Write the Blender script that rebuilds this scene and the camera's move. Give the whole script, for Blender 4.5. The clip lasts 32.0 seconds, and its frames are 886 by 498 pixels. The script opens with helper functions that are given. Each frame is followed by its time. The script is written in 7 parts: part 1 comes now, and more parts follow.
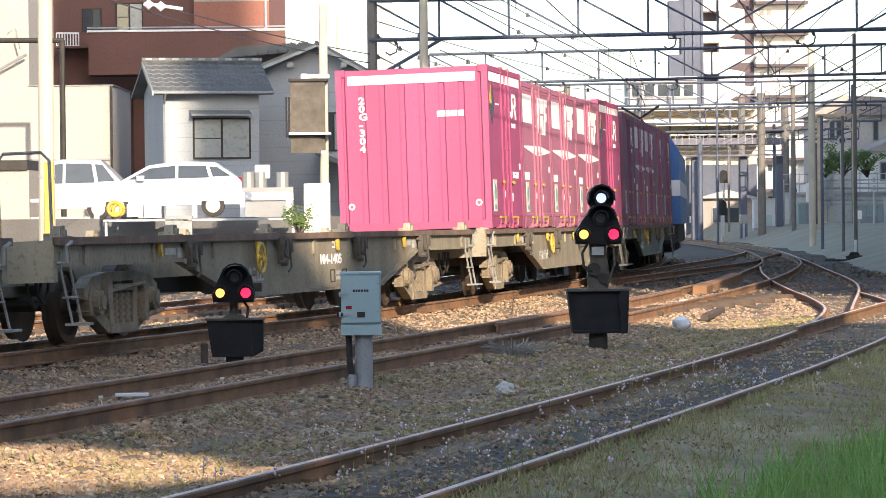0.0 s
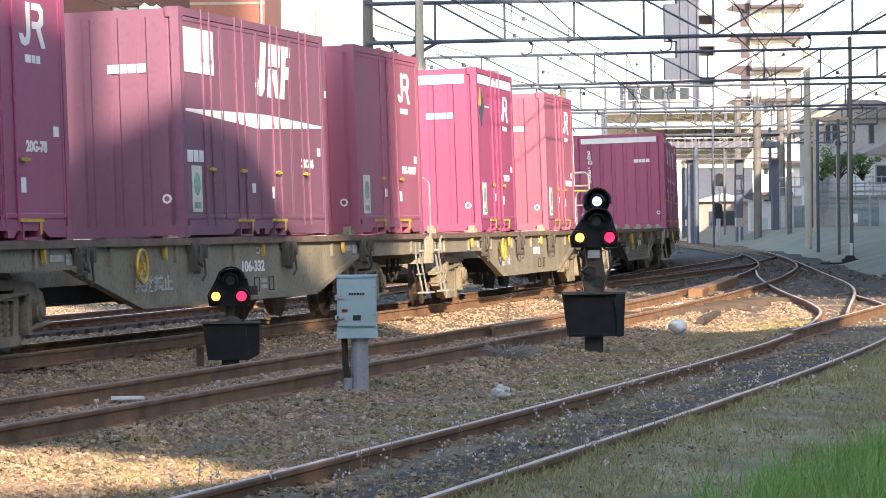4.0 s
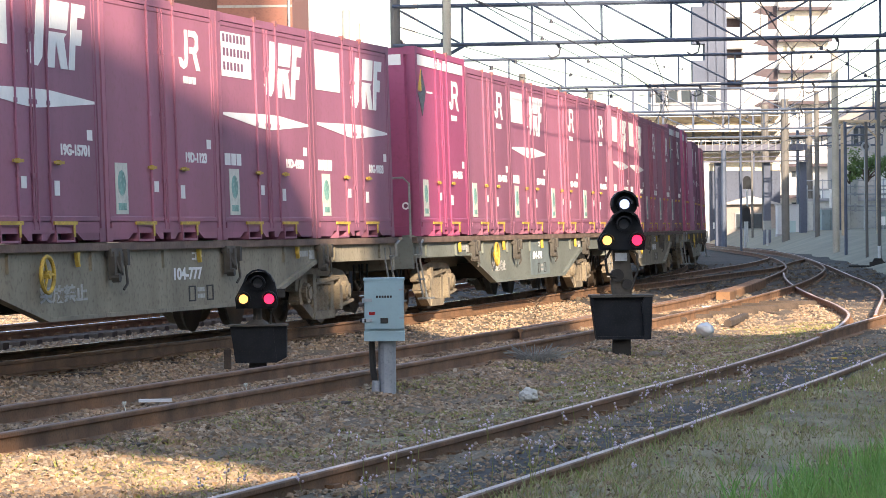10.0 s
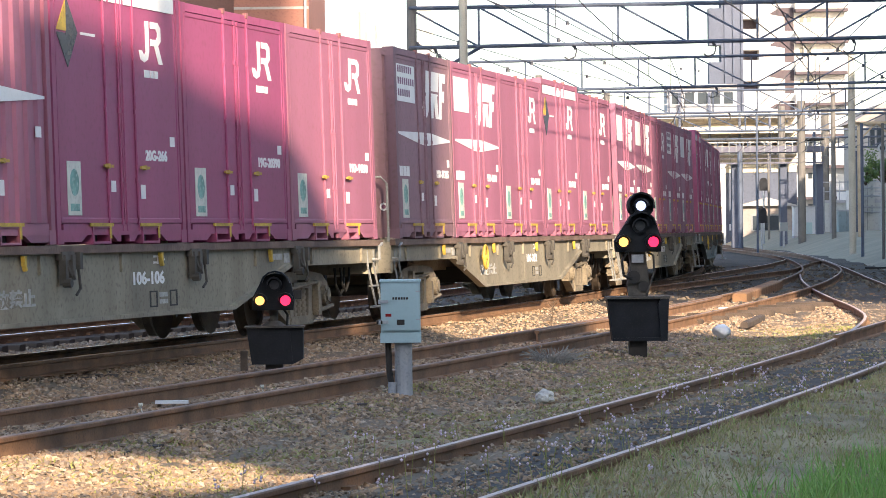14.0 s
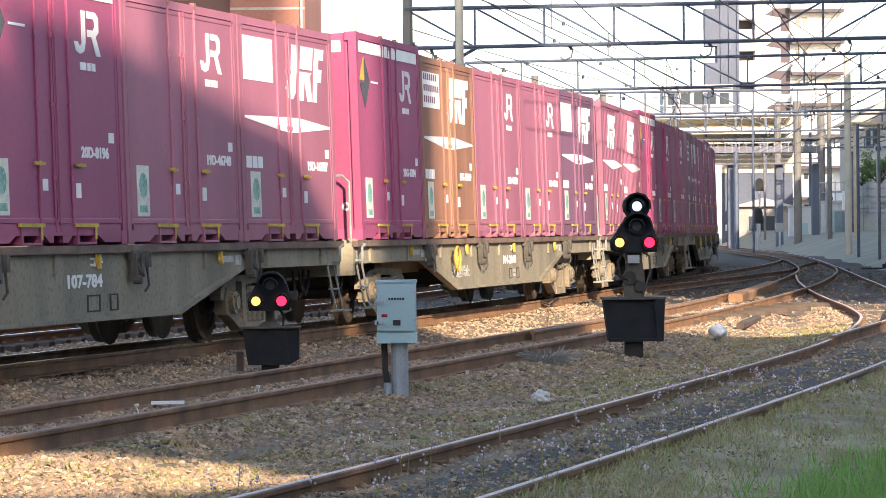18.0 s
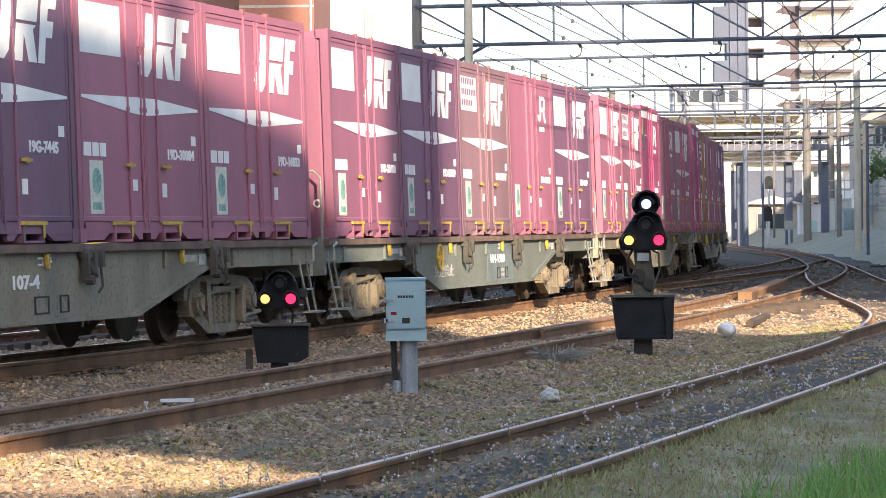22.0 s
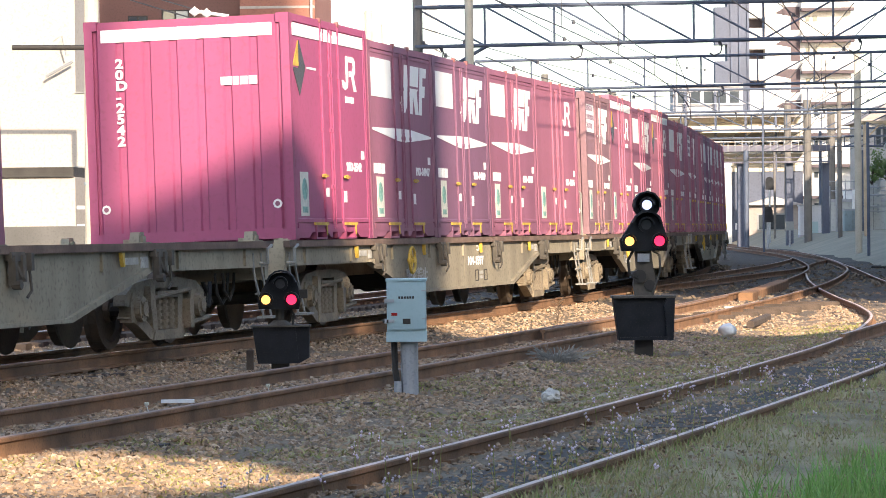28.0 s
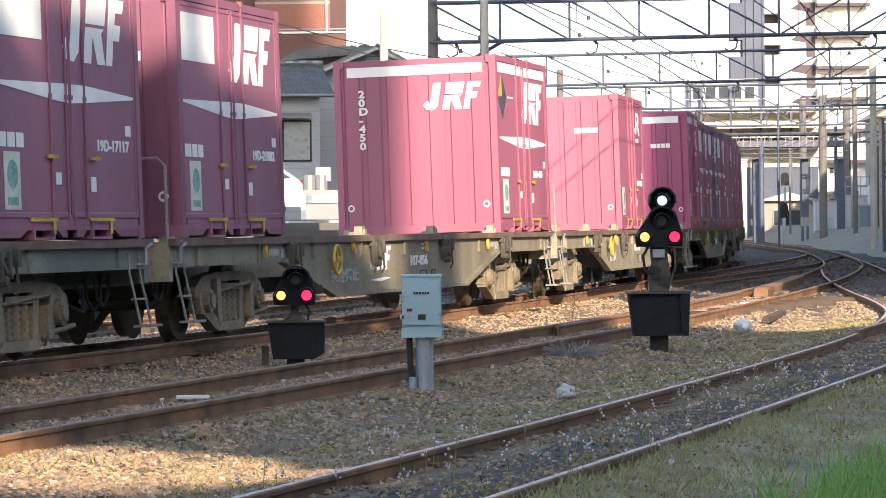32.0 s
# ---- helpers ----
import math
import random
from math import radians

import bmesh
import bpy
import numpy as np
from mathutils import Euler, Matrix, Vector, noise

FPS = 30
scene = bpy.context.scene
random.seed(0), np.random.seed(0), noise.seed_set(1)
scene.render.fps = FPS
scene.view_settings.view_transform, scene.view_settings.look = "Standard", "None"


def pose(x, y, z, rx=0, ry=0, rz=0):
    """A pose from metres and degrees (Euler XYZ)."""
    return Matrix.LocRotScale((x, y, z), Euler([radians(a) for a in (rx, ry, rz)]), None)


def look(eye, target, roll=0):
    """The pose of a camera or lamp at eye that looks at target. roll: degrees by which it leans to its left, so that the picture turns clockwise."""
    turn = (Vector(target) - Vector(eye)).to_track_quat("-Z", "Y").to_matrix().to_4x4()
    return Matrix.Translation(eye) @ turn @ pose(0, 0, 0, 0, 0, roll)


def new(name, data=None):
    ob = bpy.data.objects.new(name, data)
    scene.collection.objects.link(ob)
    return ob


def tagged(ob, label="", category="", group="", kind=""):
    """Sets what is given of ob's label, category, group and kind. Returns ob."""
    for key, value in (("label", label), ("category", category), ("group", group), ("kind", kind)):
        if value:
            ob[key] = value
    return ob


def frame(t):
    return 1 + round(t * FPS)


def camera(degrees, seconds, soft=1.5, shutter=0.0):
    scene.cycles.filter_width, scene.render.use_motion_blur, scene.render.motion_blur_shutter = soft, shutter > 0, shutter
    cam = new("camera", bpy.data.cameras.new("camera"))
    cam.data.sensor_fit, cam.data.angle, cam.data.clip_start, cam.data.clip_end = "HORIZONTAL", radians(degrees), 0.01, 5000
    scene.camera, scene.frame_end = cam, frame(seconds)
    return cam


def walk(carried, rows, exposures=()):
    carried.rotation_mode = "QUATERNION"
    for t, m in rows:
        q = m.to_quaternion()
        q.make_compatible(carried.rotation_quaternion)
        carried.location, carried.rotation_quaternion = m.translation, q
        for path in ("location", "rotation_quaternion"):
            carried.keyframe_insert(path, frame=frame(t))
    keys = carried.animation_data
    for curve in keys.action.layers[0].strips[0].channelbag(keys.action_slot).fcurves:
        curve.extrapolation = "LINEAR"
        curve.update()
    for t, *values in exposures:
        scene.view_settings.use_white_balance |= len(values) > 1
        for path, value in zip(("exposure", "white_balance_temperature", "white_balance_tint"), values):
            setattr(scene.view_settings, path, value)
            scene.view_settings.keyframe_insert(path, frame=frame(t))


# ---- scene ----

# camera: a long lens on a tripod beside the siding, drifting slowly
EYE = (0.0, 0.0, 1.217)
cam = camera(15.71, 32.0, soft=0.8)
PAN = [(0.0, 14.9701, -0.5821), (0.5, 14.9343, -0.5733), (1.0, 14.8695, -0.5647), (1.5, 14.8261, -0.5574), (2.0, 14.7813, -0.5503), (2.5, 14.7981, -0.5485), (3.0, 14.7642, -0.5411), (3.5, 14.832, -0.5327), (5.5, 14.949, -0.5054), (6.0, 14.9967, -0.4939), (6.5, 15.0755, -0.4901), (7.0, 15.0663, -0.4871), (7.5, 15.2912, -0.4725), (8.0, 15.2836, -0.4726), (8.5, 15.2744, -0.4727), (9.0, 15.2605, -0.4697), (9.5, 15.2774, -0.4726), (10.0, 15.3839, -0.4699), (10.5, 15.3625, -0.4718), (11.0, 15.4118, -0.4713), (11.5, 15.4581, -0.4708), (12.0, 15.5319, -0.4546), (12.5, 15.6431, -0.4535), (13.0, 15.7587, -0.4446), (13.5, 15.6752, -0.4409), (14.0, 15.6752, -0.4376), (14.5, 15.6722, -0.4377), (16.5, 15.5316, -0.4237), (17.0, 15.544, -0.4203), (17.5, 15.5965, -0.423), (18.0, 15.6042, -0.4291), (18.5, 15.6737, -0.4376), (19.0, 15.6616, -0.4488), (19.5, 15.6738, -0.4532), (20.0, 15.6415, -0.4535), (20.5, 15.7035, -0.4667), (21.0, 15.7266, -0.468), (21.5, 15.7188, -0.4681), (22.0, 15.7696, -0.4676), (22.5, 15.799, -0.4673), (23.0, 15.8761, -0.4665), (23.5, 15.8901, -0.4664), (24.0, 15.8746, -0.4665), (24.5, 15.782, -0.4675), (25.0, 15.8284, -0.467), (25.5, 15.8237, -0.4671), (27.5, 15.7511, -0.4524), (28.0, 15.7818, -0.4521), (28.5, 15.7974, -0.4519), (29.0, 15.8469, -0.4668), (29.5, 15.8333, -0.4746), (30.0, 15.8146, -0.4764), (30.5, 15.7143, -0.4728), (31.0, 15.8119, -0.5104), (31.5, 15.9583, -0.5043), (32.0, 16.0528, -0.5264)]


def aim(yaw, pitch):
    a, b = radians(yaw), radians(pitch)
    return look(EYE, (EYE[0] - math.sin(a) * math.cos(b), EYE[1] + math.cos(a) * math.cos(b), EYE[2] + math.sin(b)), -0.58)


LIGHT = [(0, .90), (2, .92), (3.5, 1.14), (9, 1.15), (14.5, 1.17), (22, 1.17), (23, 1.2), (24, 1.35), (24.5, 1.53), (25, 1.72), (25.5, 1.9), (26.3, 1.8), (27.5, 1.25), (28, 1.12), (30, 1.10), (31, .95), (32, .98)]
walk(cam, [(t, aim(y, p)) for t, y, p in PAN], [(t, e + 0.43, 6250, 10.5) for t, e in LIGHT])

# light: a low warm sun behind the camera, a pale sky
SUN_A, SUN_T = radians(32.0), 0.38
world = bpy.data.worlds.new("sky")
scene.world = world
world.use_nodes = True
wn = world.node_tree
sky = wn.nodes.new("ShaderNodeTexSky")
sky.sky_type, sky.sun_disc = "NISHITA", False
sky.sun_elevation, sky.sun_rotation = math.atan(SUN_T), radians(148.0)
sky.dust_density, sky.ozone_density = 1.4, 0.7
wn.nodes["Background"].inputs[1].default_value = 0.15
wn.links.new(sky.outputs[0], wn.nodes["Background"].inputs[0])
sun = new("sun", bpy.data.lights.new("sun", "SUN"))
sun.data.energy, sun.data.angle, sun.data.color = 4.1, radians(0.5), (1.0, 0.80, 0.58)
sun.matrix_world = look((math.sin(SUN_A) * 60, -math.cos(SUN_A) * 60, SUN_T * 60), (0, 0, 0))


# ---- materials ----
def nodes_of(name):
    m = bpy.data.materials.new(name)
    m.use_nodes = True
    return m, m.node_tree.nodes, m.node_tree.links, m.node_tree.nodes["Principled BSDF"]


def surface(name, rgb, rough=0.6, metal=0.0, big=1.5, fine=30.0, vary=0.25, bump=0.15, second=None, amount=0.5, rnd=0.0, streak=False, spec=0.5):
    """A base colour broken up at two scales, with fine relief; second is a stain or wear colour."""
    m, n, l, b = nodes_of(name)
    co = n.new("ShaderNodeTexCoord")
    mp = n.new("ShaderNodeMapping")
    mp.inputs["Scale"].default_value = (1, 1, 0.15) if streak else (1, 1, 1)
    l.new(co.outputs["Object"], mp.inputs[0])
    t1, t2 = n.new("ShaderNodeTexNoise"), n.new("ShaderNodeTexNoise")
    t1.inputs["Scale"].default_value, t1.inputs["Detail"].default_value = big, 4
    t2.inputs["Scale"].default_value, t2.inputs["Detail"].default_value = fine, 3
    l.new(mp.outputs[0], t1.inputs[0])
    l.new(co.outputs["Object"], t2.inputs[0])
    r1 = n.new("ShaderNodeValToRGB")
    lo = tuple(c * (1 - vary) for c in rgb) + (1,)
    hi = tuple(min(1, c * (1 + vary)) for c in rgb) + (1,)
    r1.color_ramp.elements[0].position, r1.color_ramp.elements[1].position = 0.3, 0.7
    r1.color_ramp.elements[0].color, r1.color_ramp.elements[1].color = lo, hi
    l.new(t1.outputs[0], r1.inputs[0])
    mix = n.new("ShaderNodeMixRGB")
    mix.inputs[2].default_value = (*(second or tuple(c * 0.55 for c in rgb)), 1)
    r2 = n.new("ShaderNodeValToRGB")
    r2.color_ramp.elements[0].position, r2.color_ramp.elements[1].position = 0.52, 0.72
    r2.color_ramp.elements[1].color = (amount, amount, amount, 1)
    l.new(t2.outputs[0], r2.inputs[0])
    l.new(r2.outputs[0], mix.inputs[0])
    l.new(r1.outputs[0], mix.inputs[1])
    out = mix.outputs[0]
    if rnd:
        oi = n.new("ShaderNodeObjectInfo")
        hs = n.new("ShaderNodeHueSaturation")
        mr = n.new("ShaderNodeMapRange")
        mr.inputs[3].default_value, mr.inputs[4].default_value = 1 - rnd, 1 + rnd
        l.new(oi.outputs["Random"], mr.inputs[0])
        l.new(mr.outputs[0], hs.inputs["Value"])
        l.new(out, hs.inputs["Color"])
        out = hs.outputs[0]
    l.new(out, b.inputs["Base Color"])
    b.inputs["Roughness"].default_value, b.inputs["Metallic"].default_value = rough, metal
    b.inputs["Specular IOR Level"].default_value = spec
    if bump:
        bp = n.new("ShaderNodeBump")
        bp.inputs["Strength"].default_value, bp.inputs["Distance"].default_value = bump, 0.02
        l.new(t2.outputs[0], bp.inputs["Height"])
        l.new(bp.outputs[0], b.inputs["Normal"])
    return m


def lamp_glow(name, rgb, strength):
    m, n, l, b = nodes_of(name)
    b.inputs["Base Color"].default_value = (*rgb, 1)
    b.inputs["Emission Color"].default_value = (*rgb, 1)
    b.inputs["Emission Strength"].default_value = strength
    return m


def stones(name, cols, rough=0.9):
    """Loose stones: each island its own grey or brown."""
    m, n, l, b = nodes_of(name)
    g = n.new("ShaderNodeNewGeometry")
    r = n.new("ShaderNodeValToRGB")
    while len(r.color_ramp.elements) < len(cols):
        r.color_ramp.elements.new(0.5)
    for i, (e, c) in enumerate(zip(r.color_ramp.elements, cols)):
        e.position, e.color = i / (len(cols) - 1), (*c, 1)
    l.new(g.outputs["Random Per Island"], r.inputs[0])
    co, t = n.new("ShaderNodeTexCoord"), n.new("ShaderNodeTexNoise")
    t.inputs["Scale"].default_value = 60
    l.new(co.outputs["Object"], t.inputs[0])
    mx = n.new("ShaderNodeMixRGB")
    mx.blend_type, mx.inputs[0].default_value = "MULTIPLY", 0.5
    l.new(r.outputs[0], mx.inputs[1])
    l.new(t.outputs[0], mx.inputs[2])
    l.new(mx.outputs[0], b.inputs["Base Color"])
    b.inputs["Roughness"].default_value = rough
    return m


STONE_COLS = [(0.38, 0.25, 0.155), (0.52, 0.36, 0.22), (0.17, 0.12, 0.08), (0.64, 0.50, 0.36), (0.42, 0.27, 0.155), (0.24, 0.19, 0.15), (0.50, 0.36, 0.23), (0.30, 0.20, 0.125)]
M = {}
M["ballast_bed"] = surface("ballast_bed", (0.15, 0.11, 0.070), 0.95, big=0.6, fine=22, vary=0.4, bump=1.0, second=(0.27, 0.20, 0.13), amount=0.8)
M["soil"] = surface("soil", (0.275, 0.22, 0.125), 0.95, big=1.4, fine=55, vary=0.55, bump=1.0, second=(0.34, 0.27, 0.17), amount=0.7)
M["oily"] = surface("oil_stained_soil", (0.050, 0.040, 0.033), 0.95, big=0.4, fine=10, vary=0.5, bump=0.9, second=(0.15, 0.115, 0.075), amount=0.7)
M["dark_stone"] = stones("oil_stained_stone", [(0.16, 0.12, 0.085), (0.24, 0.18, 0.12), (0.10, 0.08, 0.06), (0.30, 0.24, 0.17)])
M["stone"] = stones("ballast_stone", STONE_COLS)
M["rust_rail"] = surface("rusty_rail_steel", (0.225, 0.122, 0.062), 0.75, 0.0, 3, 60, 0.35, 0.25, (0.08, 0.045, 0.03), 0.6)
M["rail_top"] = surface("worn_rail_head", (0.62, 0.47, 0.40), 0.62, 0.0, 2, 40, 0.2, 0.05, (0.24, 0.15, 0.11), 0.6, spec=0.3)
M["rail_dull"] = surface("rusty_rail_head", (0.25, 0.165, 0.12), 0.65, 0.1, 2, 40, 0.25, 0.05, (0.15, 0.09, 0.06), 0.5)
M["rail_bright"] = surface("polished_rail_head", (0.62, 0.60, 0.58), 0.22, 1.0, 2, 40, 0.1, 0.03)
M["sleeper"] = surface("old_timber_sleeper", (0.075, 0.055, 0.042), 0.9, 0, 4, 50, 0.4, 0.5)
M["red"] = surface("russet_container_paint", (0.318, 0.115, 0.172), 0.55, 0, 0.9, 16, 0.18, 0.05, (0.25, 0.10, 0.11), 0.35, 0.10, True)
M["wine"] = surface("wine_container_paint", (0.245, 0.092, 0.145), 0.55, 0, 0.9, 16, 0.2, 0.05, (0.18, 0.075, 0.09), 0.35, 0.12, True)
M["crimson"] = surface("crimson_container_paint", (0.30, 0.062, 0.142), 0.5, 0, 0.9, 14, 0.12, 0.04, (0.21, 0.045, 0.085), 0.45, 0.08, True)
M["rose"] = surface("faded_rose_container_paint", (0.315, 0.100, 0.155), 0.5, 0, 0.9, 14, 0.12, 0.04, (0.38, 0.09, 0.14), 0.3, 0.06, True)
M["purple"] = surface("dull_purple_container_paint", (0.170, 0.072, 0.118), 0.6, 0, 0.9, 14, 0.18, 0.05, (0.13, 0.05, 0.07), 0.35, 0.08, True)
M["umber"] = surface("rust_brown_container_paint", (0.26, 0.125, 0.085), 0.65, 0, 1.4, 9, 0.35, 0.08, (0.26, 0.15, 0.05), 0.8, 0.05, True)
M["mauve"] = surface("dusty_mauve_container_paint", (0.230, 0.128, 0.150), 0.65, 0, 0.9, 14, 0.22, 0.06, (0.14, 0.085, 0.075), 0.45, 0.08, True)
M["violet"] = surface("dark_violet_container_paint", (0.175, 0.082, 0.138), 0.55, 0, 0.9, 14, 0.18, 0.05, (0.12, 0.055, 0.075), 0.35, 0.08, True)
M["faded_white"] = surface("faded_white_lettering", (0.40, 0.39, 0.36), 0.7, 0, 6, 30, 0.3, 0.0, (0.24, 0.22, 0.19), 0.8)
M["rust_edge"] = surface("rusty_deck_edge", (0.15, 0.10, 0.075), 0.8, 0, 3, 30, 0.35, 0.2, (0.10, 0.06, 0.045), 0.6)
M["iron"] = surface("dull_clip_iron", (0.085, 0.075, 0.062), 0.75, 0.1, 5, 40, 0.3, 0.2)
M["patch_blue"] = surface("faded_blue_number_patch", (0.155, 0.19, 0.19), 0.7, 0, 4, 24, 0.2, 0.05)
M["step_grey"] = surface("grey_step_paint", (0.24, 0.24, 0.225), 0.65, 0, 4, 40, 0.2, 0.08, (0.13, 0.10, 0.08), 0.6)
M["tan_steel"] = surface("rusty_tan_steel", (0.42, 0.33, 0.22), 0.75, 0, 2, 20, 0.2, 0.1)
M["white"] = surface("white_marking", (0.78, 0.77, 0.75), 0.6, 0, 3, 30, 0.06, 0.0, (0.6, 0.58, 0.55), 0.25)
M["yellow"] = surface("yellow_paint", (0.52, 0.35, 0.05), 0.6, 0, 5, 40, 0.25, 0.1, (0.20, 0.13, 0.05), 0.8)
M["rod"] = surface("locking_rod_steel", (0.30, 0.12, 0.11), 0.5, 0.1, 5, 40, 0.25, 0.1)
M["frame_grey"] = surface("wagon_frame_grey_paint", (0.245, 0.215, 0.155), 0.7, 0, 1.6, 18, 0.30, 0.15, (0.11, 0.08, 0.055), 0.6, 0.12, True)
M["frame_blue"] = surface("wagon_frame_bluegrey_paint", (0.165, 0.18, 0.155), 0.7, 0, 0.8, 18, 0.25, 0.15, (0.10, 0.08, 0.06), 0.5, 0.08)
M["bogie"] = surface("dusty_bogie_steel", (0.20, 0.165, 0.115), 0.85, 0, 3, 40, 0.35, 0.3, (0.12, 0.085, 0.06), 0.7)
M["dark"] = surface("dark_oily_steel", (0.03, 0.027, 0.024), 0.7, 0.2, 3, 40, 0.3, 0.2)
M["wheel"] = surface("wheel_steel", (0.10, 0.075, 0.055), 0.55, 0.5, 3, 40, 0.3, 0.2)
M["signal_black"] = surface("matt_black_signal_paint", (0.017, 0.019, 0.023), 0.6, 0, 4, 50, 0.3, 0.05, (0.05, 0.045, 0.04), 0.3, spec=0.12)
M["galv"] = surface("galvanised_steel", (0.36, 0.38, 0.40), 0.55, 0.3, 3, 40, 0.15, 0.08)
M["box_blue"] = surface("pale_blue_cabinet_paint", (0.34, 0.47, 0.50), 0.5, 0, 2, 40, 0.06, 0.02, (0.28, 0.37, 0.38), 0.3)
M["concrete"] = surface("concrete_pole", (0.46, 0.42, 0.34), 0.85, 0, 1.2, 40, 0.15, 0.15)
M["darkpole"] = surface("dark_painted_pole", (0.14, 0.13, 0.12), 0.8, 0, 1.2, 40, 0.2, 0.15)
M["gantry"] = surface("gantry_steel", (0.085, 0.105, 0.15), 0.6, 0.2, 1.5, 30, 0.2, 0.1)
M["wire"] = surface("overhead_wire", (0.06, 0.06, 0.07), 0.6, 0.3, 3, 30, 0.1, 0)
M["wall_white"] = surface("white_rendered_wall", (0.35, 0.32, 0.285), 0.9, 0, 0.3, 12, 0.05, 0.1)
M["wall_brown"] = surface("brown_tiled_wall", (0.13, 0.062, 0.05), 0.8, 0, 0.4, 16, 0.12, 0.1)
# lighter, warmer copy of the brown wall: sunlight put into the colour
M["wall_brown_lit"] = surface("sunlit_brown_wall", (0.27, 0.115, 0.082), 0.85, 0, 0.4, 16, 0.08, 0.1)
M["siding"] = surface("blue_grey_siding", (0.31, 0.335, 0.36), 0.75, 0, 0.5, 20, 0.08, 0.06)
M["roof_tile"] = surface("dark_roof_tile", (0.10, 0.105, 0.105), 0.6, 0, 1.5, 25, 0.25, 0.2, None, 0.4, 0.12)
M["trim_grey"] = surface("grey_metal_trim", (0.22, 0.23, 0.24), 0.5, 0.2, 1, 30, 0.1, 0.03)
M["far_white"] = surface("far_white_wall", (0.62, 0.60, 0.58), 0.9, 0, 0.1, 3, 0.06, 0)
# dark tone for shade painted on far walls; also the brown far roofs
M["far_shade_roof"] = surface("far_shade_and_roof_tone", (0.085, 0.066, 0.075), 0.9, 0, 0.1, 3, 0.1, 0)
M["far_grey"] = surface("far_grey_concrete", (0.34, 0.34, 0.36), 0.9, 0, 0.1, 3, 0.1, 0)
M["glass"] = surface("dark_window_glass", (0.05, 0.06, 0.07), 0.08, 0, 1, 3, 0.1, 0, spec=0.8)
M["curtain"] = surface("curtained_window_glass", (0.26, 0.28, 0.28), 0.25, 0, 1, 9, 0.08, 0, spec=0.7)
M["car_white"] = surface("white_car_paint", (0.50, 0.53, 0.58), 0.2, 0, 1, 9, 0.03, 0)
M["loco_blue"] = surface("blue_locomotive_paint", (0.03, 0.12, 0.34), 0.4, 0, 1, 12, 0.12, 0.03)
M["leaf"] = surface("leaf_green", (0.09, 0.15, 0.03), 0.6, 0, 0.8, 10, 0.4, 0.1, (0.16, 0.20, 0.04), 0.6)
M["grass"] = stones("grass_blade", [(0.26, 0.50, 0.10), (0.34, 0.58, 0.13), (0.44, 0.60, 0.18), (0.30, 0.52, 0.11), (0.22, 0.44, 0.09)], 0.6)
M["dry"] = stones("dry_grass", [(0.48, 0.36, 0.18), (0.58, 0.43, 0.25), (0.36, 0.33, 0.12), (0.50, 0.38, 0.19)], 0.8)
M["verge"] = stones("verge_blade", [(0.42, 0.41, 0.17), (0.52, 0.45, 0.22), (0.38, 0.41, 0.14), (0.58, 0.47, 0.28)], 0.8)
M["flower"] = surface("pale_lilac_petal", (0.78, 0.64, 0.72), 0.7, 0, 5, 30, 0.1, 0)
M["lamp_red"] = lamp_glow("red_signal_light", (1.0, 0.02, 0.075), 0.95)
M["lamp_amber"] = lamp_glow("amber_signal_light", (1.0, 0.50, 0.11), 0.85)
M["lamp_white"] = lamp_glow("white_signal_light", (0.62, 0.70, 1.0), 0.5)
M["lens_off"] = surface("unlit_lens", (0.07, 0.07, 0.08), 0.15, 0, 5, 30, 0.1, 0)
M["eco"] = surface("green_sticker", (0.16, 0.33, 0.28), 0.5, 0, 6, 25, 0.4, 0, (0.5, 0.6, 0.55), 0.7)
M["cream"] = surface("cream_sticker", (0.62, 0.62, 0.54), 0.5, 0, 6, 25, 0.1, 0)
M["lamp_off_red"] = surface("unlit_red_lens", (0.30, 0.02, 0.02), 0.2, 0, 4, 20, 0.1, 0)
M["weed"] = stones("weed_leaf", [(0.31, 0.32, 0.07), (0.38, 0.36, 0.10), (0.44, 0.38, 0.15), (0.27, 0.31, 0.06)], 0.7)
M["stalk"] = surface("dry_stalk", (0.13, 0.09, 0.06), 0.9, 0, 4, 30, 0.3, 0.1)
M["pale_stone"] = surface("pale_stone", (0.56, 0.53, 0.47), 0.9, 0, 6, 40, 0.2, 0.4)
M["grey_twig"] = surface("grey_twig", (0.27, 0.26, 0.23), 0.9, 0, 4, 30, 0.3, 0.1)
M["asphalt"] = surface("worn_asphalt", (0.10, 0.098, 0.095), 0.9, 0, 0.5, 20, 0.25, 0.3)
M["rust_board"] = surface("rust_stained_timber", (0.27, 0.145, 0.07), 0.85, 0, 2, 40, 0.3, 0.3, (0.13, 0.07, 0.04), 0.6)
M["hut"] = surface("pale_grey_hut_paint", (0.55, 0.57, 0.60), 0.6, 0, 1, 20, 0.08, 0.03)
M["caster"] = surface("grey_shade_caster", (0.42, 0.40, 0.37), 0.9, 0, 0.3, 8, 0.1, 0.1)


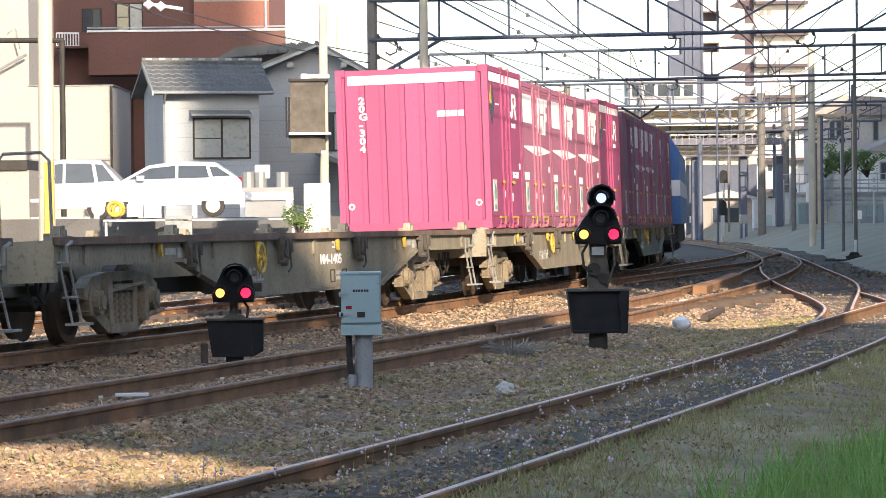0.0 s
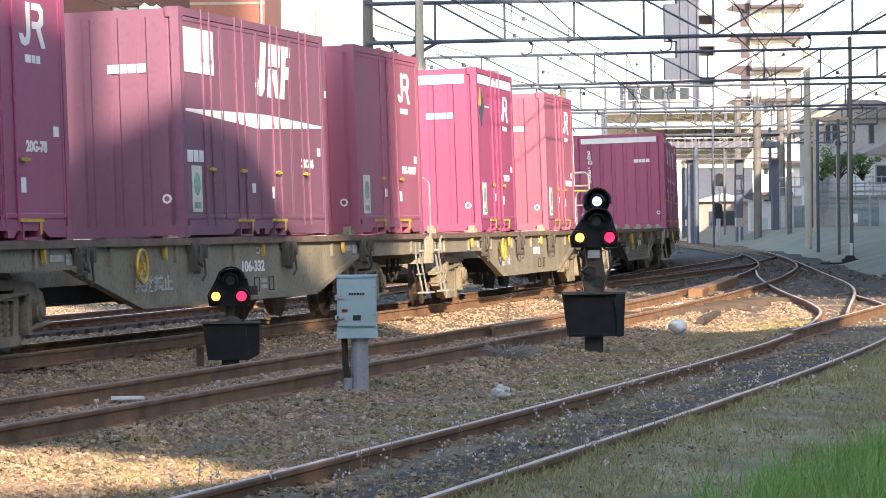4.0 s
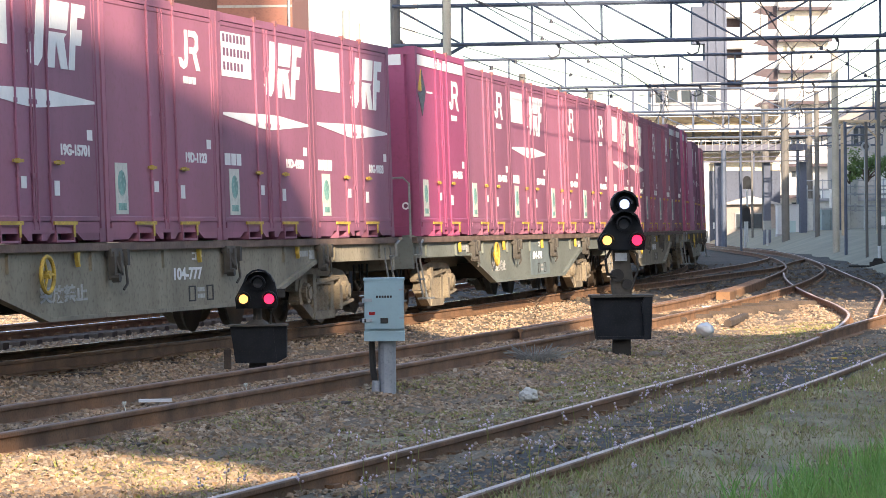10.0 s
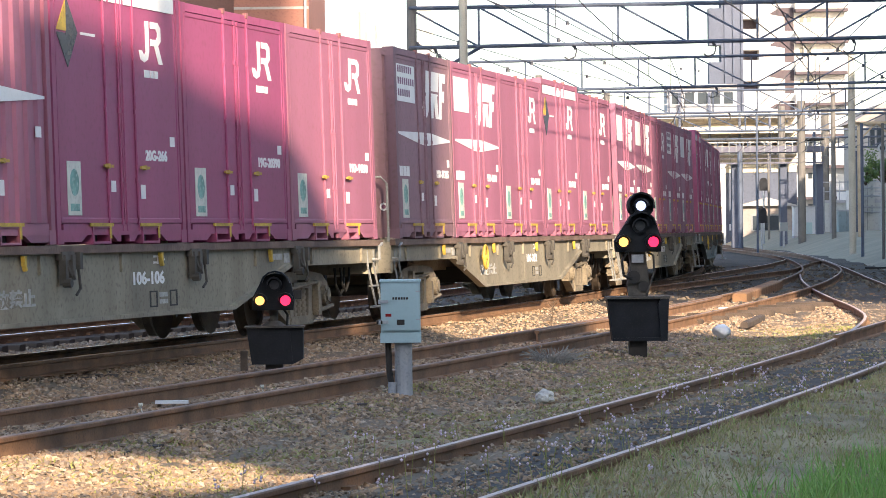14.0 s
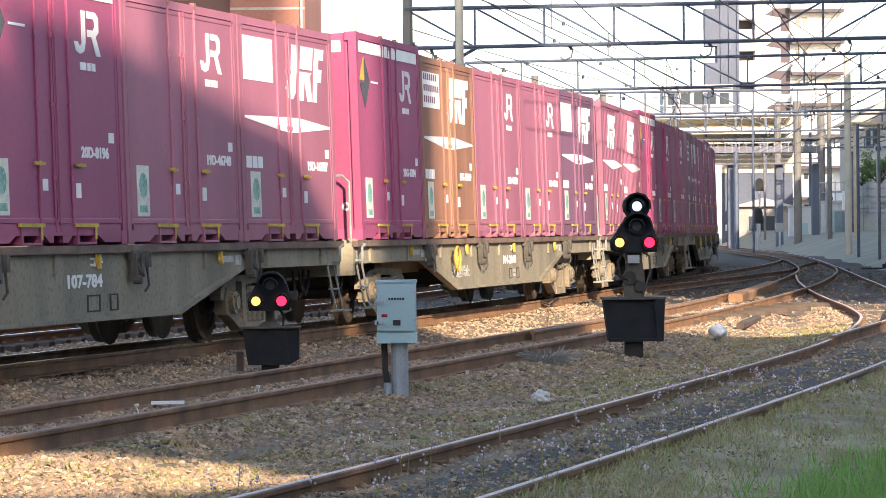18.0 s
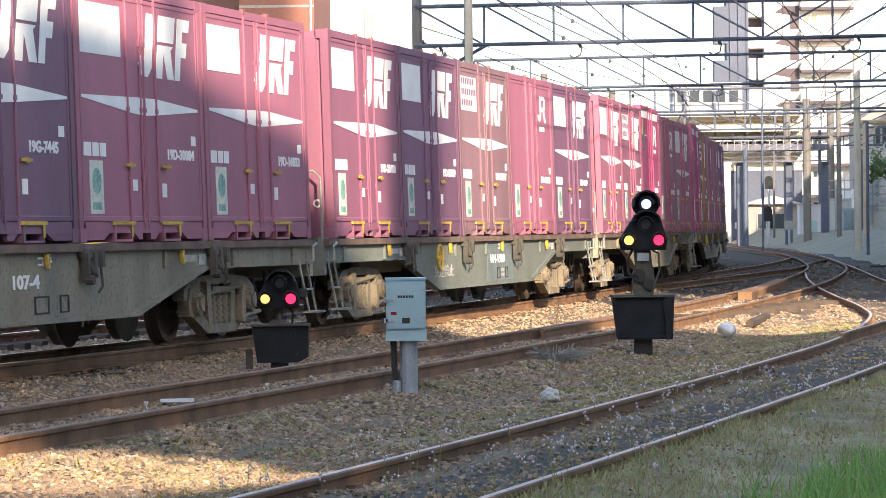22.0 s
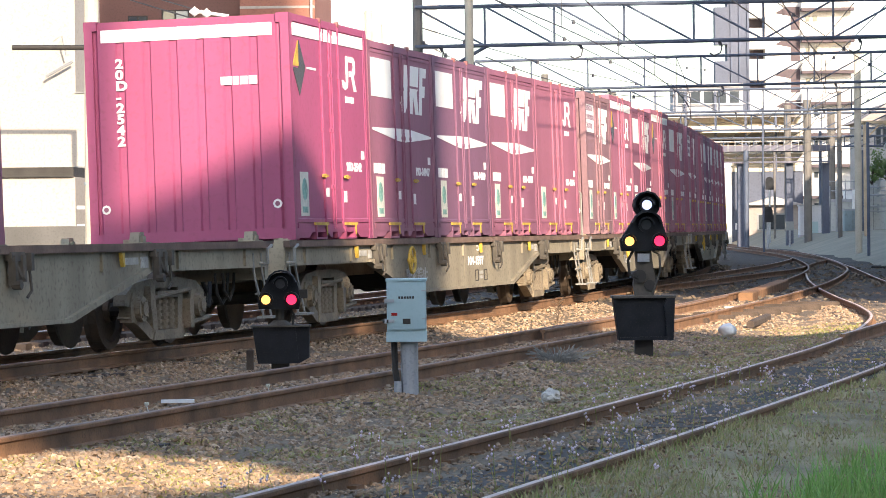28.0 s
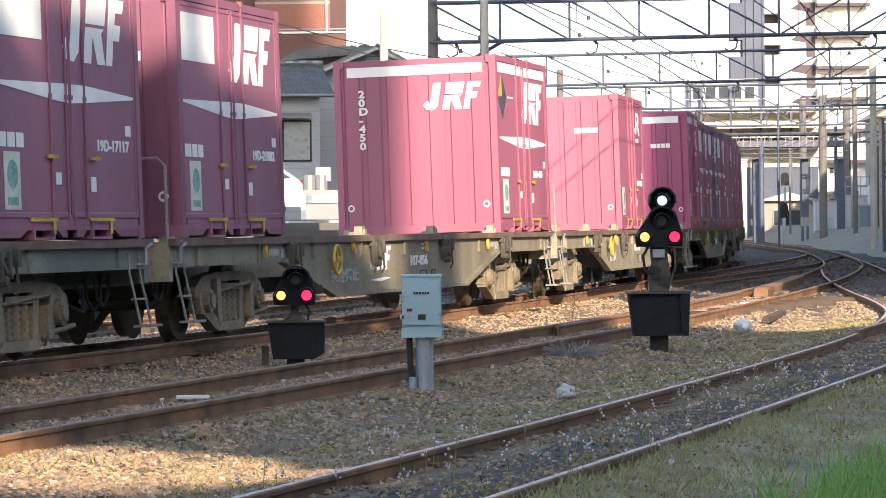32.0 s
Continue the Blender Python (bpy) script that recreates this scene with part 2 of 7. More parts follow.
# ---- mesh tools ----
class Shape:
    """Collects boxes, prisms and tubes into one mesh."""

    def __init__(self):
        self.v, self.f, self.mi = [], [], []

    def add(self, vs, fs, mi=0):
        o = len(self.v)
        self.v += [tuple(p) for p in vs]
        self.f += [tuple(i + o for i in g) for g in fs]
        self.mi += [mi] * len(fs)
        return self

    def box(self, x0, x1, y0, y1, z0, z1, mi=0, m=None):
        vs = [(x, y, z) for z in (z0, z1) for y in (y0, y1) for x in (x0, x1)]
        if m is not None:
            vs = [m @ Vector(p) for p in vs]
        return self.add(vs, [(0, 2, 3, 1), (4, 5, 7, 6), (0, 1, 5, 4), (2, 6, 7, 3), (0, 4, 6, 2), (1, 3, 7, 5)], mi)

    def prism(self, poly, a0, a1, axis="y", mi=0, m=None):
        """A polygon drawn in the other two axes (in x, y, z order), run from a0 to a1 along axis."""
        def put(p, a):
            q = {"x": (a, p[0], p[1]), "y": (p[0], a, p[1]), "z": (p[0], p[1], a)}[axis]
            return m @ Vector(q) if m is not None else q
        k = len(poly)
        vs = [put(p, a0) for p in poly] + [put(p, a1) for p in poly]
        fs = [tuple(range(k))[::-1], tuple(range(k, 2 * k))] + [(i, (i + 1) % k, k + (i + 1) % k, k + i) for i in range(k)]
        return self.add(vs, fs, mi)

    def tube(self, p, q, r, k=8, r2=None, mi=0, caps=True):
        p, q = Vector(p), Vector(q)
        d = q - p
        u = d.orthogonal().normalized()
        w = d.cross(u).normalized()
        r2 = r if r2 is None else r2
        vs = [c + (u * math.cos(6.28318 * i / k) + w * math.sin(6.28318 * i / k)) * s for c, s in ((p, r), (q, r2)) for i in range(k)]
        fs = [(i, (i + 1) % k, k + (i + 1) % k, k + i) for i in range(k)]
        if caps:
            fs += [tuple(range(k))[::-1], tuple(range(k, 2 * k))]
        return self.add(vs, fs, mi)

    def path(self, pts, r, k=6, mi=0):
        """One bent tube through the points."""
        pts = [Vector(p) for p in pts]
        o, n = len(self.v), len(pts)
        up = None
        for i, p in enumerate(pts):
            d = (pts[min(i + 1, n - 1)] - pts[max(i - 1, 0)]).normalized()
            u = (up - d * up.dot(d)).normalized() if up is not None and (up - d * up.dot(d)).length > .01 else d.orthogonal().normalized()
            up, w = u, d.cross(u)
            self.v += [tuple(p + (u * math.cos(6.28318 * j / k) + w * math.sin(6.28318 * j / k)) * r) for j in range(k)]
        fs = [(o + i * k + j, o + i * k + (j + 1) % k, o + (i + 1) * k + (j + 1) % k, o + (i + 1) * k + j) for i in range(n - 1) for j in range(k)]
        fs += [tuple(range(o + k - 1, o - 1, -1)), tuple(range(o + (n - 1) * k, o + n * k))]
        self.f += fs
        self.mi += [mi] * len(fs)
        return self

    def ring(self, c, R, r, axis="x", k=16, j=6, mi=0):
        pts = []
        for i in range(k + 1):
            a = 6.28318 * i / k
            o = {"x": (0, R * math.cos(a), R * math.sin(a)), "y": (R * math.cos(a), 0, R * math.sin(a))}[axis]
            pts.append((c[0] + o[0], c[1] + o[1], c[2] + o[2]))
        return self.path(pts, r, j, mi)

    def mesh(self, name, mats):
        me = bpy.data.meshes.new(name)
        me.from_pydata(self.v, [], self.f)
        for mt in mats if isinstance(mats, (list, tuple)) else [mats]:
            me.materials.append(mt)
        if any(self.mi):
            me.polygons.foreach_set("material_index", self.mi)
        me.update()
        return me


def part(name, shape, mats, parent=None, label="", m=None):
    """Links a shape (or a mesh) as one object, under a thing or a part."""
    me = shape if isinstance(shape, bpy.types.Mesh) else shape.mesh(name, mats)
    ob = new(name, me)
    if parent is not None:
        ob.parent = parent
    if m is not None:
        ob.matrix_local = m
    return tagged(ob, label)


def thing(name, label, category, group="", m=None, kind=""):
    ob = new(name)
    ob.empty_display_size = 0.2
    if m is not None:
        ob.matrix_world = m
    return tagged(ob, label, category, group, kind)


# ---- plan: the lines of the tracks ----
GRADE = -0.00224
CURVE_S, CURVE_K = [0, 25, 45, 60, 75, 90, 105, 200, 215], [0.00045, 0.00129, 0.00266, 0.00249, 0.0015, 0.00211, 0.00219, 0.00219, 0.0]
STEP = 0.5
LINE = []
_x, _y, _h = -12.308, 0.0, 0.0
for i in range(1100):
    LINE.append((_x, _y, _h))
    _k = float(np.interp((i + 0.5) * STEP, CURVE_S, CURVE_K))
    _m = _h + _k * STEP / 2
    _x, _y, _h = _x - math.sin(_m) * STEP, _y + math.cos(_m) * STEP, _h + _k * STEP


def main_line(s, off=0.0):
    """Centre of the main track s metres on, and its heading; off: metres to the right."""
    if s < 0:
        x, y, h = LINE[0][0], s, 0.0
    else:
        i = min(int(s / STEP), len(LINE) - 2)
        t = s / STEP - i
        x, y, h = (a + (b - a) * t for a, b in zip(LINE[i], LINE[i + 1]))
    return x + off * math.cos(h), y + off * math.sin(h), h


def level(y):
    return GRADE * max(-300.0, min(400.0, y))


def spline(ys, xs):
    """A smooth line x(y) through a few plan points (piecewise cubic)."""
    ys, xs = np.array(ys, float), np.array(xs, float)
    d = np.gradient(xs, ys)

    def at(y):
        i = int(np.clip(np.searchsorted(ys, y) - 1, 0, len(ys) - 2))
        h = ys[i + 1] - ys[i]
        t = (y - ys[i]) / h
        if t < 0:
            return float(xs[0] + d[0] * (y - ys[0]))
        return float((2 * t**3 - 3 * t**2 + 1) * xs[i] + (t**3 - 2 * t**2 + t) * h * d[i] + (-2 * t**3 + 3 * t**2) * xs[i + 1] + (t**3 - t**2) * h * d[i + 1])
    return at


loop_line = spline([-30, 0, 20, 30, 40, 55, 71, 80, 92, 115, 126, 148, 176, 240], [-7.9, -8.1, -8.45, -8.75, -9.15, -10.2, -11.75, -12.85, -14.5, -18.5, -20.6, -25.2, -31.7, -47.5])
side_line = spline([-30, 0, 14, 22, 30, 36, 42, 46, 51, 58, 65, 76, 88], [-4.4, -4.5, -4.55, -4.6, -4.75, -5.0, -5.55, -6.05, -6.95, -8.4, -9.8, -11.85, -13.9])
spur_line = spline([30, 38, 48, 60, 90], [-4.75, -5.08, -5.4, -5.75, -6.6])


def line_points(fn, y0, y1, step):
    n = max(2, int((y1 - y0) / step))
    out = []
    for i in range(n + 1):
        y = y0 + (y1 - y0) * i / n
        h = math.atan2(-(fn(y + 0.1) - fn(y - 0.1)), 0.2)
        out.append((fn(y), y, h))
    return out


RAIL_WEB = [(-0.060, -0.153), (0.060, -0.153), (0.060, -0.140), (0.012, -0.125), (0.012, -0.045), (0.031, -0.032), (0.032, -0.010), (0.027, -0.0035), (-0.027, -0.0035), (-0.032, -0.010), (-0.031, -0.032), (-0.012, -0.045), (-0.012, -0.125), (-0.060, -0.140)]
RAIL_TOP = [(-0.019, -0.006), (0.019, -0.006), (0.018, -0.002), (0.014, 0.0), (-0.014, 0.0), (-0.018, -0.002)]


def sweep(shape, prof, pts, off, dz, mi=0, cant=0.0):
    k = len(prof)
    vs = []
    for x, y, h in pts:
        c, s = math.cos(h), math.sin(h)
        for a, b in prof:
            o = off + a
            vs.append((x + o * c, y + o * s, level(y) + dz + b + o * cant))
    fs = []
    for i in range(len(pts) - 1):
        fs += [(i * k + j, i * k + (j + 1) % k, (i + 1) * k + (j + 1) % k, (i + 1) * k + j) for j in range(k)]
    fs += [tuple(range(k))[::-1], tuple(range((len(pts) - 1) * k, len(pts) * k))]
    shape.add(vs, fs, mi)


def rail(name, pts, off, top, label, cant=0.0, dz=0.0):
    s = Shape()
    sweep(s, RAIL_WEB, pts, off, dz, 0, cant)
    sweep(s, RAIL_TOP, pts, off, dz, 1, cant)
    ob = part(name, s, [M["rust_rail"], top])
    return tagged(ob, label, "rail", "rails of the yard", "structure")


CANT = 0.0268
MAIN_PTS = [main_line(-120 + 2 * i) for i in range(160)]
rail("rail", MAIN_PTS, 0.565, M["rail_bright"], "rusty steel rail of the main track with a polished head", CANT)
rail("rail", MAIN_PTS, -0.565, M["rail_bright"], "rusty steel rail of the main track with a polished head", CANT)
LOOP_PTS = line_points(loop_line, -30, 230, 2.0)
rail("rail", LOOP_PTS, 0.565, M["rail_dull"], "brown rusty rail of the loop track on ballast")
rail("rail", LOOP_PTS, -0.565, M["rail_dull"], "brown rusty rail of the loop track on ballast")
SIDE_PTS = line_points(side_line, -30, 88, 1.5)
rail("rail", [q for q in SIDE_PTS if q[1] < 57], 0.565, M["rail_top"], "curved siding rail with a worn pinkish head", dz=-0.06)
rail("rail", SIDE_PTS, -0.565, M["rail_top"], "curved siding rail with a worn pinkish head", dz=-0.045)
FAR_PTS = [main_line(-20 + 2 * i, -4.1) for i in range(110)]
rail("rail", FAR_PTS, 0.565, M["rail_bright"], "rusty rail of the far track with a polished head", dz=-0.05)
rail("rail", FAR_PTS, -0.565, M["rail_bright"], "rusty rail of the far track with a polished head", dz=-0.05)
outer_line = spline([45, 62, 82, 96, 110, 126, 158, 184, 228, 290], [-6.1, -8.3, -11.8, -14.3, -16.85, -19.8, -26.2, -32.2, -42.1, -57.0])
inner_line = spline([60, 79, 90, 99, 108, 116, 129, 141, 155, 186, 240], [-14.6, -16.2, -17.3, -18.15, -19.05, -20.0, -21.8, -24.1, -27.3, -34.3, -47.5])
lead_line = spline([66, 75, 84, 90, 97, 105, 114, 124], [-14.5, -14.94, -15.44, -15.76, -16.2, -17.2, -18.35, -19.45])
for _fn, _y0, _y1, _m in ((outer_line, 45, 290, "rail_top"), (inner_line, 60, 240, "rail_top"), (lead_line, 66, 124, "rail_dull")):
    rail("rail", line_points(_fn, _y0, _y1, 2.0), 0.0, M[_m], "rusty rail of a branch crossing the yard", dz=-0.03)
SPUR_PTS = line_points(spur_line, 36.5, 90, 2.0)
rail("rail", SPUR_PTS, -0.565, M["rail_top"], "rusty spur rail branching at the points", dz=-0.004)
rail("rail", SPUR_PTS, 0.565, M["rail_top"], "rusty spur rail branching at the points", dz=-0.004)


# ---- ground ----
def near_track(x, y):
    d = [abs(x - main_line(y)[0]) if -150 < y < 150 else 9, abs(x - loop_line(y)) if -40 < y < 230 else 9, abs(x - side_line(y)) if -40 < y < 85 else 9]
    return min(d)


def ground_z(x, y):
    """Ballast just below the rails' heads, sinking a little between the tracks."""
    d = near_track(x, y)
    z = -0.15 - 0.08 * min(1.0, max(0.0, (d - 0.9) / 0.6))
    if -40 < y < 85:
        o = x - side_line(y)
        if o > -0.5:
            z += 0.005 * min(1.0, (o + 0.5) / 0.2) + 0.06 * min(1.0, max(0.0, (o - 0.58) / 0.15))
    if abs(x) < 60 and y < 160:
        z += 0.035 * (noise.noise((x * 0.8, y * 0.8, 0)) + 0.5 * noise.noise((x * 2.6, y * 2.6, 3)))
    return z + level(y)


def ground_sheet():
    xs = sorted(set([-1500, -600, -250, -120, -80, -50, -35] + [round(-26 + 0.4 * i, 2) for i in range(75)] + [6, 12, 30, 80, 300, 1500]))
    ys = sorted(set([-1500, -500, -200, -80, -30, -10, 0, 5] + [round(9 + 0.4 * i, 2) for i in range(140)] + [68, 72, 76, 80, 85, 90, 100, 110, 120, 135, 150, 170, 190, 220, 260, 330, 450, 800, 1500, 3000]))
    vs = [(x, y, ground_z(x, y)) for y in ys for x in xs]
    n = len(xs)
    fs = [(j * n + i, j * n + i + 1, (j + 1) * n + i + 1, (j + 1) * n + i) for j in range(len(ys) - 1) for i in range(n - 1)]
    s = Shape().add(vs, fs)
    me = s.mesh("ground", [M["ballast_bed"], M["soil"], M["oily"]])
    idx = []
    for j in range(len(ys) - 1):
        for i in range(n - 1):
            x, y = xs[i], ys[j]
            idx.append(2 if (y > 57 and -60 < x < 4 and y < 260) or (13 < y < 36 and abs(x - side_line(y)) < .5) else 1 if (5 < y < 48 and x > side_line(y) + .5) or (near_track(x, y) > 1.6 and (x > -7.2 or y > 130)) or x > -3.1 else 0)
    me.polygons.foreach_set("material_index", idx)
    me.polygons.foreach_set("use_smooth", [True] * len(idx))
    tagged(new("ground", me), "brown stony ground and ballast of a railway yard", "ground", "", "structure")


ground_sheet()


# ---- the train ----
PITCH, BOX_L, WAGON_L, DECK_Z = 3.767, 3.715, 19.86, 1.098
FRONT0 = 58.67
HALF = BOX_L / 2


def jr_mark(s, x, y, z, h, w):
    """A white maker's mark: a hooked bar and a notched block."""
    s.prism([(y - w * .50, z - h * .22), (y - w * .44, z - h * .44), (y - w * .28, z - h * .50), (y - w * .12, z - h * .42), (y - w * .06, z - h * .22), (y - w * .06, z + h * .5), (y - w * .20, z + h * .5), (y - w * .20, z - h * .24), (y - w * .28, z - h * .33), (y - w * .37, z - h * .22)], x, x + .006, "x")
    s.prism([(y + w * .02, z + h * .5), (y + w * .02, z + h * .34), (y + w * .26, z + h * .34), (y + w * .32, z + h * .26), (y + w * .32, z + h * .16), (y + w * .26, z + h * .08), (y + w * .02, z + h * .08), (y + w * .02, z - h * .08), (y + w * .18, z - h * .08), (y + w * .34, z - h * .5), (y + w * .52, z - h * .5), (y + w * .34, z - h * .06), (y + w * .46, z + h * .06), (y + w * .46, z + h * .38), (y + w * .34, z + h * .5)], x, x + .0062, "x")


def slant_mark(put, u, v, w, h):
    """Slanted white strokes with notches, as one mark; put draws one polygon."""
    put([(u, v - h * .30), (u + w * .05, v - h * .48), (u + w * .17, v - h * .5), (u + w * .25, v - h * .36), (u + w * .33, v + h * .5), (u + w * .19, v + h * .5), (u + w * .12, v - h * .26), (u + w * .07, v - h * .14)])
    put([(u + w * .33, v - h * .5), (u + w * .45, v - h * .5), (u + w * .49, v - h * .08), (u + w * .56, v - h * .5), (u + w * .68, v - h * .5), (u + w * .63, v - h * .04), (u + w * .68, v + h * .03), (u + w * .38, v + h * .03)])
    put([(u + w * .385, v + h * .08), (u + w * .69, v + h * .08), (u + w * .74, v + h * .5), (u + w * .42, v + h * .5)])
    put([(u + w * .70, v - h * .5), (u + w * .80, v - h * .5), (u + w * .83, v - h * .12), (u + w * .93, v - h * .12), (u + w * .96, v + h * .12), (u + w * .86, v + h * .12), (u + w * .88, v + h * .30), (u + w * 1.0, v + h * .30), (u + w * 1.03, v + h * .5), (u + w * .79, v + h * .5)])


MESHES = {}


def span(a, b):
    return min(a, b), max(a, b)


def container_meshes(kind):
    """The shared meshes of one kind of box: (part name, shape or mesh, label); shapes still want the paint."""
    if kind in MESHES:
        return MESHES[kind]
    L, H = (6.058 if kind == "twenty" else BOX_L), (2.6 if kind in ("band", "bandlogo") else 2.5)
    a, w = L / 2, 1.225
    rows = [("shell", Shape().box(-w + .035, w - .035, -a + .04, a - .04, .10, H - .012), None, "")]
    for sx in (-1, 1):
        for sy in (-1, 1):
            s = Shape().box(*span(sx * w, sx * (w - .10)), *span(sy * a, sy * (a - .10)), .13, H - .11)
            rows.append(("corner_post", s, None, ""))
            s = Shape().box(*span(sx * (w + .003), sx * (w - .15)), *span(sy * (a + .003), sy * (a - .16)), 0, .13)
            rows.append(("corner_casting", s, None, ""))
            s = Shape().box(*span(sx * (w + .003), sx * (w - .15)), *span(sy * (a + .003), sy * (a - .16)), H - .11, H)
            rows.append(("corner_casting", s, None, ""))
        rows.append(("top_rail", Shape().box(*span(sx * w, sx * (w - .07)), -a + .16, a - .16, H - .09, H - .004), None, ""))
        rows.append(("bottom_rail", Shape().box(*span(sx * w, sx * (w - .07)), -a + .16, a - .16, .085, .19), None, ""))
    # folded end walls
    for sy in (-1, 1):
        prof = [(-w + .10, sy * (a - .06))]
        for i in range(7):
            x = -.96 + .32 * i
            prof += [(x - .125, sy * (a - .034)), (x - .105, sy * (a - .010)), (x + .105, sy * (a - .010)), (x + .125, sy * (a - .034))]
        prof += [(w - .10, sy * (a - .06))]
        rows.append(("end_wall", Shape().prism(prof if sy < 0 else prof[::-1], .14, H - .10, "z"), None, ""))
        rows.append(("end_sill", Shape().box(-w + .15, w - .15, *span(sy * a, sy * (a - .06)), .02, .14), None, ""))
    if kind == "ribbed":
        prof = [(w - .05, -a + .10)]
        for i in range(13):
            y = -a + .26 + i * .266
            prof += [(w - .034, y - .10), (w - .006, y - .065), (w - .006, y + .065), (w - .034, y + .10)]
        prof += [(w - .05, a - .10)]
        rows.append(("side_wall", Shape().prism(prof[::-1], .20, H - .10, "z"), None, ""))
    else:
        edges = [-a + .11, 0.0, a - .11] if L < 4 else [-a + .11 + i * (L - .22) / 4 for i in range(5)]
        for y0, y1 in zip(edges[:-1], edges[1:]):
            c0, c1, z0, z1 = y0 + .012, y1 - .012, .20, H - .10
            rings = [(w - .036, 0), (w - .004, 0), (w - .004, .04), (w - .012, .05)]
            vs = [(x, y, z) for x, e in rings for y, z in ((c0 + e, z0 + e), (c1 - e, z0 + e), (c1 - e, z1 - e), (c0 + e, z1 - e))]
            fs = [(4 * j + i, 4 * j + (i + 1) % 4, 4 * j + 4 + (i + 1) % 4, 4 * j + 4 + i) for j in range(3) for i in range(4)] + [(12, 13, 14, 15), (3, 2, 1, 0)]
            s = Shape().add(vs, fs)
            rows.append(("side_door", s, None, ""))
        for y in ((-.44, -.06, .06, .40) if L < 4 else (-2.2, -1.9, -.9, -.6, .6, .9, 1.9, 2.2)):
            tall = abs(y) > .1
            s = Shape().tube((w - .002, y, .12), (w - .002, y, H + (.015 if tall else -.10)), .015 if tall else .010, 6)
            for z in (.20, .62, 1.3, 1.95, H - .12):
                s.box(w - .012, w + .012, y - .028, y + .028, z - .022, z + .022)
            rows.append(("locking_rod", s, None, ""))
            if tall and L < 4:
                rows.append(("rod_end", Shape().box(w - .03, w + .018, y - .035, y + .035, H - .035, H + .02), "rod", "rusty cam at the rod's end"))
    for y in ((-.46, .60) if L < 4 else (-2.0, -.75, .75, 2.0)):
        h = Shape().box(w + .010, w + .028, y - .13, y + .12, .735, .762).box(w - .004, w + .030, y - .02, y + .02, .725, .772)
        rows.append(("door_handle", h, "yellow", "yellow door handle"))
    for y in (-.70, .72):
        p = Shape()
        for y0, y1, z0, z1 in ((y - .25, y + .25, .150, .185), (y - .25, y + .25, .0, .022), (y - .25, y - .215, .022, .150), (y + .215, y + .25, .022, .150)):
            p.box(w - .30, w + .014, y0, y1, z0, z1)
        rows.append(("fork_pocket", p, None, ""))
        rows.append(("pocket_edge", Shape().box(w + .006, w + .024, y - .32, y + .31, .165, .198).box(w + .015, w + .022, y + .205, y + .255, .05, .165), "yellow", "worn yellow edge of a forklift pocket"))
        # solid dark block standing in for the shade inside the pocket
        rows.append(("pocket_hollow", Shape().box(w - .29, w - .12, y - .215, y + .215, .022, .150), "dark", "dark block painted as the shade in a forklift opening"))
    # lower skirt plates between the pockets, cut on the slant
    for q in ([(-a + .16, .02), (-1.22, .02), (-1.02, .10), (-1.02, .175), (-a + .16, .175)], [(-.38, .10), (-.22, .02), (-.12, .02), (-.12, .175), (-.38, .175)], [(.12, .02), (.26, .02), (.40, .10), (.40, .175), (.12, .175)], [(1.04, .10), (1.24, .02), (a - .16, .02), (a - .16, .175), (1.04, .175)]):
        rows.append(("skirt_plate", Shape().prism(q, w - .05, w - .004, "x"), None, ""))
    x = w - .0105
    xr = w - .0055 if kind == "ribbed" else x
    if kind in ("plain", "band"):
        s = Shape()
        jr_mark(s, x, .95, 2.02, .42, .70)
        rows.append(("maker_mark", s, "white", "white maker's mark on the side door"))
        rows.append(("company_mark", Shape().box(x, x + .006, .74, .90, 1.66, 1.735).box(x, x + .006, .93, 1.02, 1.66, 1.735).box(x, x + .006, 1.05, 1.15, 1.66, 1.735), "white", "small white lettering bars"))
    if kind in ("logo", "slogan", "bandlogo", "twenty", "ribbed"):
        s = Shape()
        slant_mark(lambda q: s.prism(q, xr, xr + .006, "x"), -.08 if kind != "ribbed" else -.9, 1.96, 1.56, .64)
        rows.append(("maker_mark", s, "white", "white slanted maker's mark"))
        s = Shape().prism([(-a + .16, 1.375), (-.30, 1.265), (-.10, 1.255), (.12, 1.25), (.45, 1.265), (a - .16, 1.335), (a - .16, 1.36), (.45, 1.425), (-.10, 1.425), (-a + .16, 1.40)], xr, xr + .0055, "x")
        rows.append(("stripe", s, "white", "white tapering stripe"))
        if kind in ("logo", "slogan", "twenty"):
            rows.append(("panel_mark", Shape().box(x, x + .006, -a + .17, -a + 1.28, 1.80, 2.29), "white", "white square panel"))
            if kind == "slogan":
                s = Shape()
                for j, n in ((0, 7), (1, 8), (2, 6)):
                    for i in range(n):
                        s.box(x + .006, x + .008, -a + .23 + i * .13, -a + .31 + i * .13, 2.18 - .155 * j, 2.27 - .155 * j)
                rows.append(("slogan_bars", s, "violet", "rows of dark lettering bars"))
        rows.append(("company_mark", Shape().box(x, x + .006, -a + .18, -a + .38, .82, .95).box(x, x + .006, -a + .42, -a + .58, .82, .95).box(x, x + .006, -a + .62, -a + .78, .82, .95), "white", "white company lettering bars"))
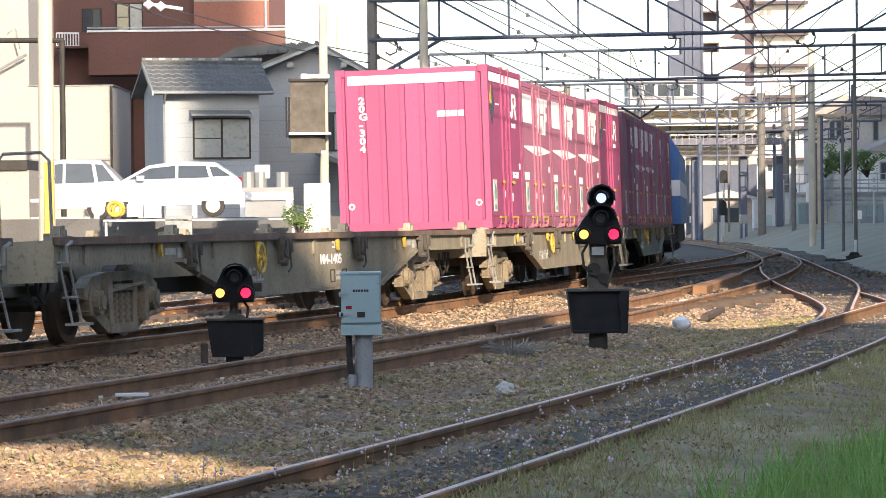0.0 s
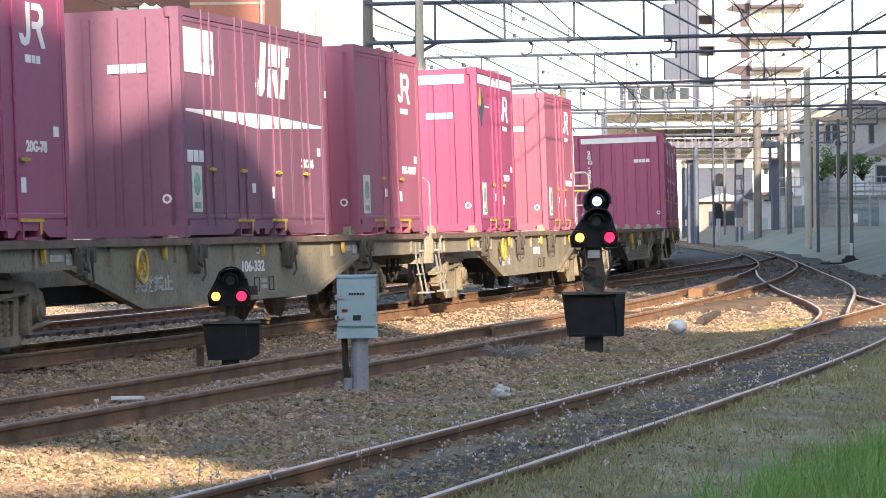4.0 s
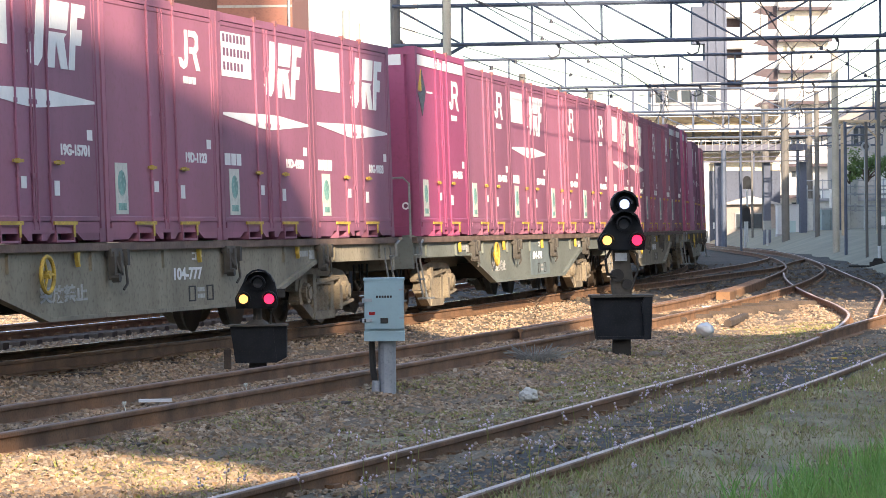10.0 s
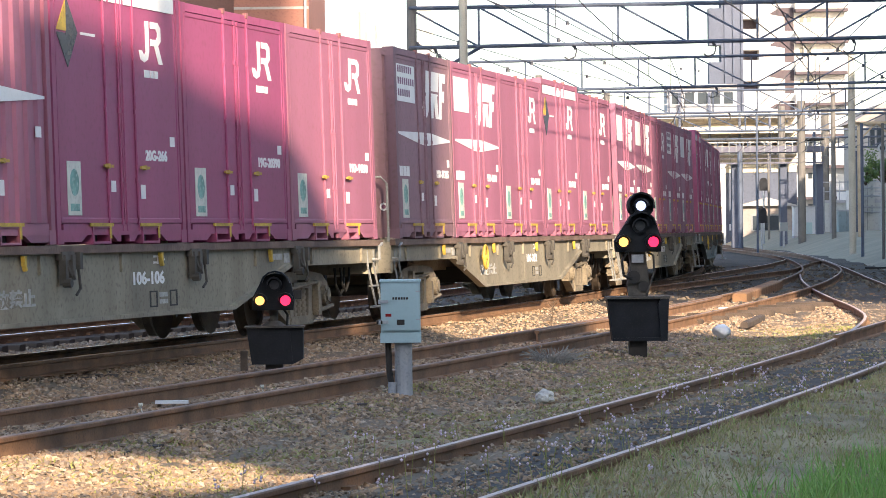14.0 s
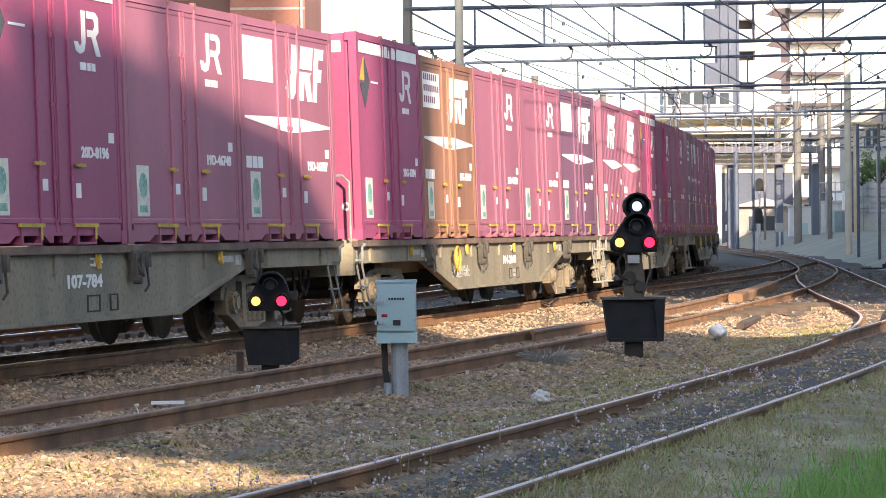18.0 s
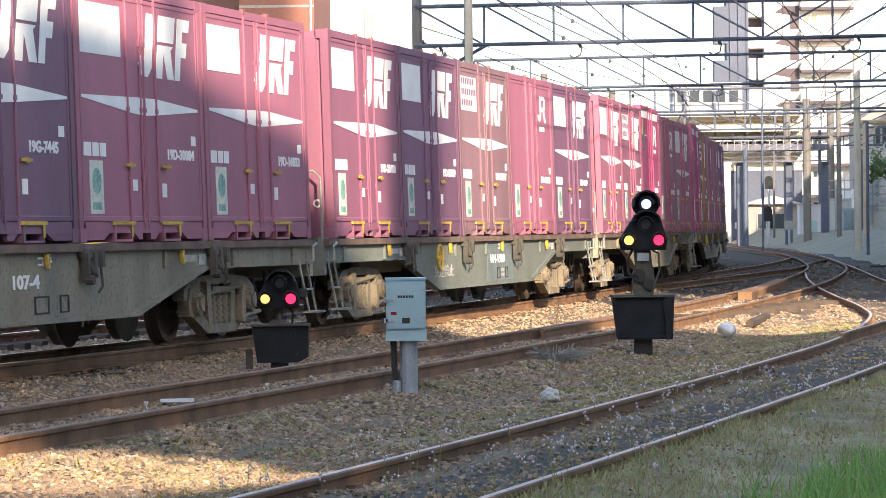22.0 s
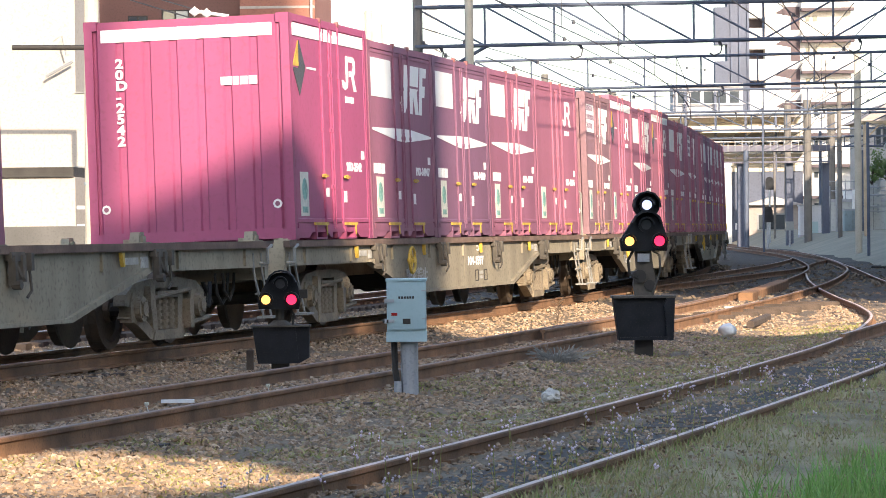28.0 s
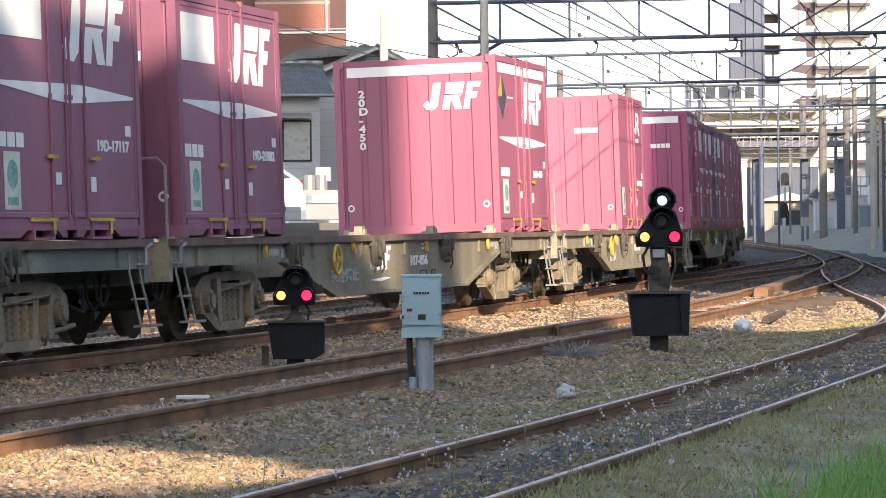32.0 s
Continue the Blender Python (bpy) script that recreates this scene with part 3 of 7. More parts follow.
    if kind in ("band", "bandlogo"):
        for y0, y1 in ((-a + .17, -.32), (-.24, .10), (.18, a - .17)):
            rows.append(("top_band", Shape().box(x, x + .009, y0, y1, H - .25, H - .105), "white", "white band along the top edge"))
        rows.append(("end_band", Shape().box(-w + .20, w - .20, -a + .004, -a + .02, H - .25, H - .105), "white", "white band across the end wall"))
        d = -a + .42
        s = Shape().prism([(d, 2.30), (d, 2.0), (d - .26, 2.0)], x, x + .006, "x", 0).prism([(d, 2.30), (d + .04, 2.30), (d + .30, 2.0), (d + .02, 1.66), (d - .26, 1.98), (d, 1.98)], x, x + .0062, "x", 1)
        rows.append(("diamond_mark", s, ("yellow", "lens_off"), "yellow and black diamond mark"))
        rows.append(("note_mark", Shape().box(x, x + .006, -a + .80, -a + 1.2, 1.985, 2.01), "white", "thin white lettering bar"))
    rows.append(("data_plate", Shape().box(x, x + .006, a - .40, a - .26, .98, 1.08), "white", "small white data plate"))
    rows.append(("data_plate", Shape().box(x, x + .006, -.34, -.21, .50, .61), "white", "small white data plate"))
    rows.append(("data_plate", Shape().box(x, x + .006, .52, .65, .44, .58), "white", "small white data plate"))
    st = Shape().box(x, x + .006, -a + .32, -a + .68, .27, .78, 0)
    st.prism([(-a + .50 + .12 * math.cos(i * .5236), .58 + .13 * math.sin(i * .5236)) for i in range(12)], x + .001, x + .008, "x", 1)
    st.box(x + .001, x + .008, -a + .38, -a + .62, .31, .38, 1)
    rows.append(("sticker", st, ("cream", "eco"), "pale sticker with a green round emblem"))
    ye = -a + .0065
    if kind != "bandlogo":
        for i, (x0, x1) in enumerate(((.40, .53), (.545, .615), (.63, .72), (.735, .83))):
            rows.append(("end_mark", Shape().box(x0, x1, ye, ye + .02, 1.80, 1.895), "white", "white company lettering bar"))
    else:
        s = Shape()
        slant_mark(lambda q: s.prism(q, ye, ye + .02, "y"), .12, 2.02, .86, .40)
        rows.append(("end_mark", s, "white", "white slanted mark on the end wall"))
    for cx in (w - .20, -w + .20):
        s = Shape().prism([(cx + .055 * math.cos(i * .7854), .42 + .055 * math.sin(i * .7854)) for i in range(8)], ye - .003, ye + .03, "y", 0)
        s.prism([(cx + .03 * math.cos(i * .7854), .42 + .03 * math.sin(i * .7854)) for i in range(8)], ye - .005, ye, "y", 1)
        rows.append(("inspection_mark", s, ("white", "wine"), "round white inspection mark"))
    out = []
    for name, sh, mat, label in rows:
        if mat is not None:
            sh = sh.mesh(name, [M[k] for k in (mat if isinstance(mat, tuple) else (mat,))])
        out.append((name, sh, label))
    MESHES[kind] = out
    return out


SHELLS = {}
WORDS = {"plain": "container with side doors on a wagon", "band": "container with a white top band", "logo": "container with white slanted marks", "slogan": "container with a lettered white panel", "bandlogo": "container with white band and marks", "ribbed": "ribbed container with white marks", "twenty": "long container with side doors"}
PAINT_WORD = {"red": "russet red", "wine": "wine red", "crimson": "bright crimson", "rose": "faded rose red", "purple": "dull purple", "mauve": "dusty mauve", "violet": "dark violet", "umber": "rust brown"}


def container(kind, paint, number=""):
    root = thing("container", PAINT_WORD[paint] + " steel " + WORDS[kind], "container", "containers on the train")
    for i, (name, me, label) in enumerate(container_meshes(kind)):
        if isinstance(me, Shape):
            key = (kind, i, paint)
            if key not in SHELLS:
                SHELLS[key] = me.mesh(name, [M[paint]])
            me = SHELLS[key]
        part(name, me, None, root, label)
    if number:
        L = 6.058 if kind == "twenty" else BOX_L
        part("number", lettering(number, .14), None, root, "white container number", Matrix(((0, 0, 1, 1.2155), (1.32, 0, 0, L / 2 - 1.16), (0, 1, 0, .83), (0, 0, 0, 1))))
        if kind in ("band", "plain", "bandlogo"):
            for i, ch in enumerate(number.replace(" ", "")):
                part("end_number", lettering(ch, 0.15), None, root, "", Matrix(((1.25, 0, 0, -.86), (0, 0, -1, -L / 2 + .005), (0, 1, 0, 2.05 - .128 * i), (0, 0, 0, 1))))
    return root


TEXTS = {}


def lettering(text, size, mat="white"):
    key = (text, size, mat)
    if key not in TEXTS:
        cu = bpy.data.curves.new("lettering", "FONT")
        cu.body, cu.size, cu.extrude, cu.offset, cu.resolution_u = text, size, 0.003, 0.006, 3
        ob = new("lettering", cu)
        me = bpy.data.meshes.new_from_object(ob.evaluated_get(bpy.context.evaluated_depsgraph_get()))
        bpy.data.objects.remove(ob)
        me.materials.clear()
        me.materials.append(M[mat])
        TEXTS[key] = me
    return TEXTS[key]


# flat wagon
DECK_HALF, PIVOT = 9.66, 6.9
WM = {}


def wagon_meshes():
    if WM:
        return
    for side in (1, -1):
        s = Shape()
        x0, x1 = (1.10, 1.16) if side > 0 else (-1.16, -1.10)
        # fish-bellied side sill
        s.prism([(-DECK_HALF, 1.03), (DECK_HALF, 1.03), (DECK_HALF, .80), (5.65, .80), (3.45, .36), (-3.45, .36), (-5.65, .80), (-DECK_HALF, .80)], x0, x1, "x")
        o = .05 * side
        WM["deck_edge", side] = Shape().box(min(x0 + o, x1 + o), max(x0 + o, x1 + o) + .012, -DECK_HALF, DECK_HALF, 1.012, 1.088)
        s.prism([(5.70, .80), (3.48, .36), (-3.48, .36), (-5.70, .80), (-5.58, .84), (-3.4, .40), (3.4, .40), (5.58, .84)], min(x0 + o, x1 + o), max(x0 + o, x1 + o), "x")
        for i in range(9):
            y = -8.8 + 2.2 * i
            s.box(min(x1 - .06 * (side < 0), x1 + .03 * side), max(x1 - .06 * (side < 0), x1 + .03 * side), y - .03, y + .03, .82, 1.0)
        WM["side_sill", side] = s
    WM["centre_sill"] = Shape().box(-.22, .22, -DECK_HALF, DECK_HALF, .62, 1.0)
    WM["cross_bearer"] = Shape().box(-1.1, 1.1, -.09, .09, .84, 1.04)
    WM["end_beam"] = Shape().box(-1.15, 1.15, -.06, .06, .66, 1.06)
    WM["air_tank"] = Shape().tube((-.5, -.6, .52), (-.5, .7, .52), .18, 12)
    WM["brake_gear"] = Shape().box(-.9, .9, -.5, .4, .42, .66)
    WM["deck_plate"] = Shape().box(-1.1, 1.1, -.5, .5, 1.04, 1.06)
    s = Shape()
    s.box(-.09, .09, 0, .48, .80, .98).box(-.16, .16, .40, .56, .76, 1.0).tube((.3, .1, .78), (.34, .42, .42), .025).tube((.34, .42, .42), (.2, .6, .5), .025)
    s.tube((-.3, .1, .78), (-.36, .4, .38), .025).tube((-.36, .4, .38), (-.2, .6, .5), .025)
    WM["coupler"] = s
    # cast side frame: top chord, sloping tension legs, posts beside an open window, round axle ends
    s = Shape()
    s.prism([(-1.22, .47), (-1.20, .58), (-.95, .69), (-.45, .73), (.45, .73), (.95, .69), (1.20, .58), (1.22, .47), (1.05, .45), (.62, .60), (.40, .63), (-.40, .63), (-.62, .60), (-1.05, .45)], -.06, .07, "x")
    for e in (-1, 1):
        s.prism([(e * 1.05, .42), (e * .72, .36), (e * .40, .20), (e * .40, .10), (e * .52, .12), (e * .86, .26), (e * 1.12, .34)][::-e], -.06, .07, "x")
        s.prism([(e * .30, .18), (e * .44, .18), (e * .50, .64), (e * .36, .64)][::-e], -.06, .08, "x")
        y = e * .9
        s.prism([(y - .20, .30), (y + .20, .30), (y + .22, .46), (y + .14, .60), (y - .14, .60), (y - .22, .46)], -.04, .09, "x")
        s.tube((.02, y, .43), (.15, y, .43), .135, 14, .125).tube((.15, y, .43), (.175, y, .43), .075, 10)
        for k in range(4):
            q = k * 1.5708 + .785
            s.tube((.15, y + .10 * math.cos(q), .43 + .10 * math.sin(q)), (.165, y + .10 * math.cos(q), .43 + .10 * math.sin(q)), .018, 6)
    s.prism([(-.46, .10), (.46, .10), (.40, .20), (-.40, .20)], -.07, .09, "x")
    s.box(-.02, .10, -.34, .34, .53, .60)
    s.tube((.10, -.62, .52), (.10, .66, .60), .022, 6).tube((.12, .50, .24), (.12, 1.22, .30), .026, 6).box(.06, .15, .52, .64, .20, .50).box(.05, .14, -.66, -.52, .42, .66)
    WM["side_frame"] = s
    s = Shape()
    for y in (0,):
        for k in range(5):
            s.tube((0, y, .205 + k * .066), (0, y, .24 + k * .066), .084, 10, .088)
            s.tube((0, y, .24 + k * .066), (0, y, .271 + k * .066), .080, 8)
    WM["spring"] = s
    WM["bolster"] = Shape().box(-.8, .8, -.18, .18, .44, .64)
    WM["axle"] = Shape().tube((-.82, 0, 0), (.82, 0, 0), .075, 10)
    s = Shape()
    for x in (0.0,):
        g = .065
        pr = []
        for r, xx in ((.43, x - g), (.40, x - g * .4), (.40, x + g), (.33, x + g), (.30, x + g * .5), (.13, x + g * .5), (.12, x + g * 1.4)):
            pr.append((r, xx))
        k = 20
        vs = [(xx, r * math.cos(6.28318 * i / k), r * math.sin(6.28318 * i / k)) for r, xx in pr for i in range(k)]
        fs = [(j * k + i, j * k + (i + 1) % k, (j + 1) * k + (i + 1) % k, (j + 1) * k + i) for j in range(len(pr) - 1) for i in range(k)]
        s.add(vs, fs + [tuple(range(k))[::-1], tuple(range((len(pr) - 1) * k, len(pr) * k))])
    WM["wheel"] = s
    s = Shape()
    s.path([(0, 0, -.12), (0, 0, .76), (.06, 0, .84), (.44, 0, .84), (.52, 0, .76), (.52, 0, -.12)], .017)
    WM["handrail"] = s
    s = Shape()
    s.path([(0, -.02, .10), (0, .0, -.10), (.05, .14, -.60)], .014, 5).path([(0, .26, .10), (0, .28, -.10), (.05, .42, -.60)], .014, 5)
    s.box(-.02, .16, .12, .44, -.625, -.60).box(-.01, .05, .04, .34, -.36, -.34)
    WM["step"] = s
    s = Shape()
    s.ring((0, 0, 0), .17, .02, "x")
    for i in range(3):
        a = i * 2.0944
        s.tube((0, 0, 0), (0, .17 * math.cos(a), .17 * math.sin(a)), .013, 6)
    s.tube((-.06, 0, 0), (.03, 0, 0), .04, 8)
    WM["brake_wheel"] = s
    s = Shape()
    s.box(-.09, .09, -.16, .16, 0, .07).prism([(-.10, .07), (.10, .07), (.06, .17), (-.06, .17)], -.05, .05, "x").box(-.12, -.05, -.08, .08, -.12, .1).box(.02, .08, -.04, .04, .0, .13)
    WM["lock_seat"] = s
    s = Shape().path([(0, -.12, 0), (.05, -.12, 0), (.09, -.10, 0), (.09, -.10, .16), (.09, .06, .20), (.05, .12, .20), (0, .12, .20)], .018)
    WM["grab_handle"] = s
    s = Shape()
    s.path([(0, -.3, 0), (0, -.26, -.22), (0, -.1, -.34), (0, .08, -.26), (0, .14, 0)], .018).path([(0.02, -.1, 0), (0.02, -.06, -.2), (0.02, .1, -.3), (0.02, .26, -.18), (0.02, .3, 0)], .018)
    WM["brake_hose"] = s
    s = Shape().box(0, .006, -.11, .11, -.055, .055).box(0, .006, -.55, -.18, -.02, .05)
    WM["data_plate"] = s
    # hanging clip and chain gear below the deck edge
    s = Shape()
    s.box(-.02, .05, -.16, .16, -.03, .05).box(0, .07, -.13, -.06, -.26, .02).box(0, .07, .05, .13, -.22, .02)
    s.path([(.05, -.10, -.02), (.08, -.04, -.16), (.08, .04, -.20), (.05, .10, -.06)], .02, 5).tube((.03, -.095, -.24), (.11, -.095, -.24), .045, 8)
    s.box(.02, .09, .20, .27, -.12, .04).path([(.05, .24, -.1), (.06, .26, -.3), (.04, .20, -.36)], .014, 5)
    WM["clip_gear"] = s
    s = Shape().prism([(-.035, .02), (.035, .02), (.025, -.07), (.045, -.11), (.015, -.12), (-.015, -.07)], -.02, .02, "x")
    WM["hook"] = s


WCACHE = {}


def wagon(blue, brake_y, number=""):
    wagon_meshes()
    fm = "frame_blue" if blue else "frame_grey"

    def mesh_of(key, mat):
        k = (key, mat)
        if k not in WCACHE:
            WCACHE[k] = WM[key].mesh(key if isinstance(key, str) else key[0], [M[mat]])
        return WCACHE[k]
    root = thing("flat_wagon", ("blue-grey" if blue else "dusty olive-grey") + " container flat wagon on two bogies", "railway wagon", "wagons of the train")
    for side in (1, -1):
        part("side_sill", mesh_of(("side_sill", side), fm), None, root)
        part("deck_edge", mesh_of(("deck_edge", side), "rust_edge"), None, root, "rusty deck edge")
    part("centre_sill", mesh_of("centre_sill", fm), None, root)
    for i in range(9):
        part("cross_bearer", mesh_of("cross_bearer", fm), None, root, "", pose(0, -9.0 + 18.0 * i / 8, 0))
    part("air_tank", mesh_of("air_tank", "dark"), None, root, "", pose(0, 1.6, 0))
    part("brake_gear", mesh_of("brake_gear", "dark"), None, root, "", pose(0, -1.0, 0))
    for e in (1, -1):
        part("end_beam", mesh_of("end_beam", fm), None, root, "", pose(0, e * (DECK_HALF - .05), 0))
        part("deck_plate", mesh_of("deck_plate", fm), None, root, "", pose(0, e * (DECK_HALF - .6), 0))
        turn = pose(0, e * (DECK_HALF - .02), 0, 0, 0, 0 if e > 0 else 180)
        part("coupler", mesh_of("coupler", "dark"), None, root, "dark steel coupler with hoses", turn)
        b = thing("bogie", "", "")
        b.parent = root
        b.matrix_local = pose(0, e * PIVOT, 0)
        part("side_frame", mesh_of("side_frame", "bogie"), None, b, "dusty cast bogie frame", pose(.85, 0, 0))
        part("side_frame", mesh_of("side_frame", "bogie"), None, b, "dusty cast bogie frame", pose(-.85, 0, 0, 0, 0, 180))
        for y in (-.2, 0, .2):
            part("spring", mesh_of("spring", "bogie"), None, b, "dark coil spring", pose(.85, y, 0))
        part("bolster", mesh_of("bolster", "bogie"), None, b)
        for y in (-.9, .9):
            part("axle", mesh_of("axle", "dark"), None, b, "", pose(0, y, .43))
            part("wheel", mesh_of("wheel", "wheel"), None, b, "worn steel wheel", pose(.565, y, .43))
            part("wheel", mesh_of("wheel", "wheel"), None, b, "worn steel wheel", pose(-.565, y, .43, 0, 0, 180))
        part("step", mesh_of("step", "step_grey"), None, root, "pale grey shunter's step", pose(1.16, e * (DECK_HALF - .36) - .18, .86))
        part("grab_handle", mesh_of("grab_handle", "step_grey"), None, root, "pale curved grab handle", pose(1.16, e * (DECK_HALF - .20), .84))
        part("brake_hose", mesh_of("brake_hose", "dark"), None, root, "black air hose", pose(.8, e * (DECK_HALF - .5), .75))
        if number and (number, e) not in (("104-1405", 1), ("106-775", 1), ("104-1597", -1)):
            part("handrail", mesh_of("handrail", "yellow" if e > 0 else "step_grey"), None, root, "", pose(.60, e * (DECK_HALF - .07), 1.06))
        part("data_plate", mesh_of("data_plate", "faded_white"), None, root, "faded data lettering bars", pose(1.163, e * 5.6, .90))
    part("brake_wheel", mesh_of("brake_wheel", "yellow"), None, root, "yellow hand-brake wheel", pose(1.25, brake_y, .80))
    for i in range(6):
        y = -2.5 * PITCH + PITCH * i
        for x in (-1.08, 1.08):
            if abs(y) < DECK_HALF:
                part("lock_seat", mesh_of("lock_seat", fm), None, root, "", pose(x, max(-9.3, min(9.3, y)), 1.03))
        if 0 < i < 5:
            part("hook", mesh_of("hook", "yellow"), None, root, "yellow release hook", pose(1.2, y - .78, .98))
            part("clip_gear", mesh_of("clip_gear", "iron"), None, root, "dark twist-lock clip with its release chain", pose(1.19, y + .25, .98))
    for y in (-3.6,):
        part("notice", lettering("\u7a81\u653e\u7981\u6b62", .17, "faded_white"), None, root, "white shunting notice", Matrix(((0, 0, 1, 1.162), (1.9, 0, 0, y), (0, 1, 0, .55), (0, 0, 0, 1))))
    if number == "107-53":
        rl = part("platform_railing", Shape().path([(-.15, 9.56, 1.06), (-.15, 9.56, 2.20), (-.08, 9.56, 2.27), (.93, 9.56, 2.27), (1.0, 9.56, 2.20), (1.0, 9.56, 1.06)], .022), M["step_grey"], root, "grey pipe railing of an end platform")
        for z in (1.60, 2.0):
            part("rail_bar", Shape().tube((-.15, 9.56, z), (1.0, 9.56, z), .018, 6), M["step_grey"], rl)
        part("rail_post", Shape().tube((.2, 9.56, 1.06), (.2, 9.56, 2.0), .018, 6), M["step_grey"], rl)
    if number:
        boxed = number.startswith("107")
        for y0, y1 in ((.85, 1.22), (1.48, 1.72)) if boxed else ((.82, 1.06), (1.44, 1.68)):
            fr = Shape().box(1.163, 1.166, y0, y1, .60, .615).box(1.163, 1.166, y0, y1, .45, .465).box(1.163, 1.166, y0, y0 + .04, .465, .60).box(1.163, 1.166, y1 - .04, y1, .465, .60)
            part("data_frame", fr, M["dark"], root, "black outlined data panel")
        if not boxed:
            for z in (.48, .55):
                part("data_bar", Shape().box(1.163, 1.166, 1.12, 1.38, z, z + .045), M["faded_white"], root, "faded lettering bar")
            part("number_patch", Shape().box(1.16, 1.1625, .1, 2.1, .42, 1.0), M["patch_blue" if blue else fm], root, "faded paint patch behind the number")
        part("class_mark", lettering("\u30b3\u30ad", .11), None, root, "small white class letters", Matrix(((0, 0, 1, 1.163), (1.7, 0, 0, .95), (0, 1, 0, .89), (0, 0, 0, 1))))
        if number == "107-856":
            mark = Shape()
            slant_mark(lambda q: mark.prism(q, 1.16, 1.163, "x"), -1.75, .80, 1.05, .30)
            mark.prism([(-1.8, .53), (-1.0, .56), (-.7, .545), (-1.2, .51)], 1.16, 1.163, "x")
            part("maker_mark", mark, M["white"], root, "white slanted mark on the wagon side")
        part("number", lettering(number, .17), None, root, "white wagon number", Matrix(((0, 0, 1, 1.163), (1.75, 0, 0, .30), (0, 1, 0, .69), (0, 0, 0, 1))))
    return root


# front to rear; slot 0 is the front of each wagon
TRAIN = [
    (8, 1.2, "", [("plain", "wine", 0, ""), ("plain", "wine", 1, ""), ("logo", "wine", 2, ""), ("logo", "wine", 3, ""), ("plain", "purple", 4, "")], True),
    (7, 1.2, "", [("band", "crimson", 0, ""), ("logo", "red", 1, ""), ("logo", "red", 2, ""), ("logo", "red", 3, ""), ("band", "crimson", 4, "20G-304")], False),
    (6, 0.9, "104-1405", [], False),
    (5, 0.0, "107-53", [("plain", "rose", 1, "18G-18813"), ("band", "crimson", 3, "20G-70")], False),
    (4, 0.0, "106-332", [("plain", "rose", 0, "19G-19517"), ("twenty", "purple", 1.72, "30C-36"), ("band", "crimson", 4, "20G-78")], False),
    (3, 0.0, "106-495", [("band", "purple", 0, "20D-5430"), ("plain", "red", 1, "19D-90154"), ("plain", "red", 2, "19G-20153"), ("logo", "wine", 3, "18G-8653"), ("logo", "red", 4, "19D-30889")], False),
    (2, 0.0, "104-192", [("plain", "wine", 0, "19D-38286"), ("plain", "red", 1, "19D-48819"), ("logo", "wine", 2, "19D-14573"), ("plain", "wine", 3, "19D-41175"), ("band", "crimson", 4, "20D-8735")], True),
    (1, 0.0, "104-777", [("logo", "wine", 0, "18G-9033"), ("slogan", "wine", 1, "19D-4950"), ("plain", "red", 2, "19D-1123"), ("logo", "wine", 3, "19G-15701"), ("logo", "wine", 4, "19G-9673")], False),
    (0, 0.0, "106-392", [("plain", "red", 0, "19D-47656"), ("band", "red", 1, "20D-3415"), ("plain", "red", 2, "19D-48222"), ("logo", "red", 3, "19D-3254"), ("slogan", "mauve", 4, "19D-31795")], False),
    (-1, 0.0, "106-106", [("plain", "red", 0, "19D-44293"), ("plain", "crimson", 1, "19G-20390"), ("band", "crimson", 2, "20G-266"), ("ribbed", "red", 3, ""), ("ribbed", "wine", 4, "")], False),
    (-2, 0.0, "104-2040", [("logo", "violet", 0, "19D-45531"), ("plain", "red", 1, "19D-46748"), ("plain", "red", 2, "19D-43822"), ("slogan", "umber", 3, "19G-15689"), ("band", "crimson", 4, "20G-1384")], False),
    (-3, 0.0, "107-784", [("logo", "red", 0, "19D-16687"), ("plain", "red", 1, "19D-46748"), ("band", "crimson", 2, "20D-8196"), ("slogan", "wine", 3, "19D-32721"), ("logo", "red", 4, "19D-41606")], False),
    (-4, 0.0, "104-1980", [("logo", "violet", 0, "19D-9989"), ("plain", "red", 1, "19D-50708"), ("slogan", "mauve", 2, "19D-25547"), ("logo", "violet", 3, "19D-22879"), ("logo", "wine", 4, "19D-20488")], True),
    (-5, 0.0, "107-4", [("logo", "red", 0, "19D-16033"), ("logo", "red", 1, "19D-30084"), ("logo", "violet", 2, "19G-7445"), ("plain", "red", 3, "19D-32142"), ("slogan", "wine", 4, "19D-38430")], False),
    (-6, 0.0, "107-667", [("logo", "red", 0, "19D-18817"), ("band", "red", 1, "20D-3743"), ("logo", "wine", 2, "19D-38842"), ("band", "red", 3, "20D-2936"), ("slogan", "mauve", 4, "19D-18039")], False),
    (-7, 0.0, "104-1597", [("plain", "red", 0, "19D-43076"), ("logo", "wine", 1, "19D-46431"), ("logo", "violet", 2, "19D-14359"), ("logo", "wine", 3, "19D-34917"), ("band", "crimson", 4, "20D-2542")], False),
    (-8, 0.0, "106-775", [("plain", "rose", 2, "19D-46290")], False),
    (-9, 0.0, "107-856", [("bandlogo", "rose", 0, "20D-450"), ("logo", "wine", 4, "19D-21882")], False),
    (-10, 0.0, "", [("logo", "wine", 0, "19D-17117")], True),
]
SHIFT = {8: 1.2, 7: 1.2, 6: 0.6, 2: 0.3, 1: -0.1, -4: -0.15}
RUN = [-130.94, -121.68, -112.43, -103.22, -93.98, -84.73, -75.5, -66.18, -56.87, -47.51, -37.83, -28.15, -18.72, -9.4, 0.0, 9.54, 19.04, 28.48, 38.0, 47.52, 57.0, 66.38, 76.12, 85.76, 95.42, 105.1, 114.73, 124.32, 133.86, 143.37, 152.41, 160.91, 169.1]


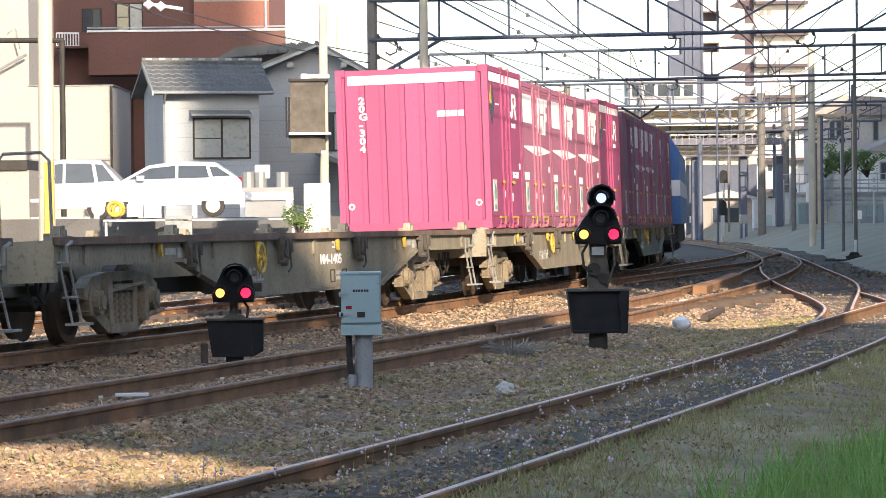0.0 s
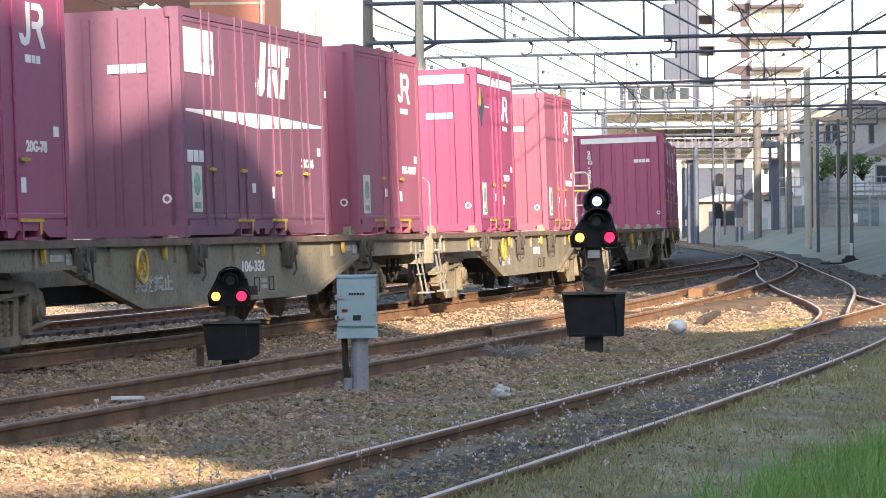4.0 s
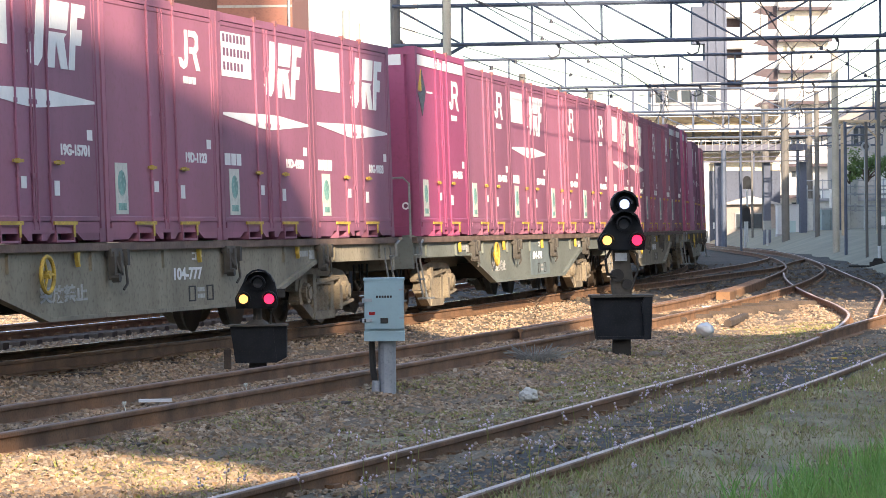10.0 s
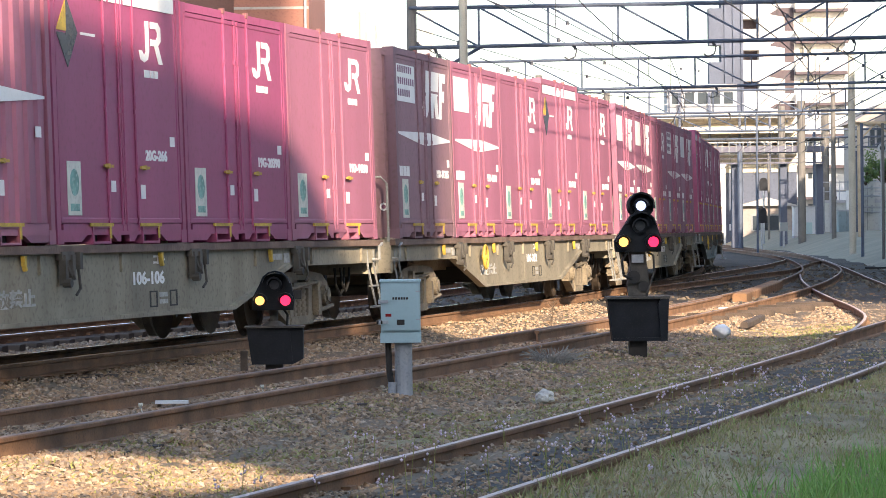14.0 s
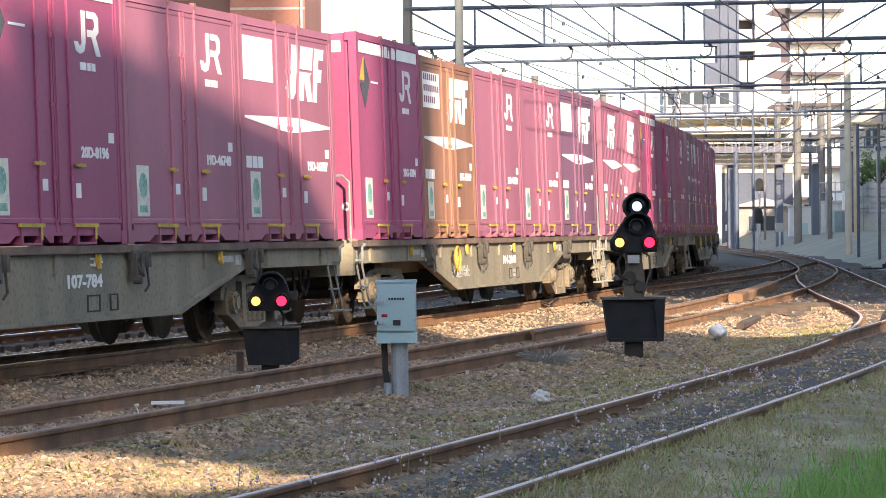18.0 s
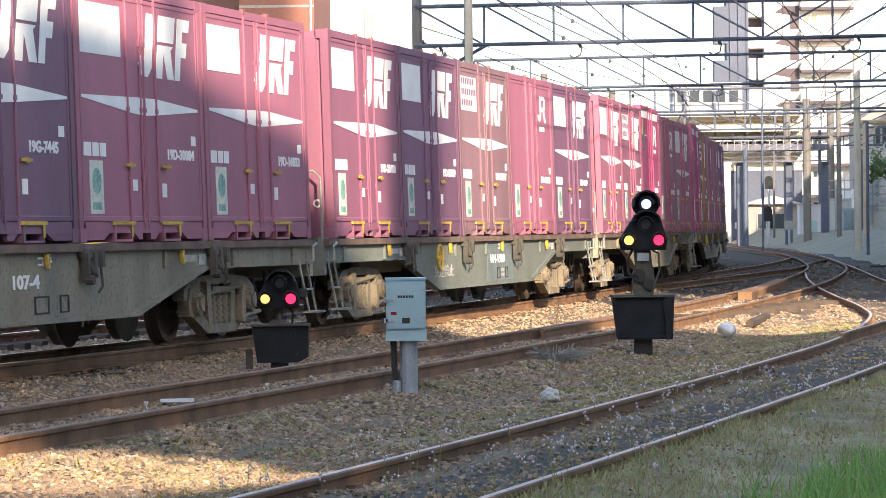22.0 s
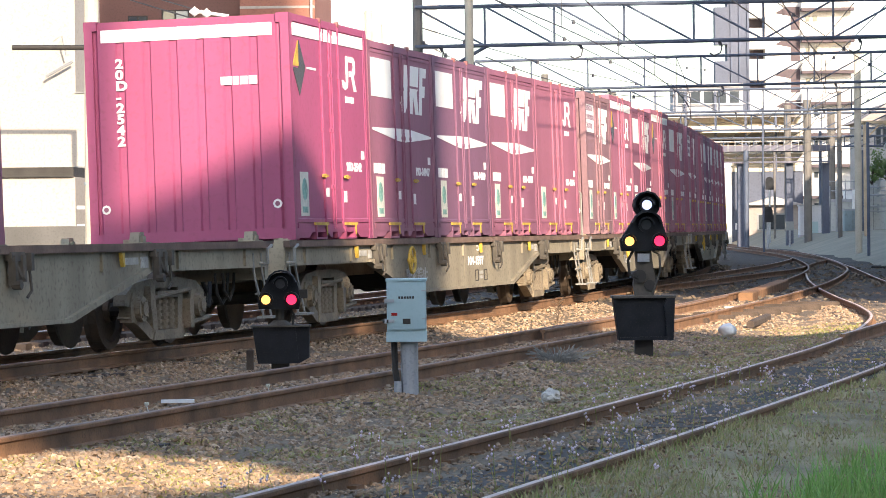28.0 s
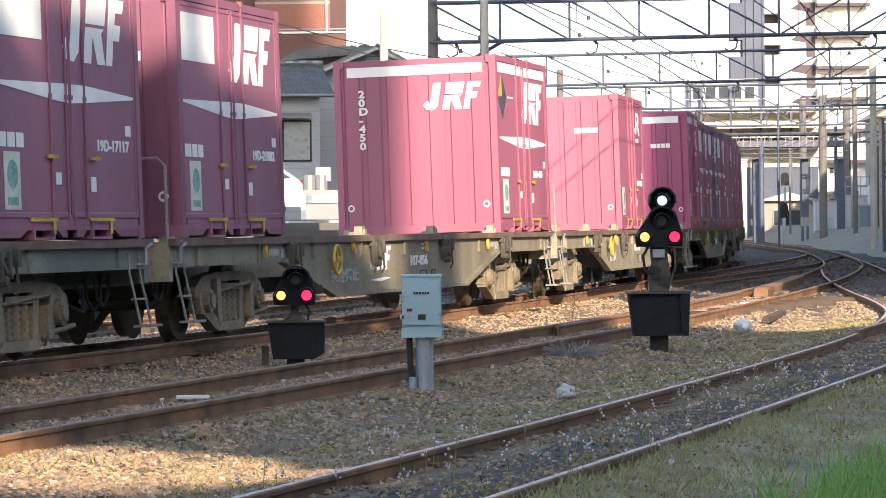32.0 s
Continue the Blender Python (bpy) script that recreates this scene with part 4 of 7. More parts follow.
def riding(centre, t):
    """The pose of a vehicle whose middle is centre metres along the train, t seconds on; the outer rail is raised."""
    s = centre + float(np.interp(t, range(33), RUN))
    ax, ay, _ = main_line(s - PIVOT)
    bx, by, _ = main_line(s + PIVOT)
    f = Vector((bx - ax, by - ay, level(by) - level(ay))).normalized()
    r = Vector((f.y, -f.x, 0)).normalized()
    u = r.cross(f)
    r2 = (r * math.cos(CANT) + u * math.sin(CANT)).normalized()
    u2 = r2.cross(f)
    c = Vector(((ax + bx) / 2, (ay + by) / 2, (level(ay) + level(by)) / 2))
    return Matrix(((r2.x, f.x, u2.x, c.x), (r2.y, f.y, u2.y, c.y), (r2.z, f.z, u2.z, c.z), (0, 0, 0, 1)))


RIDERS = []
for k, brake, number, load, blue in TRAIN:
    centre = FRONT0 + WAGON_L * k - 2.5 * PITCH + .026 + SHIFT.get(k, 0.0)
    RIDERS.append((wagon(blue, -3.6 + brake, number), centre, Matrix()))
    for kind, paint, slot, num in load:
        y = (2 - slot) * PITCH
        RIDERS.append((container(kind, paint, num), centre, pose(0, y, DECK_Z)))


def locomotive():
    root = thing("electric_locomotive", "blue electric locomotive with a white band and dark underframe", "locomotive")
    s = Shape().prism([(-1.4, 1.1), (1.4, 1.1), (1.4, 3.2), (1.15, 3.62), (-1.15, 3.62), (-1.4, 3.2)], -8.4, 8.2, "y")
    part("body", s, M["loco_blue"], root)
    s = Shape().box(-1.41, 1.41, -8.41, 8.0, 1.9, 2.35)
    part("white_band", s, M["white"], root, "white waist band")
    part("roof_gear", Shape().box(-.9, .9, -6, 6, 3.62, 3.85).path([(-.6, 5, 3.9), (0, 5.9, 4.6), (-.6, 6.6, 5.0)], .04).path([(.6, 5, 3.9), (0, 5.9, 4.6), (.6, 6.6, 5.0)], .04), M["dark"], root, "dark roof equipment")
    part("underframe", Shape().box(-1.3, 1.3, -8.3, 8.2, .55, 1.1).box(-1.0, 1.0, -3, 3, .25, .6), M["dark"], root)
    for y in (-6, 0, 6):
        part("bogie", Shape().box(-1.15, 1.15, y - 1.6, y + 1.6, .3, .75).tube((-.6, y - 1.1, .56), (.6, y - 1.1, .56), .56, 16).tube((-.6, y + 1.1, .56), (.6, y + 1.1, .56), .56, 16), M["dark"], root)
    part("cab_window", Shape().box(-1.15, -.1, -8.43, -8.38, 2.45, 3.15).box(.1, 1.15, -8.43, -8.38, 2.45, 3.15), M["glass"], root, "dark cab windows")
    return root


RIDERS.append((locomotive(), FRONT0 + WAGON_L * 8 + 1.2 + 1.2 + 9.2, Matrix()))


# ---- the yard's surroundings, set out in axes along the first line of sight: x to the right, y away, z up ----
VIEW = pose(0, 0, 0, 0, 0, 14.97)


FARTHER = []  # lineside things laid out at two thirds of their distance, set back once all stand


def scene_thing(name, label, category, group="", at=(0, 0, 0), turn=0.0, kind=""):
    ob = thing(name, label, category, group, VIEW @ pose(*at, 0, 0, turn), kind)
    if name in ("relay_hut", "retaining_wall", "lineside_box", "lineside_block", "track_mirror", "sign_plate", "cable_run", "far_signal") or (name in ("shrub", "house") and 140 < at[1] <= 230):
        FARTHER.append(ob)
    return ob


# overhead-line gantries
def gantry(d, x0, x1, zl0, zl1, zr0, zr1, n, r, masts, knees=()):
    """A lattice beam from x0 to x1 at distance d; lower and upper chord heights at each end."""
    root = scene_thing("overhead_gantry", "blue-grey steel lattice gantry over the tracks", "gantry", "overhead-line gantries", (0, d, 0))

    def at(t, top):
        return (x0 + (x1 - x0) * t, 0, (zl1 + (zr1 - zl1) * t) if top else (zl0 + (zr0 - zl0) * t))
    for top in (0, 1):
        for dy in (-.25, .25):
            a, b = at(0, top), at(1, top)
            part("chord", Shape().tube((a[0], dy, a[2]), (b[0], dy, b[2]), r, 6), M["gantry"], root)
    for i in range(n + 1):
        part("post", Shape().tube(at(i / n, 0), at(i / n, 1), r * .8, 6), M["gantry"], root)
        if i < n:
            part("brace", Shape().tube(at(i / n, i / n < .55), at((i + 1) / n, i / n >= .55), r * .7, 6), M["gantry"], root)
    for x, z, rr, *pale in masts:
        part("mast", Shape().tube((x, 0, -1.2), (x, 0, z), rr, 10), M["concrete" if pale else "darkpole"], root, "pale concrete mast" if pale else "dark steel mast")
    for a, b in knees:
        part("knee_brace", Shape().tube(a, b, r * 1.2, 6), M["gantry"], root)
    # hangers and insulators under the beam
    for i in range(n):
        if i % 2 == 0:
            p = at((i + .35) / n, 0)
            part("hanger", Shape().path([p, (p[0] + .10, 0, p[2] - .16), (p[0] + .06, 0, p[2] - .34), (p[0] - .12, 0, p[2] - .42), (p[0] - .24, 0, p[2] - .34)], .024, 5).tube((p[0] + .02, 0, p[2] - .02), (p[0] + .08, 0, p[2] - .14), .045, 6), M["wire"], root, "dark insulator arm")
    return root


gantry(88, -1.95, 13.30, 6.06, 7.14, 6.24, 7.26, 8, .043, [(-1.88, 8.41, .14)], [((-1.87, 0, 5.00), (0.02, 0, 6.07))])
gantry(115, -0.43, 17.78, 5.94, 7.01, 6.20, 7.25, 9, .040, [(-0.63, 9.79, .15), (14.79, 7.61, .07)])
gantry(150, 2.59, 23.17, 6.24, 7.29, 6.40, 7.40, 10, .045, [(17.27, 9.04, .17, 1), (2.70, 8.14, .16)])
gantry(205, 7.85, 28.05, 6.95, 7.93, 7.04, 8.05, 9, .06, [(20.39, 8.88, .26), (8.02, 9.55, .2)])
gantry(260, 11.77, 33.73, 7.10, 7.83, 7.15, 7.98, 9, .07, [(24.26, 10.50, .3), (27.78, 10.23, .32)])


def mast(x, d, z, r, mat, label, taper=.75):
    ob = tagged(part("pole", Shape().tube((0, 0, -1.4), (0, 0, z), r, 14, r * taper), M[mat]), label, "pole", "poles beside the line")
    ob.matrix_world = VIEW @ pose(x, d, 0)
    return ob


p = mast(-7.39, 60, 5.76, .175, "concrete", "tall cream concrete utility pole")
part("band", Shape().tube((0, 0, 2.0), (0, 0, 2.06), .17, 12), M["galv"], p)
part("guard", Shape().box(-.02, .15, -.20, -.17, .6, 2.3), M["yellow"], p, "yellow guard strip")
mast(-2.64, 72, 6.00, .105, "concrete", "cream concrete pole carrying a signal head", .9)
mast(-3.59, 112, 8.21, .10, "concrete", "thin cream concrete pole")
mast(-0.42, 80, 7.18, .11, "concrete", "beige concrete pole beside the line", .9)
mast(-0.02, 105, 5.49, .12, "galv", "pale steel pole beside the line", 1.0)
mast(16.07, 200, 5.57, .16, "gantry", "pale steel post under the footbridge", 1.0)
mast(14.56, 170, 7.15, .06, "gantry", "thin grey steel lineside post", 1.0)
mast(16.55, 140, 5.44, .07, "gantry", "grey steel post beside the yard", 1.0)
mast(15.59, 125, 4.98, .06, "darkpole", "thin dark post beside the yard", 1.0)
mast(20.78, 190, 8.80, .14, "darkpole", "dark steel post beside the yard", 1.0)


# signal head seen from behind, on its pole
def signal_back():
    root = scene_thing("line_signal", "dark grey signal head seen from behind, on brackets", "railway signal", "", (-2.98, 71.5, 2.70))
    w, h = .78, 1.55
    part("back_plate", Shape().box(-w / 2, w / 2, -.06, .06, .02, h), M["iron"], root)
    part("hood", Shape().box(-w / 2 - .03, w / 2 + .06, -.12, .4, h, h + .06), M["dark"], root)
    part("lower_box", Shape().box(-w / 2 + .01, w / 2 - .1, -.10, .12, -.05, .5), M["iron"], root)
    part("platform", Shape().box(-w / 2 - .02, w / 2 + .12, -.3, .35, .36, .41), M["white"], root, "white maintenance platform")
    part("bracket", Shape().tube((-w / 2 + .1, 0, .36), (w / 2 - .05, 0, -.06), .03, 6), M["white"], root)
    part("bracket", Shape().tube((w / 2 - .05, 0, .36), (w / 2 - .05, 0, -.06), .03, 6), M["white"], root)
    part("upper_arm", Shape().box(-.1, w / 2 + .1, -.05, .05, 1.62, 1.70).box(-.14, .0, -.08, .08, 1.58, 1.72), M["white"], root)
    part("ladder", Shape().tube((-w / 2 - .08, -.1, .3), (-w / 2 - .08, -.1, 1.2), .02, 6).tube((-w / 2 - .02, -.1, .3), (-w / 2 - .02, -.1, 1.2), .02, 6), M["dark"], root)


signal_back()
cab = scene_thing("trackside_cabinet", "white trackside equipment cabinet", "cabinet", "", (-2.73, 70, -.3))
part("body", Shape().box(-.28, .28, -.2, .2, .1, 1.96 + .3), M["white"], cab)
part("plinth", Shape().box(-.3, .3, -.22, .22, -.4, .1), M["concrete"], cab)
part("door_seam", Shape().box(-.005, .005, -.206, -.2, .2, 1.84 + .3), M["trim_grey"], cab)


# ---- houses beyond the line ----
def window(parent, x0, x1, y, z0, z1, left="curtain", right="curtain", canopy=False):
    w = part("window", Shape().box(x0 - .05, x1 + .05, y - .05, y + .02, z0 - .05, z0).box(x0 - .05, x1 + .05, y - .05, y + .02, z1, z1 + .05).box(x0 - .05, x0, y - .05, y + .02, z0, z1).box(x1, x1 + .05, y - .05, y + .02, z0, z1), M["dark"], parent, "dark aluminium sliding window frame")
    c = (x0 + x1) / 2
    part("pane", Shape().box(x0, c, y - .02, y + .01, z0, z1), M[left], w)
    part("pane", Shape().box(c, x1, y - .03, y + .01, z0, z1), M[right], w)
    part("mullion", Shape().box(c - .03, c + .03, y - .055, y, z0, z1).box(x0, c, y - .035, y, (z0 + z1) / 2 - .015, (z0 + z1) / 2 + .015), M["dark"], w)
    if canopy:
        part("canopy", Shape().prism([(y - .45, z1 + .10), (y, z1 + .22), (y, z1 + .28), (y - .45, z1 + .14)], x0 - .15, x1 + .02, "x"), M["trim_grey"], parent, "grey metal window canopy")


def tiled_slope(parent, x0, x1, lo, hi, cols, rows):
    """Roof tiles from eaves lo to ridge hi (y, z), between x0 and x1, each tile lapping the one below."""
    (y0, z0), (y1, z1) = lo, hi
    part("roof_deck", Shape().prism([(y0, z0 - .08), (y1, z1 - .08), (y1, z1), (y0, z0)], x0, x1, "x"), M["roof_tile"], parent)
    dx, dy, dz = (x1 - x0) / cols, (y1 - y0) / rows, (z1 - z0) / rows
    s = Shape()
    k = 6
    vs, fs = [], []
    for e, (yy, zz, lift) in enumerate(((0, 0, .035), (dy * 1.05, dz * 1.05, .008))):
        for i in range(k + 1):
            t = i / k
            vs.append((t * dx, yy, zz + lift + .035 * (math.sin(t * 6.283) * .5 + .5)))
    fs = [(i, i + 1, k + 2 + i, k + 1 + i) for i in range(k)]
    vs += [(0, 0, -.01), (dx, 0, -.01)]
    fs += [tuple([2 * k + 2] + [2 * k + 3] + list(range(k, -1, -1)))]
    me = s.add(vs, fs).mesh("tile", [M["roof_tile"]])
    for j in range(rows):
        for i in range(cols):
            part("tile", me, None, parent, "", pose(x0 + i * dx, y0 + j * dy, z0 + j * dz))


def front_house():
    root = scene_thing("house", "small blue-grey clad house with a dark tiled roof", "house", "houses beyond the line", (-8.15, 94, 0), 14.0)
    W, ze, zr = 2.85, 5.02, 5.87
    part("wall", Shape().box(0, W, 0, 3.6, -1.2, ze), M["siding"], root)
    part("gable", Shape().prism([(0, ze), (3.6, ze), (1.5, zr - .12)], .0, W, "x"), M["siding"], root)
    for i in range(14):
        z = -.6 + i * .42
        part("siding_joint", Shape().box(-.008, W + .004, -.008, 3.6, z, z + .012), M["trim_grey"], root)
    tiled_slope(root, -.35, W + .35, (-.45, ze - .10), (1.5, zr), 13, 7)
    part("rear_roof", Shape().prism([(1.5, zr - .06), (3.95, ze - .14), (3.95, ze - .06), (1.5, zr + .03)], -.35, W + .35, "x"), M["roof_tile"], root)
    part("ridge", Shape().tube((-.38, 1.5, zr + .06), (W + .38, 1.5, zr + .06), .09, 8), M["roof_tile"], root)
    for i in range(9):
        part("ridge_cap", Shape().box(-.3 + i * .4, -.1 + i * .4, 1.36, 1.64, zr + .06, zr + .13), M["curtain"], root, "pale ridge cap")
    part("gutter", Shape().tube((-.35, -.5, ze - .12), (W + .35, -.5, ze - .12), .045, 8), M["trim_grey"], root)
    part("downpipe", Shape().path([(.0, -.5, ze - .14), (.02, -.06, ze - .45), (.02, -.06, -1)], .035), M["trim_grey"], root)
    part("barge_board", Shape().prism([(-.48, ze - .2), (1.5, zr - .12), (1.5, zr + .02), (-.48, ze - .06)], -.40, -.35, "x"), M["trim_grey"], root)
    x0 = .92
    window(root, x0, x0 + 1.62, 0, 3.02, 4.13, "curtain", "curtain", True)
    return root


def rear_house():
    root = scene_thing("house", "two-storey blue-grey house with a gabled tiled roof", "house", "houses beyond the line", (0, 99, 0))
    x0, x1, xp = -5.96, -1.99, -3.81
    ze, ze2, zp = 5.60, 5.39, 6.47
    part("wall", Shape().prism([(x0, -1.2), (x1, -1.2), (x1, ze2), (xp, zp), (x0, ze)], 0, 7, "y"), M["siding"], root)
    part("roof_slope", Shape().prism([(x0 - .35, ze - .10), (xp, zp + .06), (xp, zp + .18), (x0 - .35, ze + .03)], -.5, 7.3, "y"), M["roof_tile"], root)
    part("roof_slope", Shape().prism([(xp, zp + .06), (x1 + .35, ze2 - .10), (x1 + .35, ze2 + .03), (xp, zp + .18)], -.5, 7.3, "y"), M["roof_tile"], root)
    part("barge_board", Shape().prism([(x0 - .37, ze - .18), (xp, zp - .02), (xp, zp + .08), (x0 - .37, ze - .07)], -.56, -.5, "y"), M["curtain"], root)
    part("barge_board", Shape().prism([(xp, zp - .02), (x1 + .37, ze2 - .18), (x1 + .37, ze2 - .07), (xp, zp + .08)], -.56, -.5, "y"), M["curtain"], root)
    for x, z in ((x0 - .1, ze - .2), (-4.64, 5.99), (-2.98, 5.97)):
        part("purlin_end", Shape().box(x - .09, x + .09, -.5, 0, z - .16, z), M["curtain"], root)
    for i in range(16):
        z = -.4 + i * .42
        if z < ze - .2:
            part("siding_joint", Shape().box(x0 - .004, x1 + .004, -.008, 6.9, z, z + .012), M["trim_grey"], root)
    window(root, -3.56, -3.11, 0, 3.31, 4.41, "glass", "curtain")
    part("lean_to_roof", Shape().prism([(-3.81, 3.10), (-2.27, 2.46), (-2.27, 2.59), (-3.81, 3.27)], -2.6, .0, "y"), M["roof_tile"], root, "dark lean-to roof")
    part("side_strip", Shape().box(x0 - .02, x0 + .28, -.06, 0, -1.2, ze - .1), M["trim_grey"], root)
    # the long rear roof running off behind
    s = Shape().prism([(-7.23, 6.35), (-3.97, 6.61), (-4.27, 6.86), (-6.54, 6.74)], 4.2, 9, "y")
    part("rear_roof", s, M["roof_tile"], root)
    for i in range(9):
        part("roof_rib", Shape().tube((-6.91 + i * .33, 4.15, 6.37 + i * .035), (-6.45 + i * .27, 4.6, 6.72 + i * .025), .03, 6), M["roof_tile"], root)
    return root


front_house()
rear_house()


def annexe():
    root = scene_thing("white_building", "white rendered low building beside an apartment block", "building", "", (0, 104, 0))
    x1 = -10.65
    part("wall", Shape().box(-20.16, x1, 0, 6, -1.2, 5.56), M["wall_white"], root)
    part("tower_wall", Shape().box(-20.16, -13.38, .3, 7, 5.56, 10.56), M["wall_white"], root)
    part("coping", Shape().box(-13.39, x1 + .05, -.06, 6, 5.56, 5.59), M["trim_grey"], root)
    part("base_line", Shape().box(-13.36, x1, -.08, 0, 3.16, 3.21), M["trim_grey"], root)
    part("downpipe", Shape().tube((x1 - .03, -.1, -1), (x1 - .03, -.1, 5.56), .04, 8), M["dark"], root)
    part("bracket", Shape().path([(-14.01, -.3, 7.24), (-13.73, -.3, 7.42), (-13.59, -.2, 6.76)], .03).tube((-14.29, -.1, 6.11), (-13.41, -.1, 6.59), .05, 6), M["trim_grey"], root)
    fr = scene_thing("pipe_frame", "dark steel pipe frame before a white wall", "frame", "", (0, 98, 0))
    part("post", Shape().tube((-11.56, 0, -1.2), (-11.56, 0, 6.70), .09, 8), M["dark"], fr)
    part("beam", Shape().tube((-14.50, 0, 6.73), (-11.50, 0, 6.70), .08, 8), M["dark"], fr)
    shed = scene_thing("shed", "cream rendered shed with a dark eave", "shed", "", (0, 84, 0))
    part("wall", Shape().box(-14.54, -10.81, 0, 3, -1.2, 2.54), M["wall_white"], shed)
    part("eave", Shape().box(-14.54, -10.84, -.1, 3, 2.54, 2.80), M["dark"], shed)


def apartment():
    root = scene_thing("apartment_block", "brown tiled apartment block with balconies", "apartment building", "", (0, 117, 0))
    top = 12.54
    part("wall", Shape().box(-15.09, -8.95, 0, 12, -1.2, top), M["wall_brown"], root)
    part("end_wall", Shape().box(-8.95, -6.23, -.35, 12, -1.2, top), M["wall_brown_lit"], root, "end wall of the brown block with sunlight in its colour")
    zb, zt = 6.40, 7.92
    b = part("balcony", Shape().box(-12.60, -5.58, -2.2, -2.05, zb, zt).box(-12.60, -5.58, -2.05, -.36, zb, zb + .15).box(-12.60, -12.48, -2.05, 0, zb + .15, zt), M["wall_brown"], root)
    part("coping", Shape().box(-12.64, -5.56, -2.25, -2.0, zt, zt + .07), M["white"], b, "white balcony coping")
    part("handrail", Shape().tube((-12.64, -2.1, zt + .16), (-5.56, -2.1, zt + .16), .025, 6), M["galv"], b)
    r = part("railing", Shape().tube((-13.85, -1.2, 7.96), (-13.04, -1.2, 7.95), .03, 6).tube((-13.86, -1.2, 7.49), (-13.05, -1.2, 7.48), .03, 6), M["white"], root, "white railing")
    for i in range(9):
        x = -13.85 + i * .1
        part("baluster", Shape().tube((x, -1.2, 7.49), (x, -1.2, 7.96), .02, 5), M["white"], r)
    part("lower_slab", Shape().box(-13.85, -12.56, -1.4, 0, 7.41, 7.49), M["wall_brown"], root)
    window(root, -11.78, -10.88, 0, 8.11, 9.06, "glass", "curtain")
    window(root, -14.83, -14.21, 0, 8.14, 9.09, "glass", "glass")
    window(root, -13.01, -12.39, 0, 8.12, 8.86, "glass", "glass")
    part("side_bay", Shape().box(-11.71, -11.23, -2.8, 0, -1.2, 5.71), M["wall_brown"], root)
    rr = part("railing", Shape().box(-11.58, -11.22, -3.1, -3.05, 4.24, 4.30).box(-11.58, -11.22, -3.1, -3.05, 3.84, 3.90), M["white"], root, "white railing")
    for i in range(4):
        x = -11.56 + i * .1
        part("baluster", Shape().tube((x, -3.08, 3.84), (x, -3.08, 4.30), .018, 5), M["white"], rr)
    part("drainpipe", Shape().tube((-6.35, -.42, -1), (-6.35, -.42, top), .05, 8), M["galv"], root)
    part("floor_band", Shape().box(-8.95, -6.23, -.37, 0, 9.10, 9.19), M["wall_white"], root)


annexe()
apartment()


# ---- cars in the parking place ----
def car(at, turn, label, roof=1.52):
    root = scene_thing("car", label, "car", "parked cars", at, turn)
    low = [(-2.1, .30), (-2.12, .62), (-2.0, .86), (-1.15, 1.0), (2.0, 1.06), (2.1, .92), (2.1, .35)]
    part("body", Shape().prism(low[::-1], -.85, .85, "y"), M["car_white"], root)
    cab = [(-1.2, 1.0), (-.45, 1.42 * roof / 1.52), (.3, roof), (1.35, roof - .03), (2.0, 1.06)]
    s = Shape()
    poly = cab
    kk = len(poly)
    vs = [(x, -.83 + .2 * (z - 1.0) / (roof - 1.0), z) for x, z in poly] + [(x, .83 - .2 * (z - 1.0) / (roof - 1.0), z) for x, z in poly]
    fs = [tuple(range(kk)), tuple(range(2 * kk - 1, kk - 1, -1))] + [(i, kk + i, kk + (i + 1) % kk, (i + 1) % kk) for i in range(kk)]
    part("cabin", s.add(vs, fs), M["car_white"], root)

    def pane(name, pts):
        vs = [(x, -.845 + .2 * (z - 1.0) / (roof - 1.0), z) for x, z in pts] + [(x, -.80 + .2 * (z - 1.0) / (roof - 1.0), z) for x, z in pts]
        m = len(pts)
        fs = [tuple(range(m)), tuple(range(2 * m - 1, m - 1, -1))] + [(i, m + i, m + (i + 1) % m, (i + 1) % m) for i in range(m)]
        part(name, Shape().add(vs, fs), M["glass"], root, "dark side window")
    pane("side_window", [(-1.0, 1.04), (-.42, 1.34 * roof / 1.52), (.28, roof - .11), (.28, 1.06)])
    pane("side_window", [(.36, 1.06), (.36, roof - .11), (1.1, roof - .12), (1.2, 1.08)])
    pane("side_window", [(1.3, 1.1), (1.2, roof - .14), (1.42, roof - .16), (1.78, 1.12)])
    for x in (-1.3, 1.3):
        w = part("wheel", Shape().tube((x, -.86, .32), (x, -.66, .32), .32, 18), M["dark"], root, "black tyre")
        part("rim", Shape().tube((x, -.87, .32), (x, -.85, .32), .2, 14), M["galv"], w)
    part("mirror", Shape().box(-.75, -.55, -1.02, -.84, 1.0, 1.14), M["car_white"], root)
    part("tail_lamp", Shape().box(1.98, 2.09, -.83, -.60, .86, 1.08), M["lamp_off_red"], root, "red tail lamp")
    part("head_lamp", Shape().box(-2.08, -1.9, -.84, -.55, .70, .84), M["curtain"], root)
    return root


car((-7.53, 88, 2.78 - 1.52), 0, "white hatchback car parked behind a fence")
car((-11.18, 93, 2.96 - 1.75), 0, "white minivan parked beside the white building", 1.75)


terrace = tagged(part("parking_terrace", Shape().box(-26, -2.0, 78.4, 140, -1.6, 2.78 - 1.53), M["asphalt"]), "grey asphalt parking terrace beyond the line", "terrace", "", "structure")
terrace.matrix_world = VIEW.copy()


